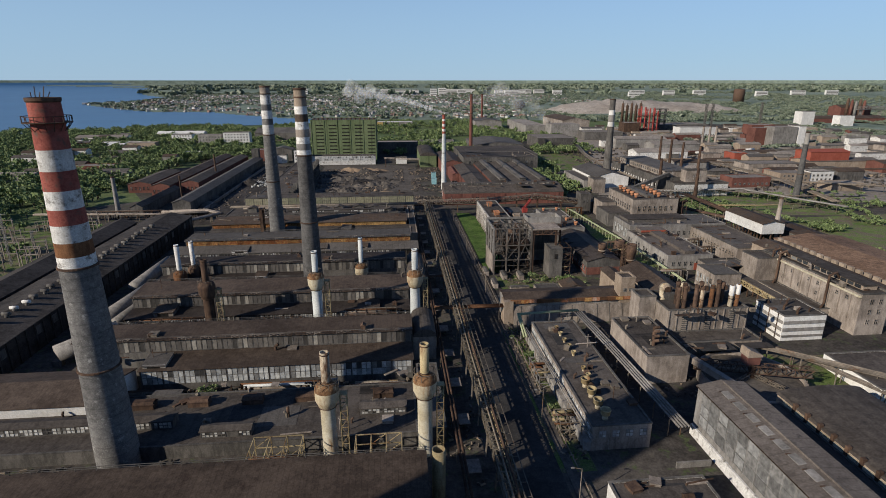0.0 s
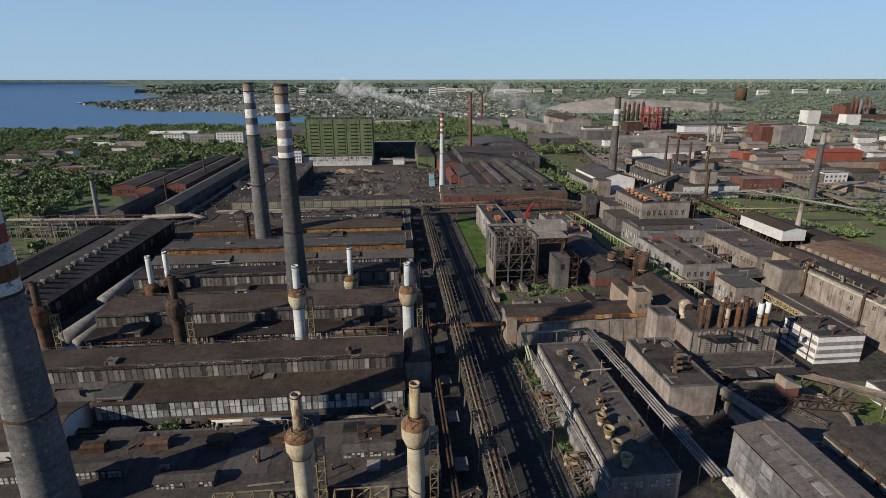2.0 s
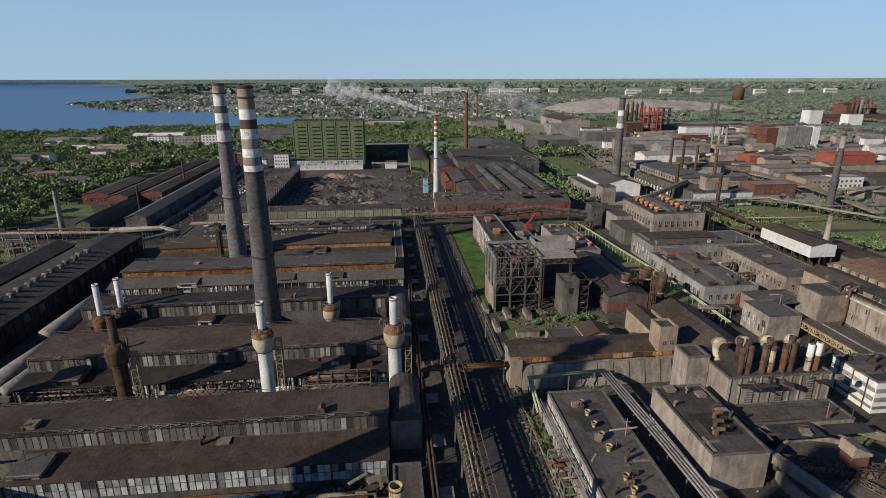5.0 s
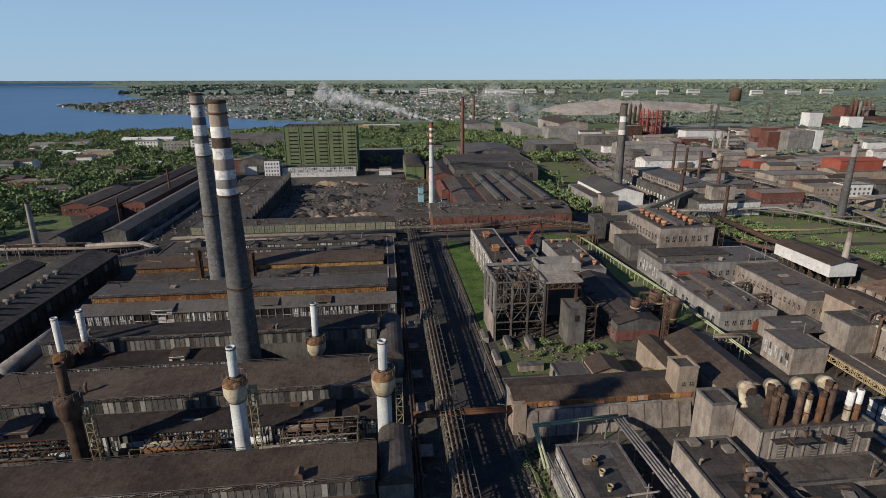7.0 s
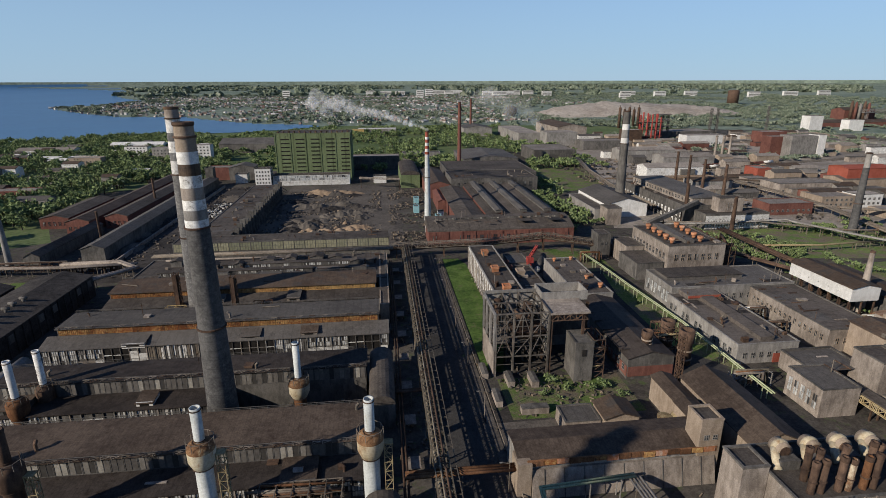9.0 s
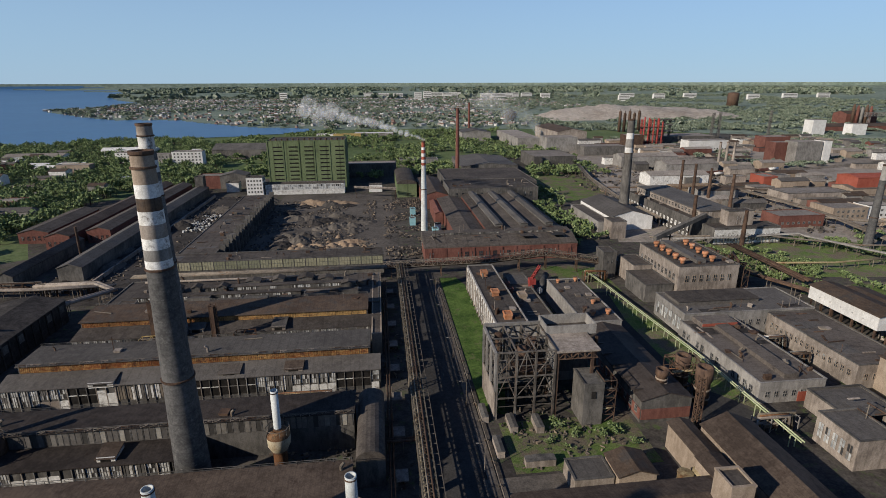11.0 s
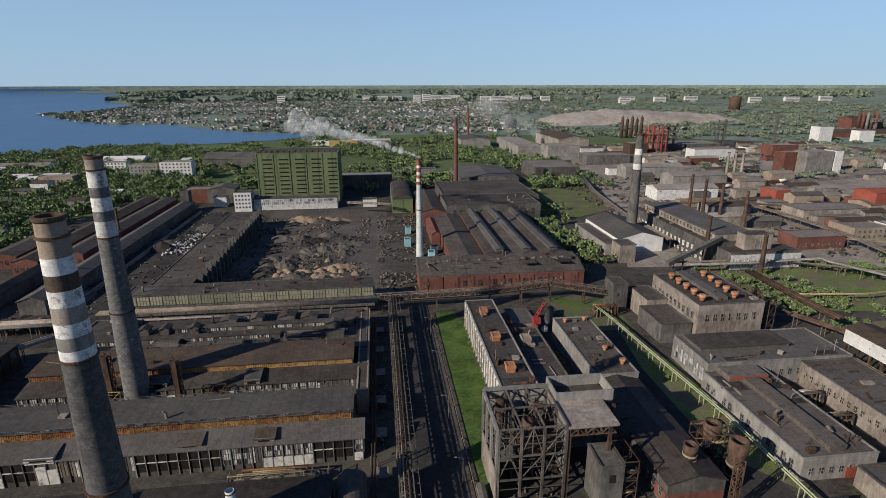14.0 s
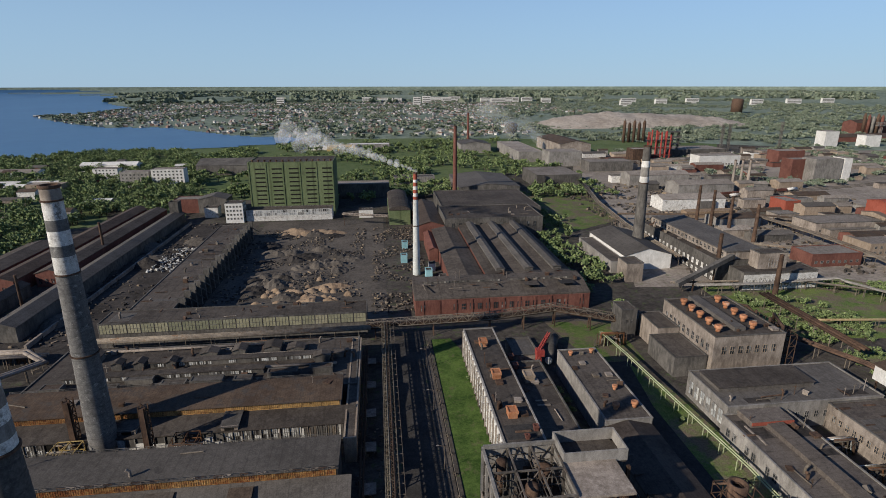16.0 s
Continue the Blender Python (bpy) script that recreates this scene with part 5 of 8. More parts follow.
def lean_shed(x, w, y0, y1, z0, z1, wall, roof="felt"):
    """A small shed that stands on a lean-to roof, a near-black sheet painting in its open front."""
    t = thing("roof_shed", "small derelict shed on a lean-to roof", "shed", (x, (y0 + y1) / 2, z0), "sheds on the lean-tos")
    part("wall", walls(Shape(), x - w / 2, x + w / 2, y0, y1, z0, z1, 0.3), wall, t)
    part("roof", Shape().prism_x(x - w / 2 - 0.3, x + w / 2 + 0.3, [(y0 - 0.4, z1 - 0.3), (y1 + 0.2, z1 + 0.5), (y1 + 0.2, z1 + 0.7), (y0 - 0.4, z1 - 0.1)]), roof, t)
    # dark sheet on the front in place of a real hole
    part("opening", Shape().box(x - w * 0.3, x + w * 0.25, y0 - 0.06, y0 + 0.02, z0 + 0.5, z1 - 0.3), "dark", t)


for y0, y1, zlow, xs in ((150.4, 158.6, 6.6, (-72,)), (188.4, 194.6, 6.3, (-84, -12)), (222.4, 229, 6.8, (-92, -58)), (260.4, 266, 7.2, (-76, -38, -18)), (293.4, 299.4, 7.4, (-58, -28))):
    for x in xs:
        w = lane.uniform(3.6, 8.5)
        lean_shed(x, w, y0 - lane.choice((0, 1.2)), y1 - lane.uniform(0, 2), zlow - 0.4, zlow + lane.uniform(1.2, 2.0), lane.choice(("chalk", "darkcon", "darkcon", "concrete", "plaster")), lane.choice(("felt", "brown", "grey")))

# parapet posts and a ragged kerb along the high roofs' edges
for y, z, x0, x1 in ((158.7, 11.7, -97, 2), (194.5, 11.4, -96, 2), (229.0, 11.8, -99, 2), (265.7, 12.0, -102, 6)):
    t = thing("snow_rail", "ragged low lattice rail along a hall roof edge", "railing", ((x0 + x1) / 2, y, z))
    n = int((x1 - x0) / 2.2)
    for i in range(n):
        x = x0 + (x1 - x0) * i / n
        if lane.random() < 0.2:
            continue
        part("rail_bay", Shape().beam((x, y, z - 0.2), (x, y, z + 0.7), 0.1).beam((x, y, z + 0.7), (x + 2.1, y, z + 0.7 + lane.uniform(-0.1, 0.1)), 0.1).beam((x, y, z), (x + 2.1, y, z + 0.7), 0.07), lane.choice(("plaster", "steel", "darkrust")), t)

# ---- the scrap yard and what stands round it ----
y1 = building("long low building with pale olive panels before the scrap yard", -101, 12.4, 369.5, 383.5, 11.2, "darkcon", "felt", parapet=0.25)
panels("panel", y1, -100.6, 12.0, 369.4, 6.6, 4.4, "olive", 5.6, 4, 2, 0.03)
cw = building("long low crane shed with a felt roof along the yard", -95, -75.5, 384, 540, 10.6, "darkcon", "felt", parapet=0.25)
for i in range(20):
    y = 392 + i * 7.6
    s = Shape().box(-75.2, -72.6, y, y + 1.6, 0, 11.0).box(-75.4, -72.2, y + 0.2, y + 1.4, 11, 13.0 + (i % 3) * 0.7)
    s.beam((-72.6, y + 0.8, 9), (-68.5, y + 0.8, 6), 0.4)
    solid("crane_pillar", s, "darkcon", "sooty steel pillar of the yard crane way", "pillar", "crane way pillars")
b = building("long white low building behind the scrap yard", -90, -20, 594, 607, 9.4, "chalk", "felt", parapet=0.3, name="yard_office")
panels("panel", b, -89, -21, 593.9, 4.5, 4.6, "glazed", 7.0, 4, 2, 0.0, "white")
b = building("white four-storey block beside the scrap yard", -105, -91, 590, 602, 16.4, "white", "felt", name="office_block")
windows(b, "-y", -104.5, -91.5, 589.95, 3.0, 1.4, 1.6, 2.6, 4, 3.3)
windows(b, "+x", 590.5, 601.5, -90.95, 3.0, 1.4, 1.6, 2.6, 4, 3.3)
gb = building("huge green-clad windowed mill building", -89.5, -18.6, 615, 655, 45.4, "green", "felt", parapet=0.5, name="mill_building")
for k in range(5):
    for r in range(9):
        x = -84 + k * 14
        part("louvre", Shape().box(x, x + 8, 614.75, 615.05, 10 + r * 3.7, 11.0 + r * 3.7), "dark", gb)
for x in (-89, -75, -61, -47, -33, -19.5):
    part("pilaster", Shape().box(x - 0.5, x + 0.5, 614.6, 615.0, 0, 45.4), "green", gb)
for i in range(14):
    x = -86 + i * 5
    solid("roof_cowl", Shape().lathe(x, 618, [(0.7, 45.3), (0.7, 46.6), (1.1, 46.8), (1.1, 47.4)], 8), "darkrust", "small roof cowl on the green mill", "ventilator", "roof cowls")
building("olive shed with a rounded roof beside the yard", 27, 44, 568, 640, 12, "green", "felt", "arch_y", 3.5)
building("small white hut behind the yard", 2, 14, 596, 604, 6.5, "white", "felt")
building("small white hut behind the yard", -128, -117, 612, 622, 8.5, "chalk", "felt")
building("dark brick tower beside the long sheds", -150, -143, 596, 604, 17, "darkcon", "felt")
t = thing("crane_bridge", "pale overhead crane girder lying over the yard end", "crane", (15, 565, 0))
part("girder", Shape().lattice((-10, 572, 9), (26, 560, 9), 2, 1.2, 4, 0.3), "plaster", t)
part("leg", Shape().beam((-9, 572, 0), (-9, 572, 9), 0.5).beam((25, 560, 0), (25, 560, 9), 0.5), "darkrust", t)


def heap(label, cx, cy, rx, ry, h, material, seed, name="scrap_mound", n=26, rough=0.45):
    """An uneven mound."""
    vs, fs = [], []
    for j in range(n + 1):
        for i in range(n + 1):
            u, v = 2 * i / n - 1, 2 * j / n - 1
            d = max(0.0, 1 - math.hypot(u, v) ** 1.7)
            x, y = cx + u * rx, cy + v * ry
            w = noise.noise(Vector((x * 0.16, y * 0.16, seed))) + 0.6 * noise.noise(Vector((x * 0.45, y * 0.45, seed)))
            vs.append((x, y, d * h * (1 + w * rough) + min(0, d - 0.02) - (0.4 if d <= 0 else 0)))
    for j in range(n):
        for i in range(n):
            a = j * (n + 1) + i
            fs.append((a, a + 1, a + n + 2, a + n + 1))
    return solid(name, Shape().add(vs, fs), material, label, "heap", "heaps", smooth=False)


hr = random.Random(8)
for i in range(34):
    x, y = hr.uniform(-64, 4), hr.uniform(394, 548)
    heap("heap of dark scrap in the yard", x, y, hr.uniform(5, 11), hr.uniform(4, 9), hr.uniform(1.2, 3.4), hr.choice(("coal", "coal", "dust", "dust", "dust")), i, n=14, rough=0.9)
for x, y, a, b, h in ((-30, 548, 26, 7, 3.2), (-18, 412, 8, 12, 2.4), (-38, 438, 9, 5, 2), (-8, 432, 13, 4, 2), (-25, 425, 10, 4, 2), (-45, 556, 12, 5, 2.5)):
    heap("pale sandy heap in the scrap yard", x, y, a, b, h, "sand", x, n=16, rough=0.9)
for i in range(46):
    x, y = (hr.uniform(-48, 2), hr.gauss(424, 9)) if i < 32 else (hr.uniform(-58, -14), hr.gauss(548, 5))
    heap("small tipped cone of orange sand in the yard", x, y, hr.uniform(1.8, 3.4), hr.uniform(1.8, 3.4), hr.uniform(1.0, 2.2), "sand", 200 + i, name="sand_cone", n=8, rough=0.5)
for i in range(9):
    heap("dark ore heap on the storage ground", hr.uniform(-150, -104), hr.uniform(370, 560), hr.uniform(6, 13), hr.uniform(6, 12), hr.uniform(2, 5), hr.choice(("coal", "dust")), 50 + i, n=14)


def debris(label, x0, x1, y0, y1, n, size, material, seed, name="scrap_pieces", z=0.1):
    """A scatter of small bent blocks that nobody could count."""
    r = random.Random(seed)
    s = Shape()
    for i in range(n):
        x, y = r.uniform(x0, x1), r.uniform(y0, y1)
        if wiggle(x, y, 0.05, seed) < -0.08:
            continue
        a, l, w, h = r.uniform(0, 3.14), size * r.uniform(0.5, 2.2), size * r.uniform(0.3, 0.8), size * r.uniform(0.2, 0.9)
        ca, sa = math.cos(a), math.sin(a)
        vs = [(x + ca * u * l - sa * v * w, y + sa * u * l + ca * v * w, z + (k + 0.0) * h * r.uniform(0.7, 1.2)) for k in (0, 1) for v in (-0.5, 0.5) for u in (-0.5, 0.5)]
        s.add(vs, [(4, 5, 7, 6), (0, 1, 5, 4), (2, 6, 7, 3), (0, 4, 6, 2), (1, 3, 7, 5)])
    return solid(name, s, material, label, "debris", kind="stuff")


debris("scattered scrap metal over the yard floor", -70, 8, 388, 560, 2600, 1.0, "scrap", 1)
debris("scattered rubble over the storage ground", -156, -98, 350, 588, 900, 1.1, "scrap", 2)
debris("pale broken slabs on the storage ground", -122, -104, 470, 520, 220, 1.4, "broken", 3)
debris("rubbish and machine parts between the stacks", -100, 2, 102, 117, 700, 0.8, "scrap", 4)
debris("rubbish and machine parts between the halls", -100, 2, 178.5, 188.5, 800, 0.8, "scrap", 5)
debris("machine parts behind the grey hall", -100, 4, 283, 292.5, 700, 0.8, "scrap", 6)
debris("rubbish in the trench before the glazed hall", -96, 2, 142, 149, 420, 0.8, "scrap", 15)
debris("machine parts before the dark hall", -35, 2, 213, 232, 300, 0.8, "scrap", 7)
debris("rubble below the derelict tower", 44, 84, 214, 262, 500, 0.7, "scrap", 8)
debris("machinery clutter beside the smoking chimney", 14, 46, 392, 560, 1500, 1.0, "scrap", 9)
debris("rubbish beside the flat building", 36, 43, 108, 180, 300, 0.6, "scrap", 10)
debris("clutter between the eastern workshops", 205, 480, 415, 720, 3200, 2.0, "scrap", 12)
debris("clutter between the buildings by the pipes", 60, 128, 122, 182, 400, 0.7, "scrap", 13)
debris("clutter along the halls' end wall", 10.8, 19, 60, 352, 420, 0.7, "scrap", 14)
for i, (x, y) in enumerate(((36, 412), (45, 440), (48, 452), (32, 470), (52, 428), (34, 500))):
    b = building("small pale teal cabin beside the smoking chimney" if i % 2 else "small white cabin beside the smoking chimney", x, x + 4, y, y + 5, 5.0, "teal" if i % 2 else "white", "felt", name="cabin", parapet=0.2)

# ---- red brick works with three gabled roofs ----
rb = building("long red brick works under a dark sloping roof", 35.4, 123, 386.4, 408, 8.0, "brick", "felt", name="brick_works", parapet=0.2)
part("sloping_roof", Shape().prism_x(35.0, 123.4, [(386.9, 8.1), (407.9, 8.1), (407.9, 12.8), (398, 12.4), (386.9, 8.9)]), "felt", rb)
panels("skylight", rb, 40, 119, 397.9, 12.5, 1.2, "clear", 4.0, 3, 1, 0.1)
for i in range(11):
    x = 39 + i * 8
    part("pier", Shape().box(x - 0.5, x + 0.5, 386.1, 386.4, 0, 8.0), "brick", rb)
windows(rb, "-y", 37, 121, 386.35, 2.6, 2.4, 3.4, 4.0, 1, 4.4, "pane", "brick", 0.3)
for k in range(3):
    x = 75 + k * 15.6
    building("long gabled hall of the red brick works", x, x + 15.0, 408.6, 514, 11.5, "brick", "felt", "gable_y", 1.8, name="brick_hall")
    lt = thing("roof_lantern", "long glazed ridge lantern on a gabled hall", "skylight", (x + 7.5, 460, 12.6), "ridge lanterns")
    part("body", Shape().box(x + 5.2, x + 9.8, 411, 512, 12.6, 14.6), "darkcon", lt)
    part("cover", Shape().prism_y(410.5, 512.5, [(x + 4.8, 14.6), (x + 7.5, 15.4), (x + 10.2, 14.6)]), "grey", lt)
building("red brick side wing with dark roof", 56, 74, 408.6, 514, 9.5, "brick", "felt", "gable_y", 2.0, name="brick_wing")
building("low red brick end block", 50, 55.6, 470, 512, 8, "brick", "brick", "gable_y", 1.5, name="brick_wing")
building("red-roofed workshop behind the smoking chimney", 46, 65.6, 520, 600, 11, "brick", "brown", "gable_y", 3, name="brick_wing")
b = building("sooty windowed hall behind the brick works", 66, 138, 517, 560, 16, "darkcon", "felt", name="dark_hall")
windows(b, "-y", 68, 136, 516.95, 9, 2.2, 4, 5.0, 1, 4, "pane", "darkcon")
building("sooty hall behind the brick works", 70, 150, 562, 640, 13, "darkcon", "felt", name="dark_hall")

# ---- white-walled building with red roof boxes beside the lawn ----
bl = building("long building with a white panelled wall beside the lawn", 52.4, 64.6, 270, 345.5, 11.6, "concrete", "felt", parapet=0.3)
part("wall_lining", Shape().box(52.1, 52.38, 270.5, 345, 1.0, 11.4), "chalk", bl)
windows(bl, "-x", 271, 345, 52.05, 1.8, 2.3, 3.0, 3.6, 2, 4.9, "pane", "chalk", 0.15)
for i in range(19):
    part("pier", Shape().box(51.7, 52.08, 271.2 + i * 4, 271.8 + i * 4, 0, 11.5), "plaster", bl)


def roof_box(x, y, z, w=2.8, d=3.4, h=2.2, m="brick"):
    t = thing("roof_ventilator", "square rusty red ventilator on a felt roof", "ventilator", (x, y, z), "red roof boxes")
    part("body", Shape().box(x - w / 2, x + w / 2, y - d / 2, y + d / 2, z, z + h), m, t)
    part("rim", walls(Shape(), x - w / 2 - 0.2, x + w / 2 + 0.2, y - d / 2 - 0.2, y + d / 2 + 0.2, z + h * 0.75, z + h + 0.25, 0.35), m, t)


for y in (284, 307, 331):
    roof_box(57.8, y, 11.5, m="orange")
roof_box(63, 276, 11.5, 1.2, 1.2, 1.6)
roof_box(59.5, 272.5, 11.5, 1.0, 1.0, 1.2)
building("low annexe with a felt roof behind the white-walled building", 66, 78, 276, 322, 8.2, "darkcon", "felt")
building("low annexe with a pale roof", 70, 80, 329, 344, 7.0, "plaster", "grey")
roof_box(70, 309, 8.2, 3.2, 4.2, 2.8, "tan")
roof_box(67.5, 318, 8.2, 1.6, 2, 1.6)
roof_box(67.5, 325, 8.2, 1.6, 2, 1.6)
t = thing("loading_crane", "small bright red lattice loading crane", "crane", (79, 326, 0))
part("mast", Shape().lattice((79, 326, 0), (79, 326, 11), 1.6, 1.6, 2, 0.3), "redsteel", t)
part("jib", Shape().lattice((79, 326, 10.5), (84, 331, 14.5), 1.0, 1.0, 2, 0.25), "redsteel", t)
part("cab", Shape().box(77.6, 80.6, 324.4, 327.4, 8.5, 11), "redsteel", t)
c = thing("storage_tank", "long dark horizontal tank with a pale end", "tank", (88, 345, 0))
part("shell", Shape().tube((85, 332, 2.6), (94, 352, 2.6), 1.7, 16), "darkcon", c, smooth=True)
part("end_cap", Shape().tube((84.8, 331.6, 2.6), (85, 332, 2.6), 1.5, 16), "white", c)
part("saddle", Shape().box(85, 88, 334, 335, 0, 1.3).box(91, 94, 348, 349, 0, 1.3), "darkcon", c)


def mushroom(label="squat orange mushroom ventilator on a roof"):
    t = thing("mushroom_vent", label, "ventilator", (0, 0, 0), "mushroom vents")
    part("neck", Shape().lathe(0, 0, [(0.75, 0), (0.7, 1.1)], 14), "orange", t, smooth=True)
    part("cap", Shape().lathe(0, 0, [(0.7, 0.9), (1.15, 1.1), (1.2, 2.0), (0.95, 2.15), (0.5, 2.0)], 14), "orange", t, smooth=True)
    return t


vent = mushroom()
vents = [(92, 286, 10.0, 1.0), (98.5, 286.5, 10.0, 1.0), (96.5, 297, 10.0, 0.8), (90, 322, 10.0, 0.8), (98.5, 323, 10.0, 0.8)]
vents += [(147.5 + i * 0.3, 320 + i * 6.6, 17.6, 1.25) for i in range(5)] + [(162.5 + i * 0.6, 321 + i * 6.6, 17.6, 1.25) for i in range(5)]
x, y, z, k = vents[0]
vent.location = (x, y, z - 0.15)
for x, y, z, k in vents[1:]:
    copy_thing(vent, pose(x, y, z - 0.15)).scale = (k, k, k)
cup = thing("cup_vent", "yellow open-mouthed ventilator cup on a felt roof", "ventilator", (48.6, 129.6, 6.7), "yellow cup vents")
part("neck", Shape().lathe(48.6, 129.6, [(0.75, 6.7), (0.7, 7.9)], 16), "bulb", cup, smooth=True)
part("cup", Shape().lathe(48.6, 129.6, [(0.7, 7.7), (1.15, 8.1), (1.25, 9.3), (1.35, 9.35), (1.3, 9.5), (1.05, 9.5), (0.95, 8.3), (0.05, 8.2)], 18, cap=False), "ochre", cup, smooth=True)
for x, y, k in ((48.5, 124.6, 1.0), (48.4, 119.6, 1.0), (48.5, 115.0, 1.0), (51.0, 133.9, 0.55), (51.0, 137.8, 0.55), (51.1, 164.5, 0.55), (51.1, 160.1, 0.55), (51.0, 155.5, 0.55), (51.1, 151.2, 0.6), (51.1, 146.8, 0.6)):
    copy_thing(cup, pose(x, y, 6.7)).scale = (k, k, k)
building("long grey-brown workshop with orange roof vents", 86.4, 101.4, 280, 326.5, 9.8, "concrete", "felt", "flat", parapet=0.3)

# small houses and ducts on the low hall before the scrap yard
roof_rng = random.Random(19)
for i in range(9):
    x, y = -92 + i * 10.6 + roof_rng.uniform(-2, 2), roof_rng.uniform(329, 342)
    w, d, h = roof_rng.uniform(3, 7), roof_rng.uniform(3, 6), roof_rng.uniform(1.8, 3.4)
    building("small sooty penthouse on the low hall roof", x, x + w, y, y + d, 8.5 + h, "darkcon", "felt", "gable_y", 0.9, name="roof_house", z0=8.55)
for i in range(8):
    x = -96 + i * 12.4 + roof_rng.uniform(-3, 3)
    w, y = roof_rng.uniform(6, 11), roof_rng.uniform(315, 322)
    building("long low sooty roof house with broken panels", x, x + w, y, y + roof_rng.uniform(3, 5), 8.6 + roof_rng.uniform(1.4, 2.6), "darkcon", roof_rng.choice(("felt", "grey", "brown")), "flat", name="roof_house", z0=8.55, parapet=0.15)
for k, y in enumerate((324.5, 333.2)):
    t = thing("roof_monitor", "long sooty roof monitor with whitish broken panes", "skylight", (-45, y, 8.6))
    part("body", Shape().box(-92 + k * 26, -24 + k * 28, y, y + 2.6, 8.56, 10.6), "darkcon", t)
    part("cover", Shape().box(-92.4 + k * 26, -23.6 + k * 28, y - 0.4, y + 3.0, 10.6, 10.85), "felt", t)
    panels("pane_panel", t, -91 + k * 26, -25 + k * 28, y - 0.02, 8.9, 1.5, "broken", 3.0, 4, 1, 0.15)
for y, xa, xb in ((327.5, -60, 2), (338, -34, 6), (346.5, -96, -20)):
    t = thing("roof_duct", "long pale duct lying on the low hall roof", "duct", ((xa + xb) / 2, y, 8.6))
    part("pipe", Shape().tube((xa, y, 9.5), (xb, y, 9.5), 0.5, 10), "plaster", t, smooth=True)
    for k in range(6):
        part("saddle", Shape().box(xa + (xb - xa) * (k + 0.5) / 6 - 0.3, xa + (xb - xa) * (k + 0.5) / 6 + 0.3, y - 0.4, y + 0.4, 8.55, 9.1), "darkcon", t)

# ---- derelict steel tower and its neighbours ----
t = thing("derelict_tower", "rusty open steel frame of a derelict bunker tower", "tower", (52, 247, 0))
xs, ys, zs = (43.6, 49.4, 55.2, 61), (238, 247, 256), (0, 7, 14, 22)
for x in xs:
    for y in ys:
        part("column", Shape().beam((x, y, 0), (x, y, 22), 0.6), "towersteel", t)
for z in zs[1:]:
    for x in xs:
        part("girder", Shape().beam((x, 238, z), (x, 256, z), 0.4), "towersteel", t)
    for y in ys:
        part("girder", Shape().beam((43.6, y, z), (61, y, z), 0.4), "towersteel", t)
s = Shape()
for i, (xa, xb) in enumerate(zip(xs, xs[1:])):
    for k, (za, zb) in enumerate(zip(zs[1:], zs[2:])):
        for y in (238, 247, 256):
            if (i + k + y) % 2:
                s.beam((xa, y, za), (xb, y, zb), 0.2)
            else:
                s.beam((xb, y, za), ((xa + xb) / 2, y, zb), 0.2).beam((xa, y, za), ((xa + xb) / 2, y, zb), 0.2)
for (ya, yb) in zip(ys, ys[1:]):
    for (za, zb) in zip(zs[1:], zs[2:]):
        s.beam((43.6, ya, za), (43.6, yb, zb), 0.22).beam((43.6, yb, za), (43.6, ya, zb), 0.22)
part("brace", s, "towersteel", t)
part("hopper", Shape().add([(50, 240, 14), (60, 240, 14), (60, 254, 14), (50, 254, 14), (54, 245, 8), (57, 245, 8), (57, 249, 8), (54, 249, 8)], [(0, 4, 5, 1), (1, 5, 6, 2), (2, 6, 7, 3), (3, 7, 4, 0), (4, 7, 6, 5)]), "darkrust", t)
part("side_wall", Shape().box(42.9, 43.2, 237.6, 256.4, 0, 9.5), "plaster", t, "pale stained sheet wall")
for y in (238, 244.2, 250.4, 256):
    part("wall_post", Shape().box(42.8, 43.4, y - 0.35, y + 0.35, 9.5, 22.2), "concrete", t)
part("wall_head", Shape().box(42.8, 43.5, 237.6, 256.4, 21.6, 22.4), "concrete", t)
part("rear_wall", Shape().box(43.6, 61, 256.3, 256.7, 4, 22), "concrete", t)
part("top_rim", Shape().box(43.2, 61.4, 255.6, 256.3, 22, 23), "concrete", t)
part("floor", Shape().box(44, 60.8, 247, 256, 6.8, 7.05), "darkcon", t)
part("upper_floor", Shape().box(49.4, 60.8, 240, 250, 14.0, 14.25), "darkrust", t)
for x, y, r, h in ((52.5, 244, 1.6, 6), (57.5, 251, 1.9, 5), (47, 252, 1.3, 7)):
    part("bin", Shape().lathe(x, y, [(0.5, 14.3 - 3), (r, 14.3), (r, 14.3 + h), (r * 0.6, 14.6 + h)], 14), "darkrust", t, smooth=True)
for z in (4.2, 10.5, 17.5, 19.6):
    for y in (238, 247, 256):
        part("rail", Shape().beam((43.6, y, z), (61, y, z), 0.16), "towersteel", t)
    for x in xs:
        part("rail", Shape().beam((x, 238, z), (x, 256, z), 0.16), "towersteel", t)
for x in (46.4, 52.3, 58.2):
    part("hanger", Shape().beam((x, 247, 7), (x, 247, 22), 0.22), "towersteel", t)
    part("hanger", Shape().beam((x, 238, 14), (x, 238, 22), 0.18), "towersteel", t)
part("lower_floor", Shape().box(44, 56, 241, 256, 10.3, 10.5), "darkcon", t)
part("inner_wall", Shape().box(49.2, 49.5, 247, 256, 7, 19), "darkcon", t)
for i in range(7):
    part("hanging_sheet", Shape().box(44.4 + i * 2.3, 46.3 + i * 2.3, 255.7, 255.9, 5 + (i * 5) % 7, 12 + (i * 3) % 8), ("concrete", "darkrust", "plaster")[i % 3], t)
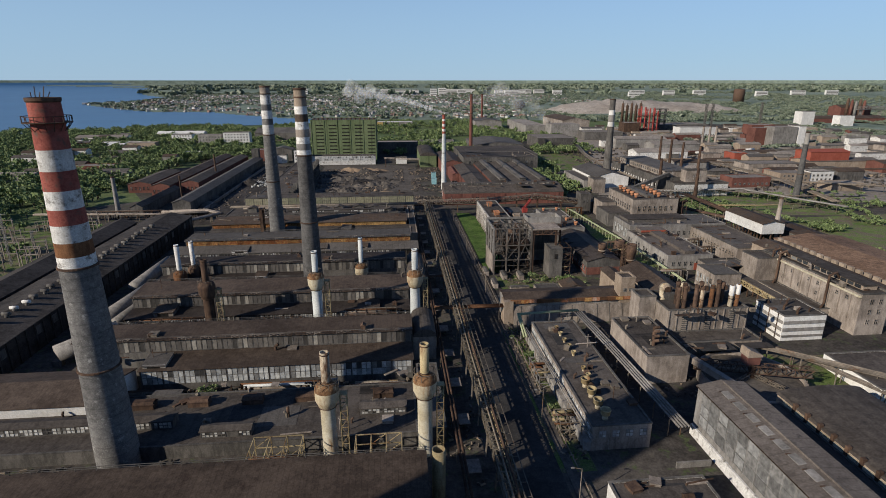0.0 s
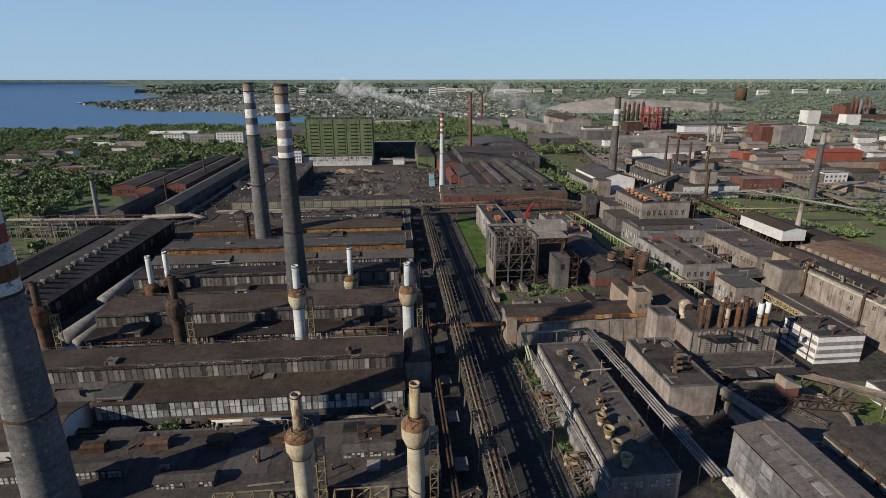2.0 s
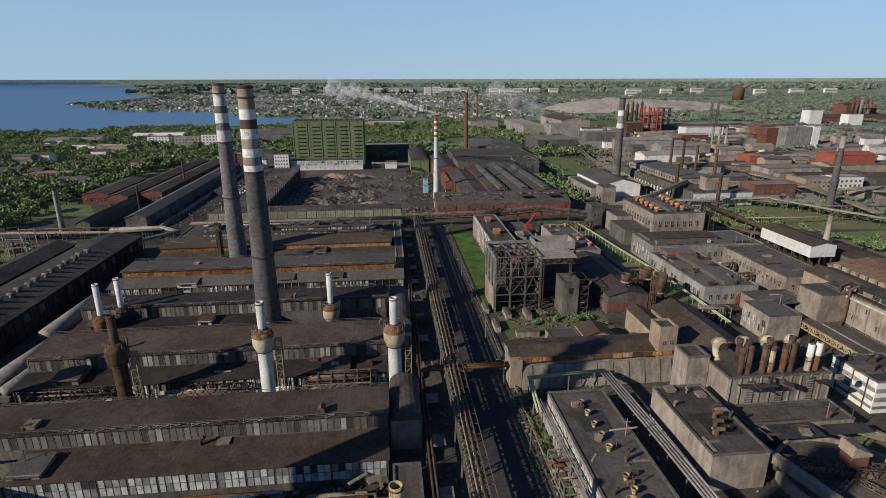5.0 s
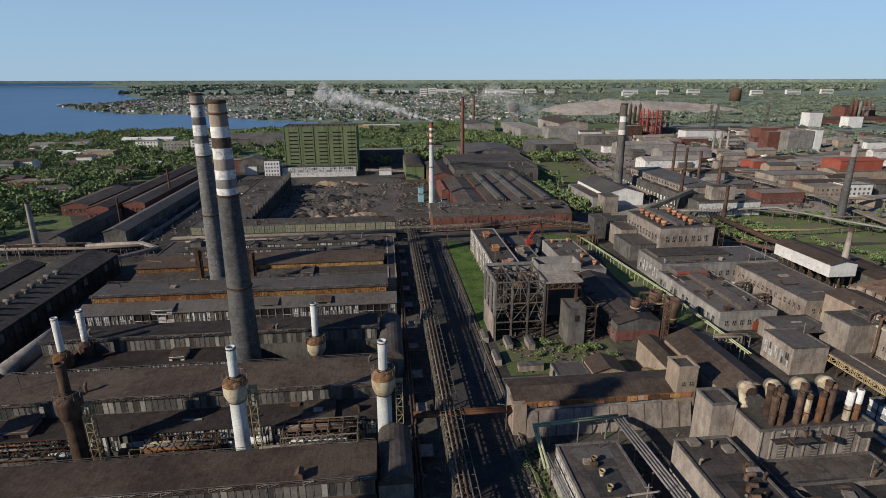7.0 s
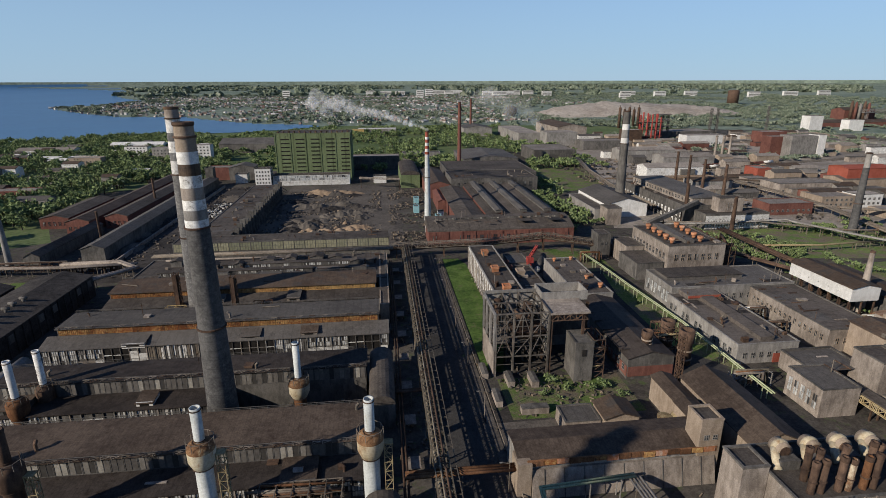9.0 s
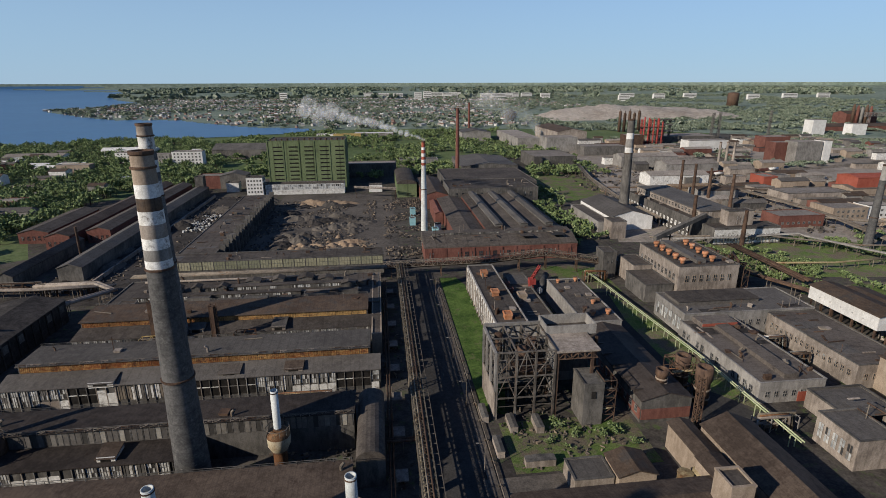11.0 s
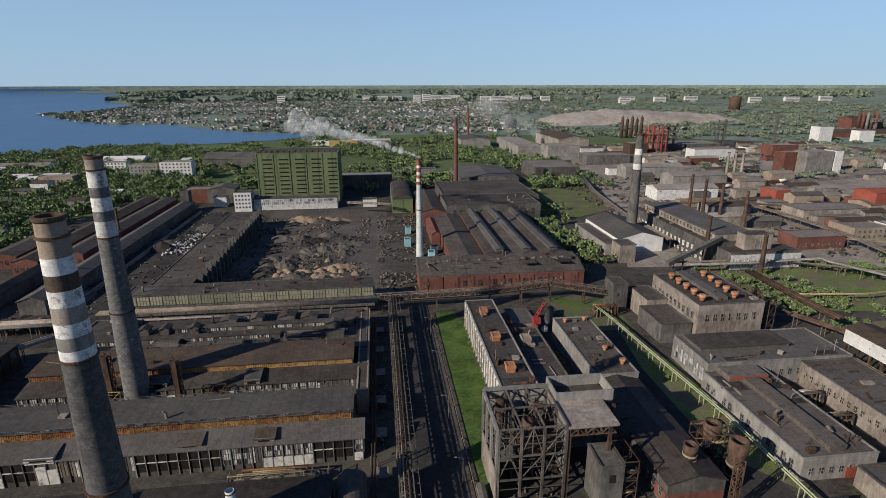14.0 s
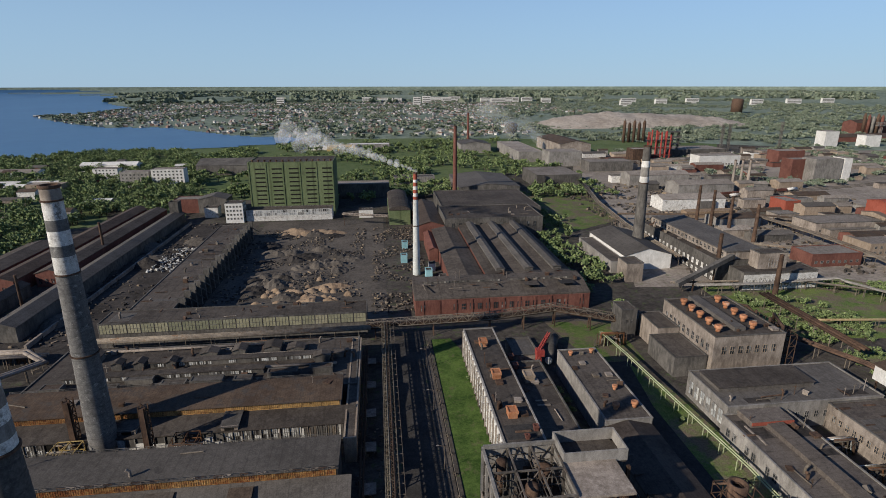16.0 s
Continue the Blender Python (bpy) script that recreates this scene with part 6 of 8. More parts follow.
for i in range(6):
    part("pipe", Shape().path([(45 + i * 2.6, 238.6, 22 - (i % 3) * 3), (46 + i * 2.6, 241 + i, 12 - i), (45 + i * 2.2, 246, 7)], 0.2, 6), "towersteel", t)
t = thing("bunker_house", "tall concrete bunker house with a pale flat roof on steel legs", "building", (69, 247, 0))
for x, y in ((61.8, 238.4), (72.5, 238.4), (61.8, 247), (77, 247), (61.8, 257), (77, 257)):
    part("column", Shape().beam((x, y, 0), (x, y, 21), 0.8), "darkrust", t)
part("roof", Shape().box(61.2, 74.5, 237.6, 249, 21, 21.6), "plaster", t)
part("upper_roof", Shape().box(61.6, 77.4, 249, 257.6, 20.6, 21.0), "felt", t)
part("parapet", walls(Shape(), 61.4, 77.6, 249, 257.8, 21, 24.2, 0.4), "concrete", t)
part("girder", Shape().lattice((61.8, 238.2, 18.8), (74, 238.2, 18.8), 0.5, 2, 2, 0.22), "darkrust", t)
part("wall", Shape().box(61.4, 61.8, 238.4, 257, 5, 20.8).box(64, 77, 257.2, 257.6, 0, 20.8), "concrete", t)
part("bunker", Shape().box(64, 76, 249.5, 256.8, 8, 20), "darkcon", t)
b = building("grey concrete pump tower with dark openings", 68.0, 74.0, 231.8, 241, 13.5, "darkcon", "darkcon", name="pump_tower", parapet=0.3)
# dark sheet on the wall paints the unlit inside
part("opening", Shape().box(70.2, 71.6, 231.6, 231.85, 9, 11.2), "dark", b)
scaffold("rusty platforms beside the pump tower", 74.2, 78, 232.5, 241, 14, "darkrust", 5)
for x, y, w, l, a in ((47.5, 234, 2.2, 6.5, 1), (55, 233, 2.2, 6.5, 1), (40.2, 240, 2, 7, 1), (41.4, 224, 2, 7, 1), (51, 217, 8, 2.4, 1)):
    t = thing("steel_container", "weathered steel container lying on the grass", "container", (x, y, 0.05), "containers")
    s = Shape().box(x - w / 2, x + w / 2, y - l / 2, y + l / 2, 0.05, 2.1)
    part("body", s, "plaster", t)
    part("lid", Shape().prism_y(y - l / 2 - 0.1, y + l / 2 + 0.1, [(x - w / 2 - 0.1, 2.1), (x, 2.4), (x + w / 2 + 0.1, 2.1)]), "darkcon", t)


bk = building("long sooty hall with a red brick base and brown roof", 85.5, 101, 231, 280, 7.4, "darkcon", "umber", "gable_y", 2.2, name="brick_house")
part("brick_base", Shape().box(85.2, 85.45, 231.2, 262, 1.2, 4.6), "brick", bk)
part("brick_base", Shape().box(85.6, 100.8, 230.7, 230.95, 1.2, 4.6), "brick", bk)
for k in range(6):
    part("roof_rib", Shape().prism_x(85.2, 93.2, [(235.5 + k * 7.5, 7.7), (236.1 + k * 7.5, 7.7), (236.1 + k * 7.5, 8.6), (235.5 + k * 7.5, 8.6)]), "umber", bk)
windows(bk, "-x", 231, 261, 85.15, 2.5, 1.6, 2.2, 3.6, 1)


def kiln(x, y, z, h, r=2.1):
    t = thing("kiln", "squat rusty kiln with pale hoops", "kiln", (x, y, z), "kilns")
    part("shell", Shape().lathe(x, y, [(r, z), (r * 0.95, z + h * 0.6), (r * 1.12, z + h * 0.65), (r * 1.12, z + h), (r * 0.8, z + h), (r * 0.7, z + h * 0.8)], 20), "darkrust", t, smooth=True)
    for k in (0.15, 0.4):
        part("hoop", Shape().lathe(x, y, [(r * 1.0, z + h * k), (r * 1.08, z + h * k + 0.05), (r * 1.08, z + h * k + 0.5), (r * 1.0, z + h * k + 0.55)], 20, cap=False), "tan", t)


kiln(94.6, 237.6, 8.2, 5.6, 1.7)
kiln(109.4, 239, 0, 12.6, 2.3)
kiln(107.6, 248, 0, 12, 2.2)
scaffold("dark steel frame round the kilns", 102.5, 111.5, 243.5, 250.5, 11, "darkrust", 3)
t = thing("cooling_mast", "dark lattice mast beside the brick house", "mast", (100.5, 226, 0))
part("mast", Shape().lattice((100.5, 226, 0), (100.5, 226, 17), 1.6, 1.6, 2.2, 0.25), "darkrust", t)
for x, y in ((103.5, 224.5), (106.5, 226)):
    solid("transformer", Shape().box(x - 1, x + 1, y - 0.8, y + 0.8, 0, 3.0).box(x - 1.15, x - 1, y - 0.6, y + 0.6, 0.3, 2.6), "yellow", "small yellow-painted transformer cabinet", "transformer", "transformers")
building("small pale-walled hut with a sloping rusty roof", 66.5, 76, 203.5, 212, 5.5, "tan", "rustroof", "gable_y", 1.6, name="hut")
building("small grey hut with a flat roof", 56, 66, 205, 213, 4.4, "plaster", "grey", name="hut", parapet=0.2)
for x in (83, 87):
    solid("water_tank", Shape().lathe(x, 203, [(1.8, 0), (1.8, 5.4), (1.95, 5.45), (1.95, 5.7), (0.2, 6.0)], 18), "ochre", "round ochre tank with a pale lid", "tank", "round tanks")

# ---- rust-roofed building, its tower and the lane behind ----
t = building("long concrete building under a rusty-edged roof", 38.4, 86, 186, 198, 8.2, "concrete", "brown", "gable_x", 1.4, name="bridge_building")
part("rusty_fascia", Shape().box(40, 86.4, 185.3, 185.6, 7.9, 9.2), "rust", t, "rusty orange fascia")
part("lower_apron", Shape().prism_x(41.2, 86, [(183.4, 0), (185.9, 0), (185.9, 6.6), (185.3, 6.6)]), "plaster", t)
for i in range(9):
    part("seam", Shape().prism_x(44 + i * 4.8, 44.16 + i * 4.8, [(183.25, 0), (183.5, 0), (185.4, 6.6), (185.15, 6.6)]), "darkcon", t)
for i in range(15):
    part("fascia_sheet", Shape().box(41 + i * 3, 43.8 + i * 3, 185.12, 185.28, 7.7 + (i % 3) * 0.12, 9.0 + (i * 5 % 4) * 0.1), ("rust", "rustband", "orange", "rust")[i % 4], t)
part("end_tower", Shape().box(37.6, 41, 184.6, 190, 0, 8.8), "tan", t)
t = building("tan stair tower with small dark windows", 81.6, 87.0, 185.4, 191.4, 16.2, "tan", "felt", name="stair_tower", parapet=0.5)
windows(t, "-y", 82.0, 86.6, 185.35, 11, 1.2, 1.4, 2.2, 1)
building("tan annexe behind the stair tower", 86, 92, 192.5, 204, 9, "tan", "brown", "gable_y", 1)
b = building("long dark gabled hall", 94.6, 108.6, 184, 216, 9.0, "tan", "brown", "gable_y", 3.2)
building("dark hall wing with a brown roof", 87.6, 93.6, 204.5, 220, 7.5, "tan", "brown", "gable_y", 1.2)

# ---- flat building beside the road ----
fb = building("low flat-roofed brick building with pale windows beside the road", 44.4, 59.2, 112, 171, 6.8, "plaster", "felt", parapet=0.25)
windows(fb, "-x", 113, 170, 44.35, 3.4, 2.4, 2.4, 3.0, 1, 3.3, "glazed", "chalk", 0.05)
windows(fb, "-y", 45, 59, 111.95, 3.6, 1.9, 2.0, 3.4, 1, 3.3, "glazed", "concrete")
part("plinth", Shape().box(42.6, 44.3, 112, 171, 0, 2.6), "concrete", fb)
scaffold("tangled pale pipes beside the flat building", 38.5, 43.6, 118, 124, 4, "steel", 2)
scaffold("tangled pale pipes beside the flat building", 39, 43.4, 140, 152, 4, "concrete", 2)
building("low flat shed at the works lane", 42, 63, 80, 96, 4.6, "white", "felt", parapet=0.25, name="shed")
t = thing("wall", "low broken concrete wall along the works lane", "wall", (66, 104, 0))
part("run", Shape().box(62, 70.5, 104, 104.4, 0, 1.6), "concrete", t)

# ---- boiler house ----
b = building("square concrete block with cowls on its flat roof", 71, 84, 140, 167, 9.0, "plaster", "felt", parapet=0.3)
for i in range(4):
    x, y = 76 + i * 1.6, 147 + i * 3.0
    solid("roof_cowl", Shape().tube((x, y, 8.9), (x, y, 10.6), 0.55, 10).tube((x, y, 10.4), (x + 1.4, y - 0.8, 10.9), 0.5, 10), "darkrust", "dark bent cowl on a flat roof", "ventilator", "bent cowls")
bh = building("concrete boiler house with pilasters", 88.4, 116.4, 162.4, 180, 13.0, "plaster", "felt", parapet=0.4, name="boiler_house")
for i in range(11):
    x = 88.7 + i * 2.74
    part("pilaster", Shape().box(x - 0.16, x + 0.16, 162.1, 162.4, 4, 13.2), "plaster", bh)
for x in (94.2, 102.4, 110.6):
    part("louvre", Shape().box(x - 0.9, x + 0.9, 162.05, 162.35, 5.5, 12.4), "darkcon", bh)
    for k in range(9):
        part("slat", Shape().box(x - 0.85, x + 0.85, 161.9, 162.1, 5.8 + k * 0.72, 6.0 + k * 0.72), "plaster", bh)
building("low forebuilding of the boiler house", 88.6, 116.6, 153.6, 161.9, 5.6, "plaster", "felt", parapet=0.3)
building("grey square tower of the boiler house", 82.2, 88.2, 171, 178, 14.6, "plaster", "felt", name="stair_tower")
flue_rows = [(x, 164.8, m) for x, m in ((92.6, "darkrust"), (94.7, "darkrust"), (98.7, "darkrust"), (100.8, "peel"), (104.2, "rust"), (106.4, "darkrust"), (111.2, "peel"), (113.4, "rust"))] + [(x, 168.4, "darkrust") for x in (94.0, 96.6, 102.4, 108.6, 110.2)]
for i, (x, y, m) in enumerate(flue_rows):
    top = 20.3 + (i % 3) * 0.35
    pale = i in (6, 7)
    t = thing("flue_pipe", "stained flue pipe with a white sleeve on the boiler house" if pale else "short rusty flue pipe on the boiler house", "flue", (x, y, 12.9), "boiler flues")
    part("pipe", Shape().lathe(x, y, [(0.74, 12.9), (0.72, top), (0.5, top), (0.5, top - 1.5)], 12, cap=False), m, t, smooth=True)
    part("sleeve", Shape().lathe(x, y, [(0.8, top - (3.4 if pale else 1.0)), (0.8, top + 0.05), (0.52, top + 0.05)], 12, cap=False), "white" if pale else "darkrust", t, smooth=True)
    part("flange", Shape().lathe(x, y, [(0.74, 15.6), (0.9, 15.65), (0.9, 15.85), (0.74, 15.9)], 12, cap=False), "darkrust", t)
for i in range(4):
    x, y = 91.6 + i * 7.0, 172.6
    t = thing("exhauster", "cream spiral exhaust fan casing on the boiler house", "fan", (x, y, 12.9), "spiral exhausters")
    ring = [(x + 1.7 + 1.05 * math.cos(a), y + 2.5, 16.0 + 1.05 * math.sin(a)) for a in [math.pi * k / 7 for k in range(-2, 10)]]
    part("casing", Shape().path(ring, 1.0, 14), "bulb", t, smooth=True)
    part("outlet", Shape().path([(x + 0.4, y + 2.4, 16), (x - 0.4, y + 0.6, 14.8), (x - 0.6, y - 0.8, 13)], 0.9, 12), "bulb", t, smooth=True)
    part("base", Shape().box(x - 0.5, x + 4, y - 1.2, y + 1.2, 12.9, 15.2), "darkcon", t)
    part("fan_drum", Shape().tube((x + 1.7, y + 0.9, 16.0), (x + 1.7, y + 4.0, 16.0), 1.75, 18), "tan", t, smooth=True)
    part("inlet_ring", Shape().tube((x + 1.7, y + 0.7, 16.0), (x + 1.7, y + 0.95, 16.0), 1.2, 16), "darkrust", t)

# ---- banded office, eastern halls ----
b = building("white two-storey block with grey bands for shaded white", 130.2, 145.8, 162.4, 177.2, 9.2, "white", "felt", parapet=0.3, name="banded_block")
# grey strips paint the shaded parts of the white walls
for z, q in ((1.4, 0.7), (3.6, 1.2), (6.3, 1.1)):
    part("window_band", Shape().box(130.0, 130.25, 162.6, 177.0, z, z + q), "concrete", b)
    part("window_band", Shape().box(130.3, 145.6, 162.15, 162.45, z, z + q), "concrete", b)
for k in range(3):
    part("drain_pipe", Shape().tube((129.9, 165 + k * 4.6, 0), (129.9, 165 + k * 4.6, 9.6), 0.14, 6), "darkrust", b)
for i, (x, y) in enumerate(((134, 168), (138, 172), (136, 164))):
    solid("roof_cowl", Shape().tube((x, y, 9.1), (x, y, 10.8), 0.4, 8).tube((x, y, 10.6), (x + 1.2, y + 0.6, 11.2), 0.4, 8), "darkrust", "dark bent cowl on a flat roof", "ventilator", "bent cowls")
b = building("big grey sheet-clad hall with a white foot wall", 72.6, 84.5, 58, 116.5, 13.4, "concrete", "greyy", "gable_y", 1.2, name="clad_hall")
part("foot_wall", Shape().box(72.0, 72.5, 58, 116.5, 0, 2.8), "chalk", b)
for i in range(11):
    part("roof_hatch", Shape().prism_y(63 + i * 4.6, 66.2 + i * 4.6, [(75.6, 13.5), (75.6, 14.5), (77.3, 14.7), (77.3, 13.8)]), "concrete", b)
    part("hatch_frame", Shape().box(75.4, 77.5, 66.3 + i * 4.6, 66.6 + i * 4.6, 13.7, 14.5), "darkrust", b)
part("ridge_step", Shape().prism_y(59, 115.5, [(78.2, 14.2), (78.2, 15.3), (83.6, 14.9), (83.6, 13.6)]), "greyy", b)
part("eaves_gutter", Shape().box(72.2, 72.5, 58, 116.5, 13.3, 13.6), "darkrust", b)
windows(b, "-x", 58.5, 116, 72.5, 4.4, 3.45, 2.85, 3.6, 3, 2.95, "cladgrey", "cladgrey", bars=1)
windows(b, "-y", 73, 84, 57.9, 4.4, 3.4, 2.85, 3.6, 3, 2.95, "cladgrey", "cladgrey", bars=1)
for i in range(16):
    part("cladding_rib", Shape().box(72.45, 72.62, 60 + i * 3.6, 60.3 + i * 3.6, 4.2, 13.3), "concrete", b)
b = building("wide grey hall with a vaulted roof and cream clerestory", 95.5, 119, 60, 118, 9.0, "tan", "felt", "arch_y", 1.6, name="vaulted_hall")
for i in range(12):
    part("clerestory_pane", Shape().box(95.2, 95.45, 68 + i * 4, 71.4 + i * 4, 6.2, 8.6), "cream", b)
    part("vent_stub", Shape().box(95.0, 96.0, 67.2 + i * 4, 68.0 + i * 4, 7.8, 10.2), "darkrust", b)
building("grey gutter building between the halls", 85, 95, 62, 116, 7.6, "darkcon", "felt", parapet=0.2)
building("low white shed with a flat roof", 131.5, 152, 124, 145, 4.4, "white", "felt", parapet=0.25, name="shed")
lb = building("tall brown concrete works building with small windows", 159, 170, 164, 216, 15.4, "plaster", "felt", parapet=0.5, name="works_building")
windows(lb, "-x", 166, 206, 158.95, 7.5, 1.5, 1.7, 4.6, 2, 4.0, "pane", "plaster", 0.35)
windows(lb, "-y", 160, 169.5, 163.95, 4, 1.5, 2.0, 3.4, 3, 3.8, "pane", "plaster", 0.25)
part("cornice", Shape().box(158.3, 158.9, 164, 212, 14.2, 14.9), "cream", lb, "cream painted cornice")
for y in (178, 204.5, 208.5):
    part("vent_duct", Shape().path([(155.6, y - 1.5, 5.4), (157.9, y, 6.4), (157.9, y, 17.6), (160.5, y, 18.6), (162.5, y + 0.6, 16.2)], 0.42, 8), "darkrust", lb, "dark bent vent duct on the wall")
for i in range(9):
    part("wall_pier", Shape().box(158.6, 159, 168 + i * 4.8, 168.5 + i * 4.8, 5, 14.2), "plaster", lb)
part("monitor", Shape().box(162.5, 168, 168, 208, 15.4, 17.2), "tan", lb)
part("monitor_roof", Shape().box(162.0, 168.5, 167.5, 208.5, 17.2, 17.5), "felt", lb)
for i in range(12):
    part("monitor_pane", Shape().box(162.38, 162.5, 169 + i * 3.2, 171.6 + i * 3.2, 15.7, 16.9), "pane", lb)
b = building("low annexe along the tall works building", 151.5, 158.8, 176, 206, 5.0, "plaster", "felt", parapet=0.25)
building("plain brown end block of the works building", 149.5, 158.8, 206.2, 216.5, 15.0, "plaster", "felt", parapet=0.4)
b = building("low tan bay with a clerestory behind the works building", 170.6, 184, 170, 240, 11.5, "tan", "rustroof", "gable_y", 1.5)
building("broad hall with a rust-brown ribbed roof", 187, 223, 176, 247, 11.0, "plaster", "orangeroof", "gable_y", 2.0)
for i in range(16):
    solid("roof_lamp_box", Shape().box(184.6, 185.8, 176 + i * 4.2, 178.6 + i * 4.2, 0, 13.2), "tan", "tan pier between two hall roofs", "pier", "tan piers")
b = building("small grey workshop with tall windows", 130.4, 142.4, 204.5, 218, 9.0, "plaster", "grey", parapet=0.3)
windows(b, "-x", 205, 217.5, 130.35, 2.0, 1.8, 4.8, 2.4, 1, 5, "glazed", "plaster")
t = thing("yellow_gallery", "long yellow-railed pipe gallery beside the workshop", "gallery", (144, 197, 0))
part("roof", Shape().box(143.2, 147.2, 180, 211, 6.6, 6.9), "felt", t)
part("truss", Shape().lattice((143.4, 180, 4.4), (142.9, 211, 4.4), 0.6, 1.9, 2.4, 0.2), "ochre", t)
for k in range(5):
    part("leg", Shape().beam((144, 182 + k * 6.5, 0), (144, 182 + k * 6.5, 6.6), 0.4).beam((146.6, 182 + k * 6.5, 0), (146.6, 182 + k * 6.5, 6.6), 0.4), "darkrust", t)
building("low workshop with a flat roof and rusty gutter", 140, 158, 221, 233, 6, "plaster", "grey")

l1 = building("long grey hall with tall side windows", 128.5, 184, 283, 306, 9.4, "concrete", "grey", parapet=0.3)
windows(l1, "-x", 284, 305, 128.4, 1.8, 2.6, 5.2, 3.4, 1, 5, "glazed", "concrete")
windows(l1, "-y", 151, 183, 282.95, 3.4, 1.6, 2.6, 3.4, 1, 5, "pane", "concrete")
part("roof_step", Shape().box(131, 166, 292, 303, 9.4, 10.8), "grey", l1)
part("step_shadow_board", Shape().box(130.6, 166.4, 291.6, 303.4, 10.8, 11.0), "felt", l1)
l2 = building("low grey hall with a long roof and a red door", 126.5, 149, 236, 282.5, 7.2, "concrete", "greyy", parapet=0.3)
windows(l2, "-x", 237, 281, 126.4, 2.0, 1.8, 2.8, 3.0, 1, 5, "pane", "concrete", 0.1)
windows(l2, "-y", 128, 146, 235.95, 2.0, 1.6, 2.2, 3.0, 1, 5, "pane", "concrete", 0.2)
part("door", Shape().box(140, 143, 235.7, 235.98, 0, 3.4), "red", l2, "red painted door")
part("roof_ridge", Shape().prism_y(238, 280, [(136, 7.1), (136, 8.6), (141, 8.9), (141, 7.1)]), "greyy", l2)
part("red_edge", Shape().box(131, 145, 274.6, 274.9, 8.0, 9.0), "red", l2)
part("dormer", Shape().box(131, 145, 274.9, 281.8, 7.2, 9.2), "greyy", l2)
l3 = building("long plastered hall with rows of windows", 163.5, 184, 240, 282.5, 8.6, "plaster", "greyy", parapet=0.35)
windows(l3, "-x", 241, 281, 163.4, 3.6, 1.5, 2.4, 2.6, 1, 5, "pane", "tan")
windows(l3, "-y", 165, 182, 239.95, 3.0, 1.6, 2.4, 3.2, 1, 5, "pane", "tan", 0.3)
part("door", Shape().box(171, 174.4, 239.7, 239.98, 0, 5), "rust", l3, "rusty red gate")
sx = building("brown block with a row of windows and ten orange vents", 144, 173, 316, 354, 17.0, "plaster", "felt", parapet=0.4)
windows(sx, "-y", 145, 172, 315.95, 9.5, 2.0, 3.4, 3.4, 1, 5, "pane", "tan")
windows(sx, "-x", 317, 353, 143.95, 9.5, 2.0, 3.4, 3.4, 1, 5, "pane", "plaster")
part("roof_ridge", Shape().box(154.5, 159, 320, 353, 17, 18.6), "grey", sx)
building("sooty annexe before the vented block", 130, 143.4, 318, 338, 8.2, "darkcon", "felt", parapet=0.3)
building("plain brown annexe before the vented block", 134, 143.4, 339, 356, 10.5, "plaster", "felt", parapet=0.3)
scaffold("dark steel gantry beside the vented block", 174, 180, 318, 340, 15, "darkrust", 3)
wl = thing("raised_shed", "white sheet-clad shed raised on steel legs under a brown roof", "building", (196, 277, 0))
part("wall", walls(Shape(), 190.2, 202.5, 261, 294, 9.2, 14.6), "white", wl)
part("floor", Shape().box(190.6, 202.1, 261.4, 293.6, 9.0, 9.3), "darkrust", wl)
part("roof", Shape().prism_y(260.4, 294.6, [(189.6, 14.6), (189.6, 14.9), (196.3, 16.4), (203.1, 14.9), (203.1, 14.6), (196.3, 16.1)]), "rustroof", wl)
part("gable", Shape().prism_y(261, 261.3, [(190.2, 14.6), (196.3, 16.1), (202.5, 14.6)]), "white", wl)
for i in range(7):
    for x in (190.8, 196.3, 201.9):
        part("leg", Shape().beam((x, 262 + i * 5.1, 0), (x, 262 + i * 5.1, 9.2), 0.5), "darkrust", wl)
windows(wl, "-x", 262, 293, 190.15, 11.2, 1.0, 0.8, 5.2, 1, 5, "pane", "white")
scaffold("rusty ochre pipe gantry under the white shed", 185.4, 188.8, 262, 296, 6.5, "ochre", 2)

building("long low brown-roofed bay behind the raised shed", 208.5, 224, 251, 300, 9.0, "darkcon", "rustroof", "gable_y", 1.6)
t = thing("dust_catcher", "cluster of sooty gas-cleaning vessels beside the vented block", "plant", (180, 333, 0))
for x, y, r, h in ((176.6, 322, 1.5, 13), (180.4, 325, 1.7, 11), (177, 330, 1.3, 15), (182, 334, 1.9, 12), (178.2, 340, 1.4, 14), (183.5, 343, 1.6, 10)):
    part("vessel", Shape().lathe(x, y, [(r * 0.5, 1.2), (r, 4.0), (r, h - 2), (r * 0.45, h), (r * 0.4, h + 2.2)], 16), "darkrust", t, smooth=True)
    for k in range(3):
        a = k * 2.1 + x
        part("leg", Shape().beam((x + r * math.cos(a), y + r * math.sin(a), 0), (x + r * math.cos(a), y + r * math.sin(a), 4.2), 0.3), "towersteel", t)
for p in ([(176.6, 322, 14), (176.6, 322, 16.5), (182, 334, 16.5), (182, 334, 12)], [(180.4, 325, 11), (185, 328, 13), (188, 340, 9), (188, 346, 2)], [(178.2, 340, 14), (178.2, 346, 15.5), (168, 356, 12)]):
    part("duct", Shape().path(p, 0.7, 10), "darkrust", t, smooth=True)
tt = building("sooty transfer tower at the end of the conveyor gallery", 124, 131, 352, 362, 13.5, "darkcon", "felt", parapet=0.3, name="transfer_tower")
windows(tt, "-y", 124.5, 130.5, 351.95, 7.5, 1.2, 1.6, 2.2, 1, 3, "pane", "darkcon")
building("small sooty hut below the transfer tower", 132.5, 139, 358, 366, 6.5, "plaster", "felt", name="hut", parapet=0.2)
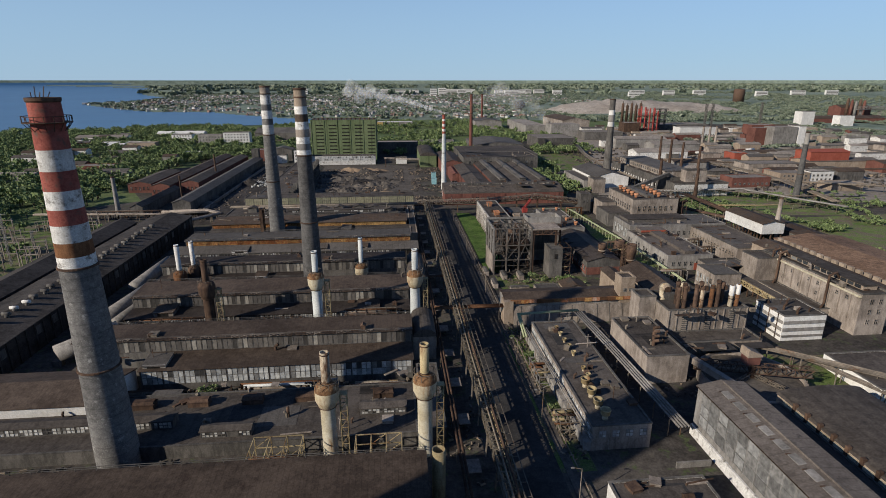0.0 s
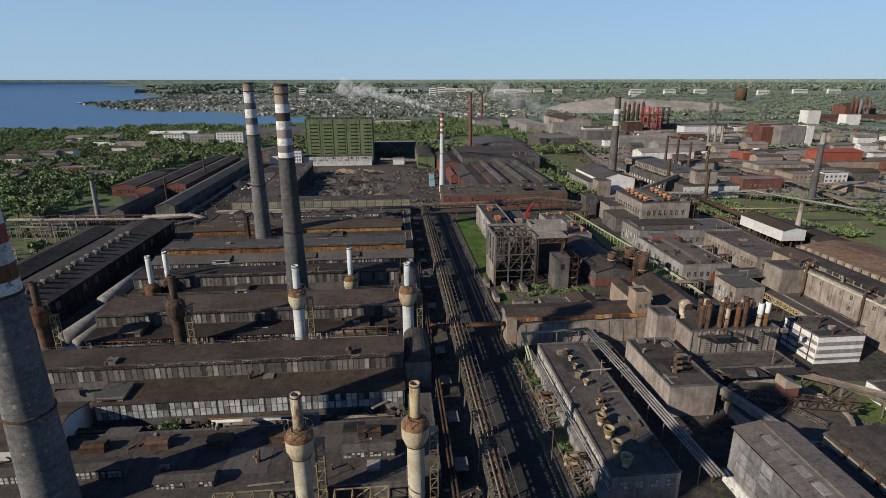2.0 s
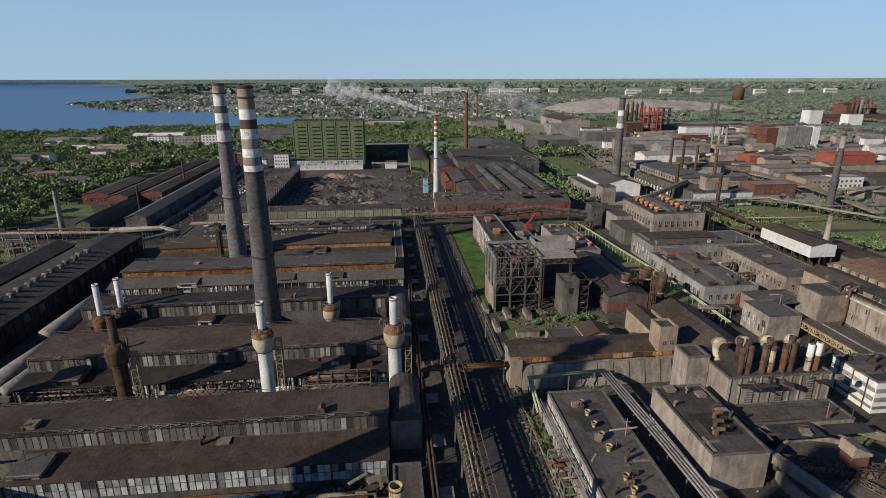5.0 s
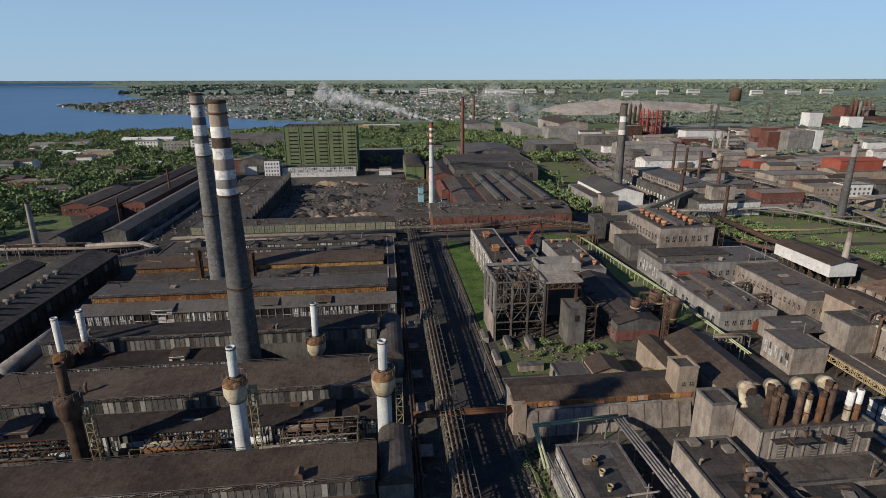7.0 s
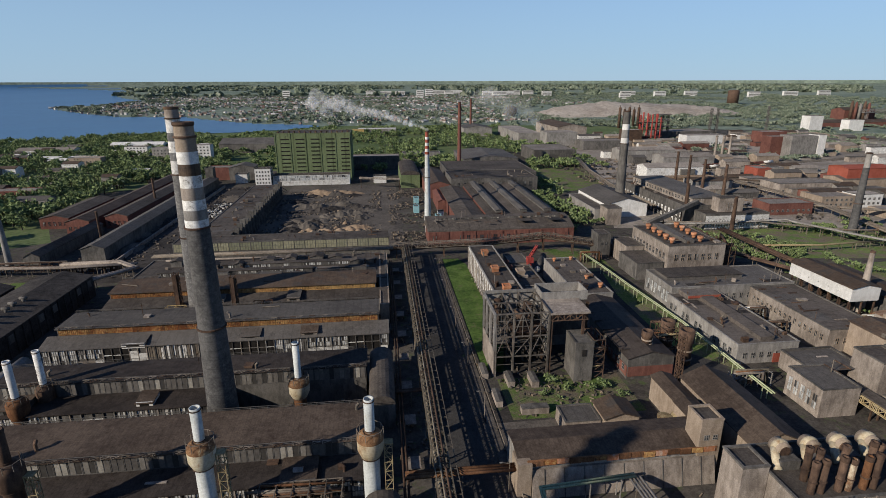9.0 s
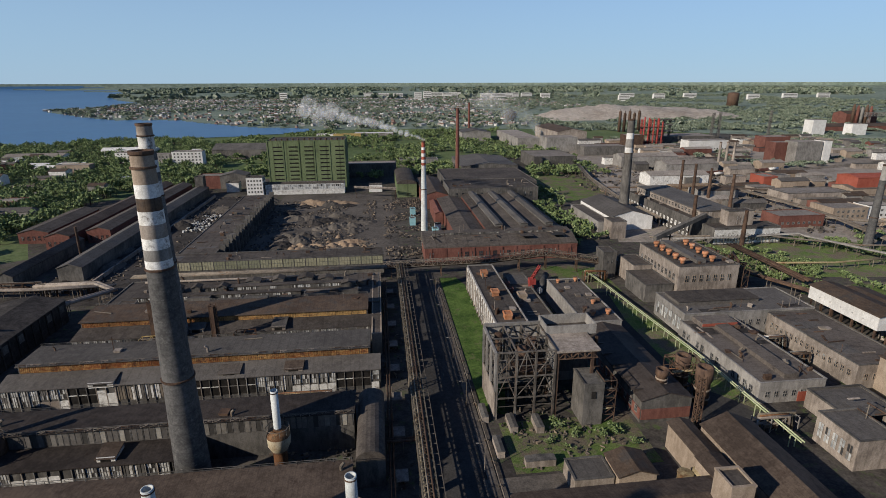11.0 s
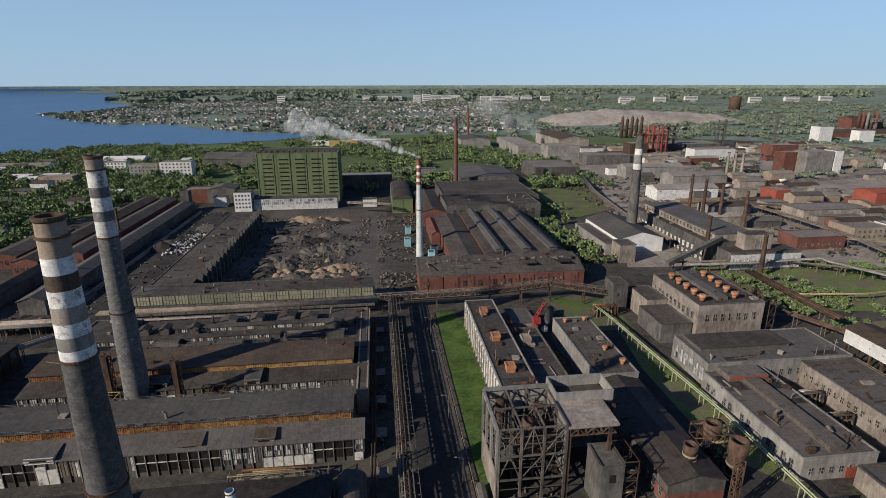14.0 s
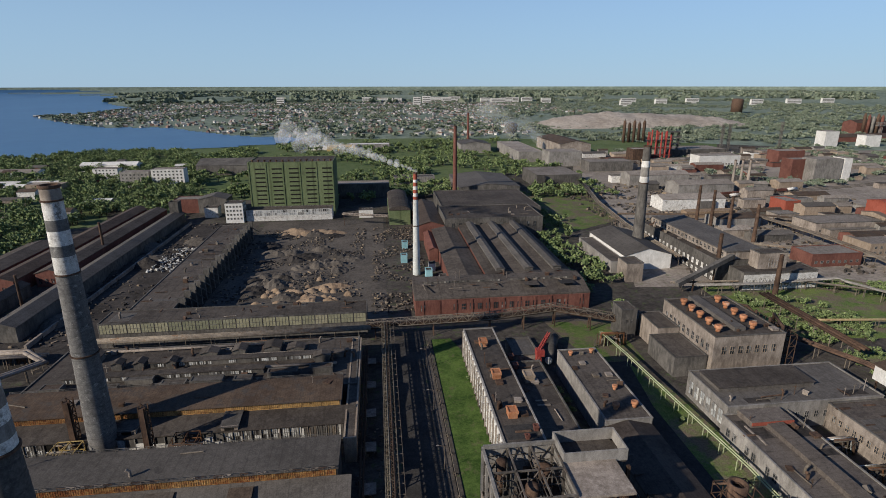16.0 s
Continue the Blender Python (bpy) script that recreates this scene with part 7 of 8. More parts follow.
lane_rack("sooty pipe rack below the transfer tower", 112, 124, 346, 5.0, 2.4, "darkrust")
lane_rack("pipes on a rack between the grey halls", 152, 161, 268, 4.6, 2.6, "towersteel")
lane_rack("pipes on a rack between the grey halls", 152, 161, 256, 4.2, 2.6, "towersteel")
lane_rack("pipes on a rack beside the grey workshop", 116, 129, 222, 4.4, 2.4, "concrete")
lane_rack("pipes on a rack beside the raised shed", 188, 214, 255, 5.0, 2.6, "ochre")

# ---- dark sheds and ducts on the shore side ----
for x0, x1, ya, yb, h in ((-144.5, -121.5, 128, 329, 9.4), (-165, -150, 110, 322, 8.0)):
    sh = building("long dark shed with a row of roof cowls", x0, x1, ya, yb, h, "coal", "coal", "gable_y", 2.4)
    for i in range(int((yb - ya) / 4.5)):
        y = ya + 2 + i * 4.5
        part("pilaster", Shape().box(x1, x1 + 0.35, y - 0.3, y + 0.3, 0, h), "coal", sh)
        if i % 2:
            part("boarded_window", Shape().box(x1 + 0.02, x1 + 0.1, y + 0.8, y + 3.6, h - 4.2, h - 1.2), "darkcon" if i % 3 else "coal", sh)
    if x1 > -130:
        for i in range(24):
            y, x = 176 + i * 5.2, -131 + (i % 2) * 0.8
            t = thing("roof_cowl", "sooty T-shaped cowl on a shed roof", "ventilator", (x, y, h + 2.0), "shed cowls")
            part("neck", Shape().lathe(x, y, [(0.75, h + 1.6), (0.6, h + 3.2)], 10), "darkcon", t, smooth=True)
            part("head", Shape().tube((x - 1.3, y, h + 3.4), (x + 1.3, y, h + 3.4), 0.6, 10), "chalk" if i in (2, 3) else "darkcon", t, smooth=True)
gate_rng = random.Random(35)
for i in range(34):
    x, y = gate_rng.uniform(-236, -172), gate_rng.uniform(262, 362)
    if x > -168 - (y - 262) * 0.15:
        continue
    h, w = gate_rng.uniform(5, 10), gate_rng.uniform(4, 9)
    t = thing("switchyard_portal", "pale concrete portal of two posts and a beam", "portal", (x, y, 0), "switchyard portals")
    for d in (0, w):
        part("post", Shape().beam((x + d, y, 0), (x + d, y, h), 0.4), "plaster", t)
        part("insulator", Shape().lathe(x + d, y - 0.1, [(0.2, h), (0.28, h + 0.3), (0.16, h + 0.5), (0.26, h + 0.8)], 8), "concrete", t)
    part("crossbeam", Shape().beam((x - 0.6, y, h - 0.2), (x + w + 0.6, y, h - 0.2), 0.32), "plaster", t)
lane_rack("pipes on a rack beside the switchyard", -214, -184, 336, 6.0, 2.0, "plaster")
lane_rack("pipes on a rack before the long sheds", -196, -150, 364, 5.0, 2.4, "darkrust")
lane_rack("pipes on a rack before the long sheds", -150, -122, 358, 6.0, 2.6, "darkrust")
for x0, x1, ya, yb, h, w, r in ((-172, -158, 452, 612, 8, "brick", "felt"), (-190, -176, 440, 620, 8, "brick", "brown"), (-152, -140, 380, 600, 7, "darkcon", "grey"), (-176, -168, 372, 440, 6, "darkcon", "felt"), (-214, -196, 455, 520, 7, "brick", "felt")):
    b = building("long low brick shed with a dark gabled roof" if w == "brick" else "long low sooty shed", x0, x1, ya, yb, h, w, r, "gable_y", 2.2, name="long_shed")
    if w == "brick":
        windows(b, "-y", x0 + 0.5, x1 - 0.5, ya - 0.05, 2, 1.6, 3, 3.2, 1, 4, "pane", "brick")
t = thing("retaining_wall", "long pale concrete kerb wall of the railway yard", "wall", (-130, 470, 0))
part("run", Shape().box(-133, -132, 372, 590, 0, 2.2), "plaster", t)
mast_rng = random.Random(21)
for i in range(46):
    x, y = -320 + (i % 8) * 19 + mast_rng.uniform(-3, 3), 195 + (i // 8) * 25 + mast_rng.uniform(-3, 3)
    h = mast_rng.choice((9, 12, 15))
    t = thing("switchyard_mast", "thin pale lattice mast of the switchyard", "mast", (x, y, 0), "switchyard masts")
    part("mast", Shape().lattice((x, y, 0), (x, y, h), 0.8, 0.8, 2.4, 0.14), "concrete", t)
    part("arm", Shape().beam((x - 3.5, y, h - 0.4), (x + 3.5, y, h - 0.4), 0.22), "concrete", t)

# ---- lamp posts, sheds along the road ----
for i in range(9):
    y = 96 + i * 30
    t = thing("street_lamp", "thin grey street lamp beside the works road", "lamp post", (36.0, y, 0.06), "street lamps")
    part("pole", Shape().tube((36, y, 0.06), (36, y, 8.5), 0.12, 6, 0.08), "steel", t)
    part("arm", Shape().tube((36, y, 8.4), (34.2, y, 8.9), 0.07, 6), "steel", t)
    part("head", Shape().box(33.6, 34.3, y - 0.15, y + 0.15, 8.8, 8.98), "concrete", t)
for i in range(14):
    y = 104 + i * 18
    t = thing("truss_bay", "small rusty platform bridging to the trestle", "platform", (14.5, y, 0), "platforms")
    part("deck", Shape().box(12.8, 16.2, y, y + 4.5, 2.4, 2.6), "plaster", t)
    part("leg", Shape().beam((13, y + 0.3, 0), (13, y + 0.3, 2.4), 0.2).beam((16, y + 4.2, 0), (16, y + 4.2, 2.4), 0.2), "steel", t)
t = thing("settling_basin", "round brown settling basin with a lattice bridge and red cab", "basin", (102, 137, 0))
CXB, CYB = 102.0, 137.0
part("rim", Shape().lathe(CXB, CYB, [(14.6, 0), (14.6, 3.2), (13.9, 3.2), (13.9, 2.2)], 56, cap=False), "plaster", t)
part("sludge", Shape().lathe(CXB, CYB, [(0.3, 2.7), (6, 2.45), (14.0, 2.2)][::-1], 56), "dust", t, "dry brown sludge")
part("bridge", Shape().lattice((86.4, 141.2, 4.2), (117.6, 132.8, 4.2), 2.4, 2.4, 2.4, 0.22), "darkrust", t)
part("walkway", Shape().tube((86.4, 141.2, 4.3), (117.6, 132.8, 4.3), 0.8, 4), "steel", t)
part("cab", Shape().box(99.6, 103.6, 136.2, 139.4, 6.8, 9.4), "brick", t, "rusty red cab")
part("cab_roof", Shape().prism_y(135.9, 139.7, [(99.3, 9.4), (99.3, 11.6), (99.8, 11.8), (103.9, 10.0), (103.9, 9.4)]), "tan", t)
for k in range(4):
    a = k * 1.57 + 0.5
    part("rake_arm", Shape().lattice((CXB, CYB, 3.0), (CXB + 9.5 * math.cos(a), CYB + 9.5 * math.sin(a), 2.8), 0.9, 0.9, 1.6, 0.16), "steel", t)
part("drive_column", Shape().lathe(CXB, CYB, [(1.4, 2.4), (1.1, 4.2), (0.8, 6.8)], 14), "darkrust", t)
for k in range(40):
    a = 2 * math.pi * k / 40
    if 0.4 < a < 2.6:
        continue
    part("rail_post", Shape().beam((CXB + 14.2 * math.cos(a), CYB + 14.2 * math.sin(a), 3.2), (CXB + 14.2 * math.cos(a), CYB + 14.2 * math.sin(a), 4.3), 0.1), "steel", t)
solid("belt_duct", Shape().tube((84, 146, 7.2), (98, 114, 3.2), 1.3, 4), "plaster", "square plastered conveyor duct sloping down", "duct")
part("blue_sheet", Shape().box(-9, -4.6, 260.05, 260.28, 2.8, 6.2), "blue", hC, "bright blue sheet over a broken panel")


def in_bay(x, y):
    return inside(x, y, BAY)


# ---- eastern works ----
b = building("long sooty works building with white windows", 208, 243, 412, 505, 13.0, "darkcon", "felt", parapet=0.4, name="works_building")
windows(b, "-x", 414, 504, 207.9, 4.5, 2.6, 3.6, 5.0, 1, 5, "chalk", "darkcon")
windows(b, "-x", 414, 504, 207.9, 0.6, 2.6, 2.6, 5.0, 1, 5, "chalk", "darkcon")
part("upper_storey", walls(Shape(), 214, 238, 415, 502, 13.0, 17.4), "plaster", b)
part("upper_roof", Shape().box(213.6, 238.4, 414.6, 502.4, 17.4, 18.0), "grey", b)
windows(b, "-x", 416, 501, 213.9, 14.2, 2.2, 2.4, 4.2, 1, 5, "pane", "plaster")
b = building("brown works front with peeling white wall", 214, 258, 398, 411, 10.6, "darkcon", "felt", parapet=0.4, name="factory_building")
part("white_wall", Shape().box(214.3, 257.7, 397.6, 397.95, 1.0, 9.6), "chalk", b)
windows(b, "-y", 215, 257, 397.55, 2.2, 0.9, 4.6, 1.9, 1, 5, "pane", "chalk")
b = building("brown tower block of the works front", 226, 243, 404, 412, 19.5, "plaster", "felt", name="works_tower")
windows(b, "-y", 231, 238.5, 403.9, 11.5, 0.7, 5.2, 1.7, 1, 5, "chalk", "plaster")
building("wide shed with a pale gabled front", 166, 196, 440, 496, 9.0, "white", "grey", "gable_y", 4.2, name="gabled_shed")
building("lean shed with a dark roof beside the gabled one", 156, 165.5, 436, 490, 7.0, "concrete", "felt", parapet=0.2)
building("grey house with dark windows beside the pipes", 158, 168, 420, 432, 11, "plaster", "felt")
t = thing("inclined_conveyor", "sooty inclined conveyor bridge", "conveyor", (200, 405, 0))
part("gallery", Shape().tube((176, 398, 6), (216, 412, 16), 1.8, 4), "darkcon", t)
part("leg", Shape().beam((188, 402, 0), (188, 402, 8), 0.6).beam((203, 407.5, 0), (203, 407.5, 12), 0.6), "darkrust", t)


def far_building(label, x, y, w, d, h, wall, roof="paleroof", shape="flat", rise=2.0, rows=0, name="far_building"):
    b = building(label, x - w / 2, x + w / 2, y - d / 2, y + d / 2, h, wall, roof, shape, rise, parapet=0.4, name=name)
    if rows:
        windows(b, "-y", x - w / 2 + 0.5, x + w / 2 - 0.5, y - d / 2 - 0.05, 2.2, 1.8, 1.8, 4.0, rows, 3.6)
    return b


far_building("bright red sheet-clad works hall", 436, 522, 42, 22, 18, "red", "red", "gable_x", 2)
far_building("long low red-brown works hall", 530, 500, 110, 22, 9, "brick", "rustroof", "gable_x", 2)
far_building("white clad works tower block", 812, 1030, 26, 22, 29, "white")
far_building("small white tower on the works skyline", 905, 1040, 30, 20, 20, "white")
far_building("pale grey concrete tower block", 533, 718, 34, 22, 26, "concrete", rows=0)
far_building("white annexe of the pale tower block", 557, 716, 10, 18, 27, "white")
far_building("orange-red steel frame building", 512, 732, 24, 18, 24, "brick")
far_building("red steel building with a flat roof", 600, 860, 40, 24, 18, "brick")
far_building("white stepped works building", 470, 826, 58, 22, 18, "white", rows=2)
far_building("long works hall with pale roof", 350, 664, 60, 26, 11, "concrete", "paleroof", "gable_x", 3)
far_building("pale-roofed long hall with grey walls", 330, 720, 70, 24, 12, "concrete", "paleroof", "gable_x", 3)
far_building("cream works hall with dark roof", 300, 600, 60, 22, 10, "chalk", "paleroof", "gable_x", 3)
far_building("low yellow ochre stone store", 300, 566, 46, 9, 5, "sand", "sand")
far_building("small red-brick workshop shed", 300, 440, 34, 18, 8, "brick", "paleroof", rows=1)
far_building("pink plastered two-storey workshop", 349, 455, 28, 22, 9, "tan", "paleroof", rows=2)
far_building("white two-storey works office block", 375, 452, 22, 14, 10, "white", rows=2)
far_building("tall orange brick workshop shed", 381, 580, 14, 20, 10, "red", "paleroof")
far_building("long works hall with dark roof", 370, 510, 56, 24, 9, "plaster", "paleroof", rows=1)
far_building("long hall with a pale roof", 450, 520, 80, 22, 9, "tan", "greyy", "gable_x", 2)
far_building("sooty brown steel mill building", 215, 740, 50, 60, 14, "darkcon", "paleroof")
far_building("long white-grey mill building in thin smoke", 240, 985, 36, 150, 15, "concrete", "paleroof", name="smoky_mill")
far_building("brown mill hall in thin smoke", 330, 1040, 50, 130, 18, "plaster", "rustroof", "gable_y", 5, name="smoky_mill")
far_building("grey concrete bunker in thin smoke", 275, 880, 46, 34, 20, "concrete", "paleroof")
far_building("tall sooty blast furnace building", 384, 872, 26, 22, 22, "darkrust", "paleroof")
far_building("sooty hall before the furnaces", 320, 830, 60, 30, 12, "darkcon", "paleroof")
far_building("wide sooty rolling mill hall", 500, 940, 90, 50, 14, "darkcon", "paleroof")
far_building("long low pale warehouse building", 5, 1110, 70, 24, 9, "concrete", "white")
far_building("bright yellow clad warehouse building", -42, 1090, 48, 14, 9, "yellow", "yellow")
far_building("small white gabled warehouse building", -80, 1110, 34, 18, 8, "white", "white")
far_building("low pale warehouse among the trees", 60, 760, 46, 16, 8, "concrete", "grey")
far_building("white house among the trees", 15, 700, 16, 10, 8, "white")
far_building("dark sheds behind the green mill", 0, 690, 60, 20, 14, "darkcon", "paleroof")
far_building("grey mill behind the brick chimney", 128, 700, 60, 80, 12, "darkcon", "grey", "gable_y", 3)
far_building("grey hall below the distant brick chimney", 180, 1060, 50, 60, 14, "concrete", "grey", "gable_y", 4)
far_building("five-storey white office slab", -210, 772, 34, 13, 20, "white", rows=5, name="office_slab")
far_building("grey four-storey office slab", -246, 775, 30, 13, 17, "concrete", rows=4, name="office_slab")
far_building("long white four-storey office", -305, 838, 28, 13, 12, "white", rows=3, name="office_slab")
far_building("long white workshop near the shore", -330, 905, 70, 18, 8, "white", "white", "gable_x", 3)
far_building("long pale workshop near the shore", -420, 850, 70, 22, 8, "white", "paleroof", "gable_x", 3)
far_building("pale workshop among green trees", -360, 770, 46, 18, 7, "concrete", "white", "gable_x", 2)
far_building("dark arched hall near the shore", -150, 870, 110, 50, 12, "darkcon", "darkcon", "gable_x", 6)
far_building("brown block among the trees", -320, 740, 34, 14, 11, "tan", rows=2)
far_building("dark brick building among the trees", -290, 560, 40, 16, 8, "brick", "paleroof", rows=1)
far_building("grey shed among the trees", -350, 520, 60, 16, 6, "concrete", "paleroof", "gable_x", 2)
far_building("dark block beside the yard", -146, 640, 26, 16, 12, "brick", "paleroof")
far_building("grey wedge building beside the yard", -126, 640, 24, 20, 12, "darkcon", "grey", "gable_y", 3)

t = thing("red_gantry", "tall bright red steel gantry tower", "tower", (428, 896, 0))
for x, top in ((411, 46), (418, 45), (426, 43), (433, 44), (440, 39)):
    part("column", Shape().tube((x, 890, 0), (x, 890, top), 1.1, 8), "redsteel", t)
for x in (414, 428, 441):
    part("rear_column", Shape().lattice((x, 904, 0), (x, 904, 42), 2.2, 2.2, 4, 0.4), "redsteel", t)
for z in (9, 19, 30):
    part("platform", Shape().box(409, 443, 889, 905, z, z + 0.6), "darkrust", t)
    part("railing", Shape().beam((409, 889, z + 1.8), (443, 889, z + 1.8), 0.25), "redsteel", t)
t = thing("headframe", "dark lattice steel frame behind the red gantry", "tower", (456, 915, 0))
for x in (446, 456, 466):
    part("column", Shape().lattice((x, 915, 0), (x, 915, 41), 2.4, 2.4, 4, 0.45), "darkcon", t)
for z in (22, 32, 40):
    part("platform", Shape().box(444, 468, 910, 920, z, z + 1.2), "darkcon", t)
for i in range(5):
    x, y, z, k = far_at(494 + i * 10, 1159)
    t = thing("hot_stove", "domed dark furnace stove far behind the works", "furnace", (x, y, z), "furnace stoves")
    top = z + (42 - (i % 2) * 4) * k
    part("shell", Shape().lathe(x, y, [(2.8 * k, z), (2.8 * k, top - 4 * k), (2 * k, top - 1.5 * k), (0.5, top)], 14), "darkrust", t, smooth=True)
    part("cap", Shape().tube((x, y, top - 0.5), (x, y, top + 3 * k), 0.7 * k, 8), "darkcon", t)
for i in range(5):
    x = 1092 + i * 11
    t = thing("hot_stove", "reddish furnace stove on the skyline", "furnace", (x, 1250, 0), "furnace stoves")
    top = 47 - (i * 7 % 5) * 1.6
    part("shell", Shape().lathe(x, 1250, [(3.4, 0), (3.4, top - 6), (1.2, top)], 14), ("darkrust", "brick", "concrete")[i % 3], t, smooth=True)
t = thing("gallery_bridge", "pale lattice conveyor bridge on the skyline", "conveyor", (1120, 1190, 0))
part("truss", Shape().lattice((1065, 1190, 24), (1190, 1190, 24), 5, 7, 7, 0.7), "concrete", t)
part("floor", Shape().box(1065, 1190, 1188, 1192, 23, 24), "concrete", t)
for x in (1078, 1126, 1174):
    part("pier", Shape().lattice((x, 1190, 0), (x, 1190, 23), 4, 4, 6, 0.6), "concrete", t)
far_building("red-brown furnace house on the skyline", 1135, 1290, 80, 40, 24, "brick", "rustroof", "gable_x", 6)
far_building("brown mill halls on the skyline", 980, 1130, 170, 40, 9, "brick", "rustroof", "gable_x", 5)
x, y, z, k = far_at(1414, 2167)
t = thing("gasholder", "dark round gasholder on the skyline", "gasholder", (x, y, z))
part("shell", Shape().lathe(x, y, [(21 * k, z), (21 * k, z + 50 * k), (18 * k, z + 54 * k), (1, z + 56 * k)], 28), "darkrust", t, smooth=True)
for i in range(3):
    x, y = 405 + i * 9, 690
    chimney("short pale chimney on a far hall", x, y, 30, 1.6, 1.3, [(29.5, "plaster")], (), False, n=10, brim=0.1)
for x, y in ((560, 950), (575, 955), (700, 1000)):
    t = thing("pylon", "far lattice steel pylon", "mast", (x, y, 0), "pylons")
    part("mast", Shape().lattice((x, y, 0), (x, y, 48), 3, 3, 5, 0.5), "darkcon", t)

# rows of low sheds between the named buildings of the eastern works
shed_rng = random.Random(17)
taken = []
for i in range(900):
    if len(taken) >= 170:
        break
    x, y = shed_rng.uniform(235, 760), shed_rng.uniform(330, 980)
    if x > 240 + (y - 300) * 1.15 or (x < 300 and y > 520) or (x < 330 and y < 480):
        continue
    w, d = shed_rng.uniform(12, 40), shed_rng.uniform(7, 18)
    if any(abs(x - a) < (w + c) / 2 + 3 and abs(y - b) < (d + e) / 2 + 3 for a, b, c, e in taken) or (470 < x < 560 and 590 < y < 720) or abs(x - 326) < w / 2 + 6 or abs(y - (560 + 0.22 * x)) < d / 2 + 5:
        continue
    taken.append((x, y, w, d))
    wall = shed_rng.choice(("plaster", "concrete", "tan", "darkcon", "chalk", "plaster", "brick", "concrete", "tan", "plaster"))
    words = {"plaster": "dusty plastered", "concrete": "grey concrete", "brick": "red brick", "tan": "tan plastered", "darkcon": "sooty", "chalk": "whitewashed"}[wall]
    gab = shed_rng.random() < 0.5
    far_building(f"low {words} works shed with a {'gabled' if gab else 'flat'} roof", x, y, w, d, shed_rng.uniform(4, 8.5), wall,
                 shed_rng.choice(("paleroof", "paleroof", "rustroof", "paleroof", "grey")), "gable_x" if gab else "flat", 2.2, name="works_shed")

# small houses and sheds among the shore trees
hut_rng = random.Random(63)
for i in range(44):
    x, y = hut_rng.uniform(-470, -225), hut_rng.uniform(500, 960)
    if x < -0.62 * y - 20 or in_bay(x, y):
        continue
    wall = hut_rng.choice(("white", "chalk", "concrete", "brick", "plaster"))
    words = {"white": "white", "chalk": "whitewashed", "concrete": "grey concrete", "brick": "red brick", "plaster": "dusty plastered"}[wall]
    far_building(f"small {words} house among the shore trees", x, y, hut_rng.uniform(10, 30), hut_rng.uniform(8, 14), hut_rng.uniform(4, 9), wall, hut_rng.choice(("grey", "felt", "chalk", "rustroof")), "gable_x", 2, name="shore_house")

# slag bank and shore plain
s = Shape()
n = 60
vs, fs = [], []
for j in range(13):
    for i in range(n + 1):
        u, v = i / n, j / 12
        X, Y = 440 + u * 640, 1480 + v * 300 + u * 40
        x, y, z, k = far_at(X, Y)
        prof = math.sin(math.pi * min(1, v * 1.15)) ** 0.7 if v < 0.87 else 0
        hgt = (13 * math.exp(-((u - 0.3) / 0.16) ** 2) + 12 * math.exp(-((u - 0.6) / 0.3) ** 2) + 14) * min(1, u * 9, (1 - u) * 6) * prof
        vs.append((x, y, z - 1 + max(0, hgt * (1 + 0.3 * wiggle(X, Y, 0.012, 9) + 0.22 * wiggle(X, Y, 0.05, 4)))))
for j in range(12):
    for i in range(n):
        a = j * (n + 1) + i
        fs.append((a, a + 1, a + n + 2, a + n + 1))
solid("slag_bank", s.add(vs, fs), "slag", "long pale slag bank beyond the works", "slag heap", kind="stuff", smooth=True)


# ---- town, far blocks, trees ----
town = random.Random(31)
s, r = Shape(), Shape()
count = 0
while count < 2800:
    X, Y = town.uniform(-1250, 900), town.uniform(1340, 3600)
    if in_bay(X, Y) or (X > 380 and Y < 2300) or X < -0.62 * Y - 60:
        continue
    if wiggle(X, Y, 0.0022, 5) < -0.15 and town.random() < 0.7:
        continue
    if Y < 1700 and X < -200 and wiggle(X, Y, 0.004, 2) < 0.15:
        continue
    count += 1
    x, y, z, k = far_at(X, Y)
    w, d, h, a = town.uniform(6, 11), town.uniform(5, 8), town.uniform(2.6, 4.6), town.uniform(0, 3.14)
    ca, sa = math.cos(a), math.sin(a)
    P = lambda u, v, q: (x + (ca * u - sa * v) * k, y + (sa * u + ca * v) * k, z + q * k)
    s.add([P(u * w / 2, v * d / 2, q) for q in (-3, h) for u, v in ((-1, -1), (1, -1), (1, 1), (-1, 1))], [(0, 1, 5, 4), (1, 2, 6, 5), (2, 3, 7, 6), (3, 0, 4, 7)])
    r.add([P(-w / 2 - 0.4, -d / 2 - 0.4, h), P(w / 2 + 0.4, -d / 2 - 0.4, h), P(w / 2 + 0.4, d / 2 + 0.4, h), P(-w / 2 - 0.4, d / 2 + 0.4, h), P(-w / 2, 0, h + 2.6), P(w / 2, 0, h + 2.6)],
          [(0, 1, 5, 4), (2, 3, 4, 5), (1, 2, 5), (3, 0, 4)])
solid("town_house_walls", s, "houses", "hundreds of small pale houses of a far town", "houses", kind="stuff")
solid("town_house_roofs", r, "houseroof", "small grey and brown roofs of a far town", "roofs", kind="stuff")
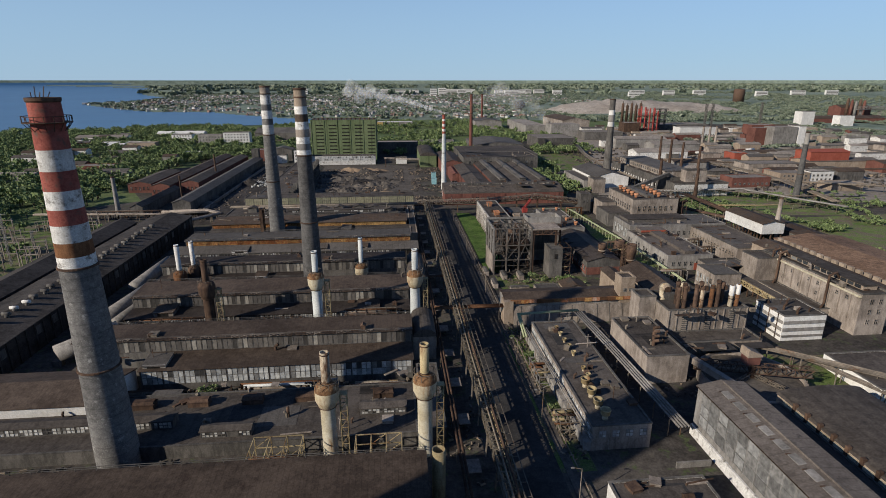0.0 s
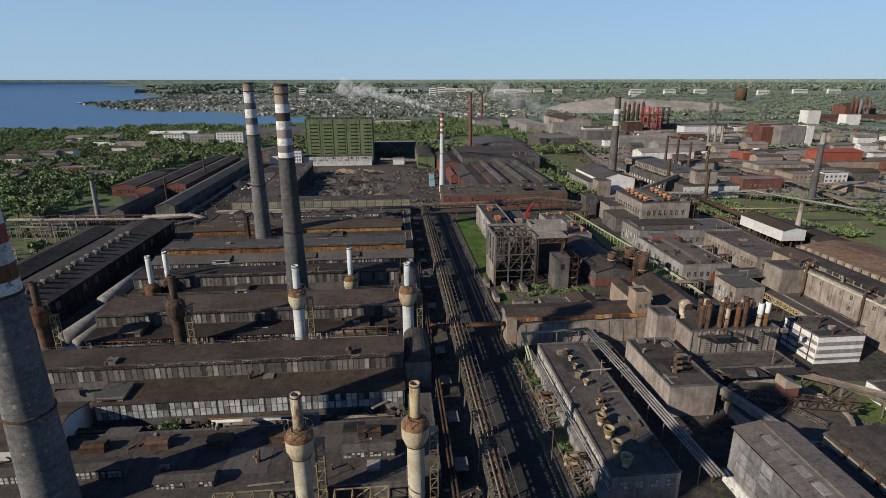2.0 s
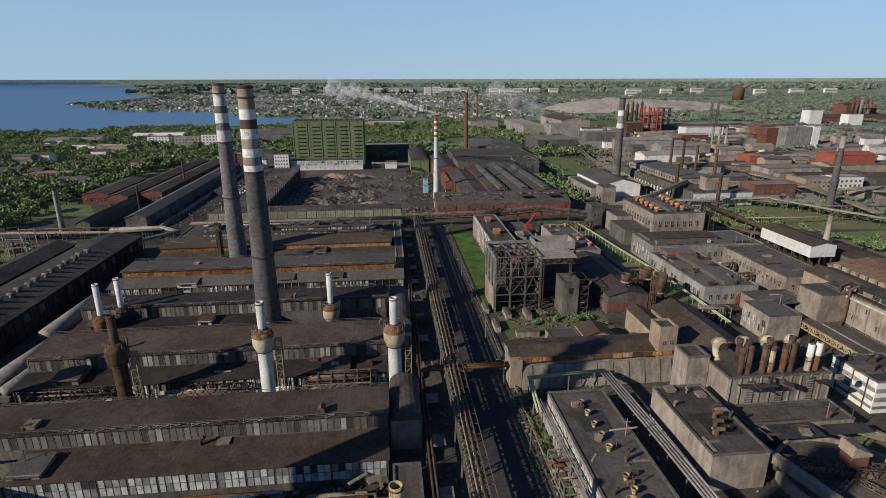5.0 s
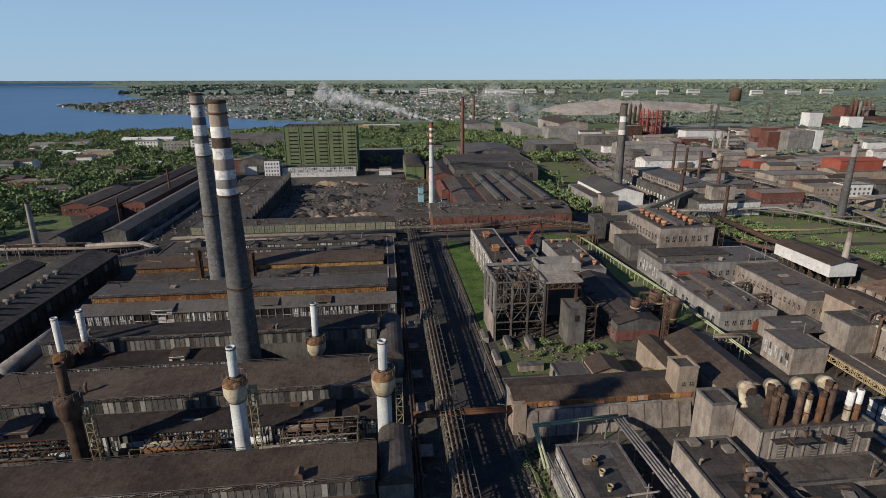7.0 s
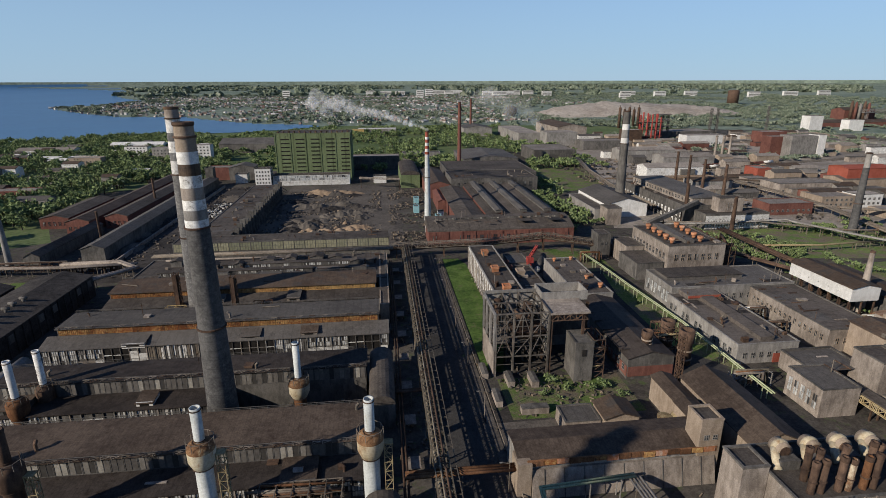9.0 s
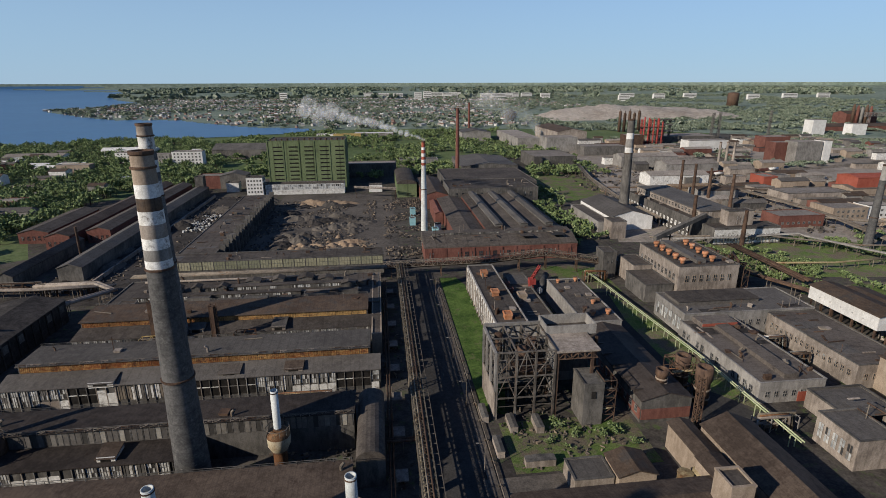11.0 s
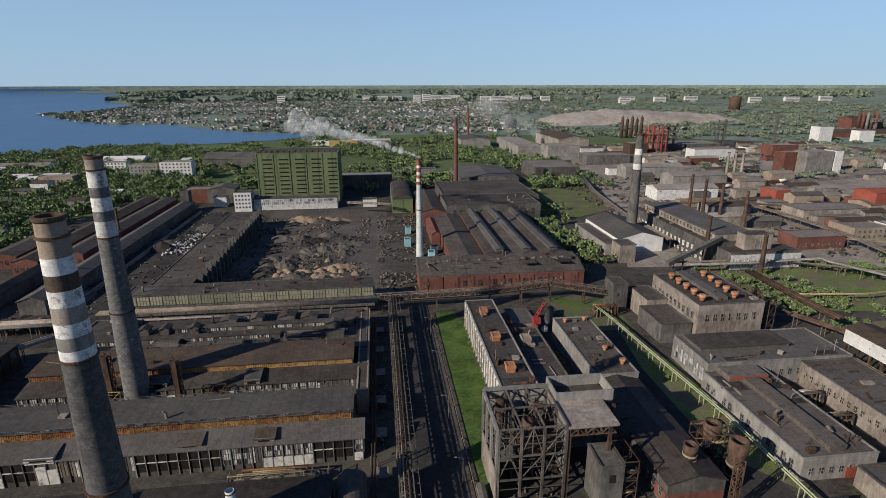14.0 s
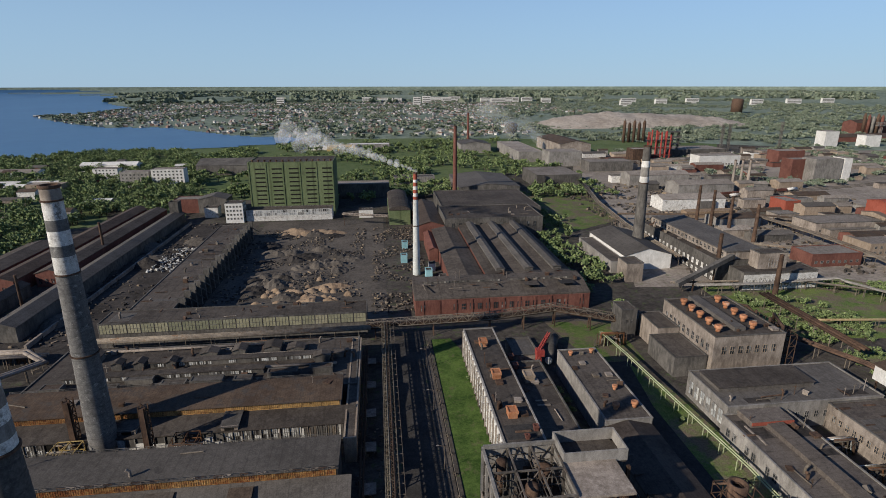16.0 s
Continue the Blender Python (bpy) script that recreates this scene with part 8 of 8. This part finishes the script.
flats = [(60, 3700, 70), (150, 3650, 60), (420, 3900, 90), (480, 3800, 60), (560, 4000, 80), (700, 3600, 60), (760, 3500, 90), (840, 3600, 70), (900, 3700, 80), (980, 3650, 70), (1060, 3500, 60), (330, 3600, 50), (-40, 3900, 60),
         (1500, 3300, 90), (1650, 3200, 70), (1900, 3300, 80), (2100, 3000, 70), (2400, 3100, 90), (1300, 2900, 60), (2700, 3200, 80), (250, 3300, 40), (-500, 3300, 40)]
for X, Y, w in flats:
    x, y, z, k = far_at(X, Y)
    h = 30 if w > 55 else 42
    b = building("pale concrete block of flats on the skyline", x - w * k / 2, x + w * k / 2, y, y + 14 * k, z + h * k, "white", "concrete", name="block_of_flats", z0=z - 4)
    for i in range(3):
        part("window_band", Shape().box(x - w * k * 0.46, x + w * k * 0.46, y - 0.4, y, z + h * k * (0.2 + 0.27 * i), z + h * k * (0.3 + 0.27 * i)), "darkcon", b)


def woods(name, label, spots, clumps, seed, leaves="leaf"):
    """Trees with a tapered trunk and a crown of loose leaf tufts, gathered in one mesh."""
    q = np.random.default_rng(seed)
    tv, tf, lv = [], [], []
    for x, y, z, h, w in spots:
        b = len(tv)
        for a in range(4):
            tv.append((x + 0.05 * h * math.cos(a * 1.57), y + 0.05 * h * math.sin(a * 1.57), z - 0.3))
        for a in range(4):
            tv.append((x + 0.015 * h * math.cos(a * 1.57), y + 0.015 * h * math.sin(a * 1.57), z + h * 0.75))
        tf += [(b + a, b + (a + 1) % 4, b + 4 + (a + 1) % 4, b + 4 + a) for a in range(4)]
        lobes = q.normal(0, 0.33, (5, 3)) * (w * 0.75, w * 0.75, h * 0.28) + (0, 0, h * 0.6)
        c = lobes[q.integers(0, 5, clumps)] + q.normal(0, 0.26, (clumps, 3)) * (w * 0.55, w * 0.55, h * 0.33)
        c[:, 2] = np.maximum(c[:, 2], h * 0.15)
        u = q.normal(size=(clumps, 3))
        v = q.normal(size=(clumps, 3))
        u /= np.linalg.norm(u, axis=1)[:, None]
        v /= np.linalg.norm(v, axis=1)[:, None]
        sz = (0.15 * w * q.uniform(0.6, 1.5, clumps) * (60 / clumps) ** 0.55)[:, None]
        c += (x, y, z)
        lv.append(np.stack([c - u * sz, c + v * sz, c + u * sz, c - v * sz], 1).reshape(-1, 3))
    lv = np.concatenate(lv)
    n = len(lv) // 4
    faces = [(4 * i, 4 * i + 1, 4 * i + 2, 4 * i + 3) for i in range(n)]
    t = thing(name, label, "trees", (0, 0, 0), kind="stuff")
    for nm, vs, fs, m in (("trunks", tv, tf, "bark"), ("foliage", lv.tolist(), faces, leaves)):
        me = bpy.data.meshes.new(nm)
        me.from_pydata(vs, [], fs)
        me.materials.append(M[m])
        ob = new(nm, me)
        ob.parent = t
        tagged(ob, kind="stuff")
    return t


tr = random.Random(41)
spots = []
while len(spots) < 2300:
    x, y = tr.uniform(-640, -165), tr.uniform(335, 1090)
    if in_bay(x, y) or x < -0.66 * y - 60 or wiggle(x, y, 0.014, 7) < -0.3:
        continue
    if x > -222 and y < 620:
        continue
    h = tr.uniform(6, 13)
    spots.append((x, y, 0, h, h * tr.uniform(0.7, 1.05)))
woods("shore_woods", "leafy green trees between the works and the shore", spots, 170, 1)
spots = []
while len(spots) < 900:
    x, y = tr.uniform(-150, 260), tr.uniform(655, 1200)
    if in_bay(x, y) or wiggle(x, y, 0.012, 8) < -0.1 or (-95 < x < -10 and y < 665) or (215 < x < 370 and 880 < y < 1110):
        continue
    h = tr.uniform(6, 12)
    spots.append((x, y, 0, h, h * tr.uniform(0.7, 1.05)))
woods("northern_woods", "leafy green trees behind the mill", spots, 100, 2)
spots = []
for i in range(150):
    x, y = tr.choice(((136, 500), (145, 450), (160, 560), (128, 420), (150, 600))) if i < 110 else (110, 380)
    x, y = x + tr.gauss(0, 9), y + tr.gauss(0, 24)
    if x < 127:
        continue
    h = tr.uniform(4, 8)
    spots.append((x, y, 0, h, h))
woods("works_trees", "leafy trees between the brick works and the pipes", spots, 90, 3)
spots = []
while len(spots) < 520:
    x, y = tr.choice((tr.uniform(205, 420), tr.uniform(205, 300))), tr.choice((tr.uniform(225, 330), tr.uniform(335, 410)))
    if wiggle(x, y, 0.02, 4) < 0.0 or (205 < x < 262 and y > 395) or x < 225 and y < 260:
        continue
    h = tr.uniform(1.2, 4.6)
    spots.append((x, y, 0, h, h * 1.2))
woods("bushes", "low leafy bushes on the waste ground", spots, 150, 4)
spots = [(x, y, 0, h, h * 1.2) for x, y, h in ((76, 227, 3.2), (80, 222, 2.4), (56, 225, 2.2), (61, 222, 1.8), (72, 226, 2.8), (-58, 146, 3), (-56, 147, 2.4), (150.5, 234, 4), (152, 235, 3), (53, 318, 2.5), (51.6, 325, 2.2), (82, 300, 3), (84, 306, 2.6), (83, 312, 3),
                                               (40, 130, 1.8), (41, 160, 2), (38, 172, 1.8), (60, 232, 3), (64, 228, 2.4), (118, 290, 2), (124, 270, 2.4))]
yard_trees = [(tr.uniform(-330, -172), tr.uniform(190, 345)) for i in range(150)]
woods("switchyard_trees", "bushy green trees round the switchyard", [(x, y, 0, h, h * 1.1) for x, y in yard_trees for h in (tr.uniform(3, 8),)], 90, 10)
woods("shrubs", "single green shrubs among the buildings", spots, 160, 5)
spots = []
while len(spots) < 4200:
    X, Y = tr.uniform(-1300, 2600), tr.uniform(1180, 4200)
    if in_bay(X, Y) or X < -0.62 * Y - 60 or (430 < X < 970 and 1440 < Y < 1820) or X > 0.95 * Y + 100:
        continue
    if wiggle(X, Y, 0.003, 6) < -0.2:
        continue
    x, y, z, k = far_at(X, Y)
    h = tr.uniform(4.5, 9) * k
    spots.append((x, y, z, h, h * tr.uniform(1.8, 3.2)))
woods("town_trees", "soft green trees between the houses of the far town", spots, 90, 6, "hazed_leaf")
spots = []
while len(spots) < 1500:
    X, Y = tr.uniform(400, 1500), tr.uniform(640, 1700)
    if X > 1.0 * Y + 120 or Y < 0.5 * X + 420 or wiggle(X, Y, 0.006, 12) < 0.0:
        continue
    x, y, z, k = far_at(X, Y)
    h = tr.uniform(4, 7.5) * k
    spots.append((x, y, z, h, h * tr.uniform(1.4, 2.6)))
woods("eastern_woods", "green scrub and trees round the eastern works", spots, 130, 7, "hazed_leaf")

spots = []
while len(spots) < 1500:
    X, Y = tr.uniform(-3200, 7500), tr.uniform(3600, 11000)
    if in_bay(X, Y) or X < -0.5 * Y or X > 0.95 * Y or wiggle(X, Y, 0.0012, 16) < -0.05:
        continue
    x, y, z, k = far_at(X, Y)
    spots.append((x, y, z, 13 * k, tr.uniform(30, 90) * k))
woods("horizon_woods", "distant woods along the horizon, paled for haze", spots, 26, 8, "hazed_leaf")

# ---- smoke from the slim chimney, as soft overlapping puffs ----
m = bpy.data.materials.new("thin_smoke")
m.use_nodes = True
N, L = m.node_tree.nodes, m.node_tree.links
mixs, tr_n, df = N.new("ShaderNodeMixShader"), N.new("ShaderNodeBsdfTransparent"), N["Principled BSDF"]
df.inputs["Base Color"].default_value = (0.8, 0.8, 0.8, 1)
df.inputs["Roughness"].default_value = 1.0
mixs.inputs[0].default_value = 0.11
L.new(tr_n.outputs[0], mixs.inputs[1])
L.new(df.outputs[0], mixs.inputs[2])
L.new(mixs.outputs[0], N["Material Output"].inputs[0])
M["smoke"] = m
pr = random.Random(2)
s = Shape()
bm = bmesh.new()
bmesh.ops.create_icosphere(bm, subdivisions=2, radius=1)
ico_v, ico_f = [v.co.copy() for v in bm.verts], [tuple(v.index for v in f.verts) for f in bm.faces]
bm.free()
for i in range(64):
    u = (i / 63) ** 1.1
    c = Vector((40.3 - 78 * u, 449 + 50 * u, 61.5 + 17 * u ** 0.75)) + Vector((pr.gauss(0, 1), pr.gauss(0, 1), pr.gauss(0, 0.45))) * (0.2 + 5.5 * u ** 1.2)
    rr = (0.9 + 4.0 * u) * pr.uniform(0.6, 1.2)
    if u > 0.55 and pr.random() < (u - 0.45):
        continue
    s.add([c + v * rr * (1 + 0.35 * noise.noise(v * 1.7 + c * 0.3)) for v in ico_v], ico_f)
plume = solid("smoke_plume", s, "smoke", "thin pale smoke drifting from the slim chimney", "smoke", kind="stuff", smooth=True)

s = Shape()
for i in range(16):
    u = (i / 15) ** 0.8
    c = Vector((262 - 70 * u, 925 + 60 * u, 24 + 46 * u)) + Vector((pr.gauss(0, 1) * 22, pr.gauss(0, 1) * 16, pr.gauss(0, 1) * 6)) * (0.35 + 0.8 * u)
    rr = (8 + 9 * u) * pr.uniform(0.6, 1.1)
    s.add([c + v * rr * (1 + 0.35 * noise.noise(v * 1.7 + c * 0.1)) for v in ico_v], ico_f)
M["thinner"] = M["smoke"].copy()
M["thinner"].node_tree.nodes["Mix Shader"].inputs[0].default_value = 0.035
solid("mill_smoke", s, "thinner", "thin bluish smoke hanging over the far mills", "smoke", kind="stuff", smooth=True)

# ---- pipe racks, tracks and wagons of the eastern works ----
pipe_run("long sooty pipelines crossing the eastern works", [(324, 556, 6), (327, 515, 6), (329, 485, 6), (328, 456, 6), (326, 430, 6), (317, 392, 6), (305, 345, 6)], 0.55, "steel", count=4, gap=1.7)
pipe_run("grey pipelines before the peeling white wall", [(186, 396, 6), (222, 394, 6), (270, 397, 6), (270, 391, 6), (284, 360, 6), (300, 330, 6)], 0.5, "concrete", count=2, gap=1.5)
pipe_run("pair of rusty pipelines over the waste ground", [(213, 380, 6.5), (212, 346, 6.5), (211, 318, 6.5)], 0.6, "darkrust", count=3, gap=2.0)
pipe_run("thin pale pipe across the waste ground", [(216, 352, 4), (252, 348, 4), (300, 352, 4)], 0.35, "ochre", count=2, gap=0.9)
pipe_run("sooty pipelines beside the gabled shed", [(200, 438, 8), (203, 520, 8), (214, 600, 8), (235, 690, 8)], 0.6, "steel", count=3, gap=1.6)
for k in range(3):
    off = k * 5.0 - 5
    y_at = lambda x: 560 + 0.22 * x + off
    t = thing("railway_track", "rusty railway track through the eastern works", "track", (240, y_at(240), 0), "tracks")
    for d in (-0.76, 0.76):
        part("rail", Shape().beam((240, y_at(240) + d, 0.22), (620, y_at(620) + d, 0.22), 0.18), "steel", t)
    s = Shape()
    for i in range(190):
        x = 241 + i * 2
        s.box(x - 0.14, x + 0.14, y_at(x) - 1.3, y_at(x) + 1.3, 0.03, 0.14)
    part("sleepers", s, "darkcon", t, kind="stuff")
wag = random.Random(8)
for k, x0, n in ((0, 300, 7), (1, 380, 6), (2, 340, 5)):
    for i in range(n):
        x = x0 + i * 14.5
        y = 560 + 0.22 * x + k * 5.0 - 5
        m = wag.choice(("white", "darkrust", "chalk", "brick", "steel"))
        word = {"white": "white", "darkrust": "rusty brown", "chalk": "pale grey", "brick": "dull red", "steel": "dark steel"}[m]
        t = thing("railway_wagon", f"{word} railway wagon standing on its track", "wagon", (x, y, 0), "railway wagons")
        ends = [(x + a, y + 0.22 * a) for a in (-6.2, 6.2)]
        if m in ("white", "steel"):
            part("tank", Shape().tube((*ends[0], 2.7), (*ends[1], 2.7), 1.45, 12), m, t, smooth=True)
            part("dome", Shape().lathe(x, y, [(0.7, 3.9), (0.7, 4.5), (0.3, 4.65)], 10), m, t)
        else:
            part("body", Shape().tube((*ends[0], 2.5), (*ends[1], 2.5), 1.75, 4), m, t)
        part("frame", Shape().beam((*ends[0], 1.0), (*ends[1], 1.0), 0.5), "darkcon", t)
        for a in (-4.6, -3.0, 3.0, 4.6):
            part("wheelset", Shape().tube((x + a, y + 0.22 * a - 0.85, 0.68), (x + a, y + 0.22 * a + 0.85, 0.68), 0.46, 10), "darkcon", t)

# ---- small fittings on the roofs ----
fit_rng = random.Random(77)


def fitting(kind):
    s = Shape()
    if kind == "bent_cowl":
        s.tube((0, 0, 0), (0, 0, 1.3), 0.3, 8).tube((0, 0, 1.2), (0.6, 0.1, 1.7), 0.3, 8)
    elif kind == "vent_box":
        s.box(-0.7, 0.7, -0.5, 0.5, 0, 0.9).prism_x(-0.8, 0.8, [(-0.6, 0.9), (0.6, 0.9), (0, 1.3)])
    elif kind == "hatch":
        s.box(-0.9, 0.9, -0.9, 0.9, 0, 0.5).box(-1, 1, -1, 1, 0.5, 0.62)
    elif kind == "roof_mast":
        s.beam((0, 0, 0), (0, 0, 3.2), 0.12).beam((-0.6, 0, 2.6), (0.6, 0, 2.6), 0.08)
    elif kind == "roof_pipe":
        s.path([(-2.5, 0, 0.25), (2.5, 0.3, 0.25), (2.6, 0.3, -0.1)], 0.16, 6)
    elif kind == "board":
        s.prism_x(-1.7, 1.6, [(-0.3, 0), (0.3, 0), (0.28, 0.2), (-0.05, 0.24), (-0.3, 0.16)])
    return s


words = dict(bent_cowl="small bent rusty cowl on a roof", vent_box="small pitched ventilator box on a roof", hatch="flat roof hatch with a lid",
             roof_mast="thin steel mast on a roof", roof_pipe="rusty pipe lying on a roof", board="loose grey board lying on a roof")
for name in words:
    for m in ("darkrust", "steel", "plaster"):
        me = fitting(name).mesh(name)
        me.materials.append(M[m])
        PANELS[(name, m)] = me
SPOTS = [(-95, 2, 160.5, 168, 11.9, 4), (-95, 2, 151, 159, 6.9, 5), (-95, 2, 197, 207, 11.7, 5), (-90, 2, 188.5, 195, 6.7, 8), (-95, 2, 230, 237, 12.0, 5), (-100, 5, 268, 278, 12.1, 5),
         (-98, 4, 302, 310, 11.9, 8), (-98, 8, 315, 349, 8.55, 46), (-98, 10, 371, 383, 11.15, 16), (-108, 1, 120, 148, 3.35, 44), (46, 58, 114, 170, 6.75, 22), (72, 83, 141, 166, 8.95, 10), (88, 116, 158, 160, 12.95, 6),
         (54, 63, 272, 344, 11.55, 16), (88, 100, 282, 325, 9.75, 10), (67, 77, 278, 320, 8.15, 10), (130, 182, 284, 288, 9.35, 12), (128, 135, 238, 280, 7.15, 12), (142, 148, 238, 280, 7.15, 10), (165, 182, 242, 281, 8.55, 14),
         (146, 171, 318, 352, 16.95, 12), (157, 169, 166, 226, 15.35, 18), (38, 121, 389, 406, 12.55, 22), (-94, -77, 386, 538, 10.55, 30), (140, 150, 207, 225, 8.95, 5), (209, 212, 414, 500, 12.95, 8), (68, 137, 519, 558, 15.95, 14),
         (130, 142, 162, 178, 9.15, 6), (89, 118, 148, 155, 5.55, 8), (43, 62, 82, 95, 4.55, 8)]
for x0, x1, y0, y1, z, n in SPOTS:
    for i in range(n):
        kind = fit_rng.choice(list(words))
        m = fit_rng.choice(("darkrust", "darkrust", "steel", "plaster"))
        ob = new(kind, PANELS[(kind, m)])
        ob.location = (fit_rng.uniform(x0, x1), fit_rng.uniform(y0, y1), z)
        k = fit_rng.uniform(0.8, 1.5)
        ob.scale = (k, k, k)
        ob.rotation_euler = (0, 0, fit_rng.choice((0, 1.57, 3.14, fit_rng.uniform(0, 6.28))))
        tagged(ob, words[kind], "roof fitting", "roof fittings")

# sheets of newer and older felt laid on the roofs
for x0, x1, y0, y1, z, n in SPOTS:
    if z in (11.9, 6.9, 11.7, 6.7, 12.0, 12.1):
        continue
    for i in range(max(2, n // 5)):
        w, d = min(x1 - x0, fit_rng.uniform(3, 12)), min(y1 - y0, fit_rng.uniform(2, 9))
        x, y = fit_rng.uniform(x0, x1 - w), fit_rng.uniform(y0, y1 - d)
        solid("felt_sheet", Shape().box(x, x + w, y, y + d, z - 0.02, z + 0.05 + 0.004 * i), fit_rng.choice(("felt", "grey", "coal", "asphalt")), "patched sheet of roofing felt", "roof felt", "felt patches")
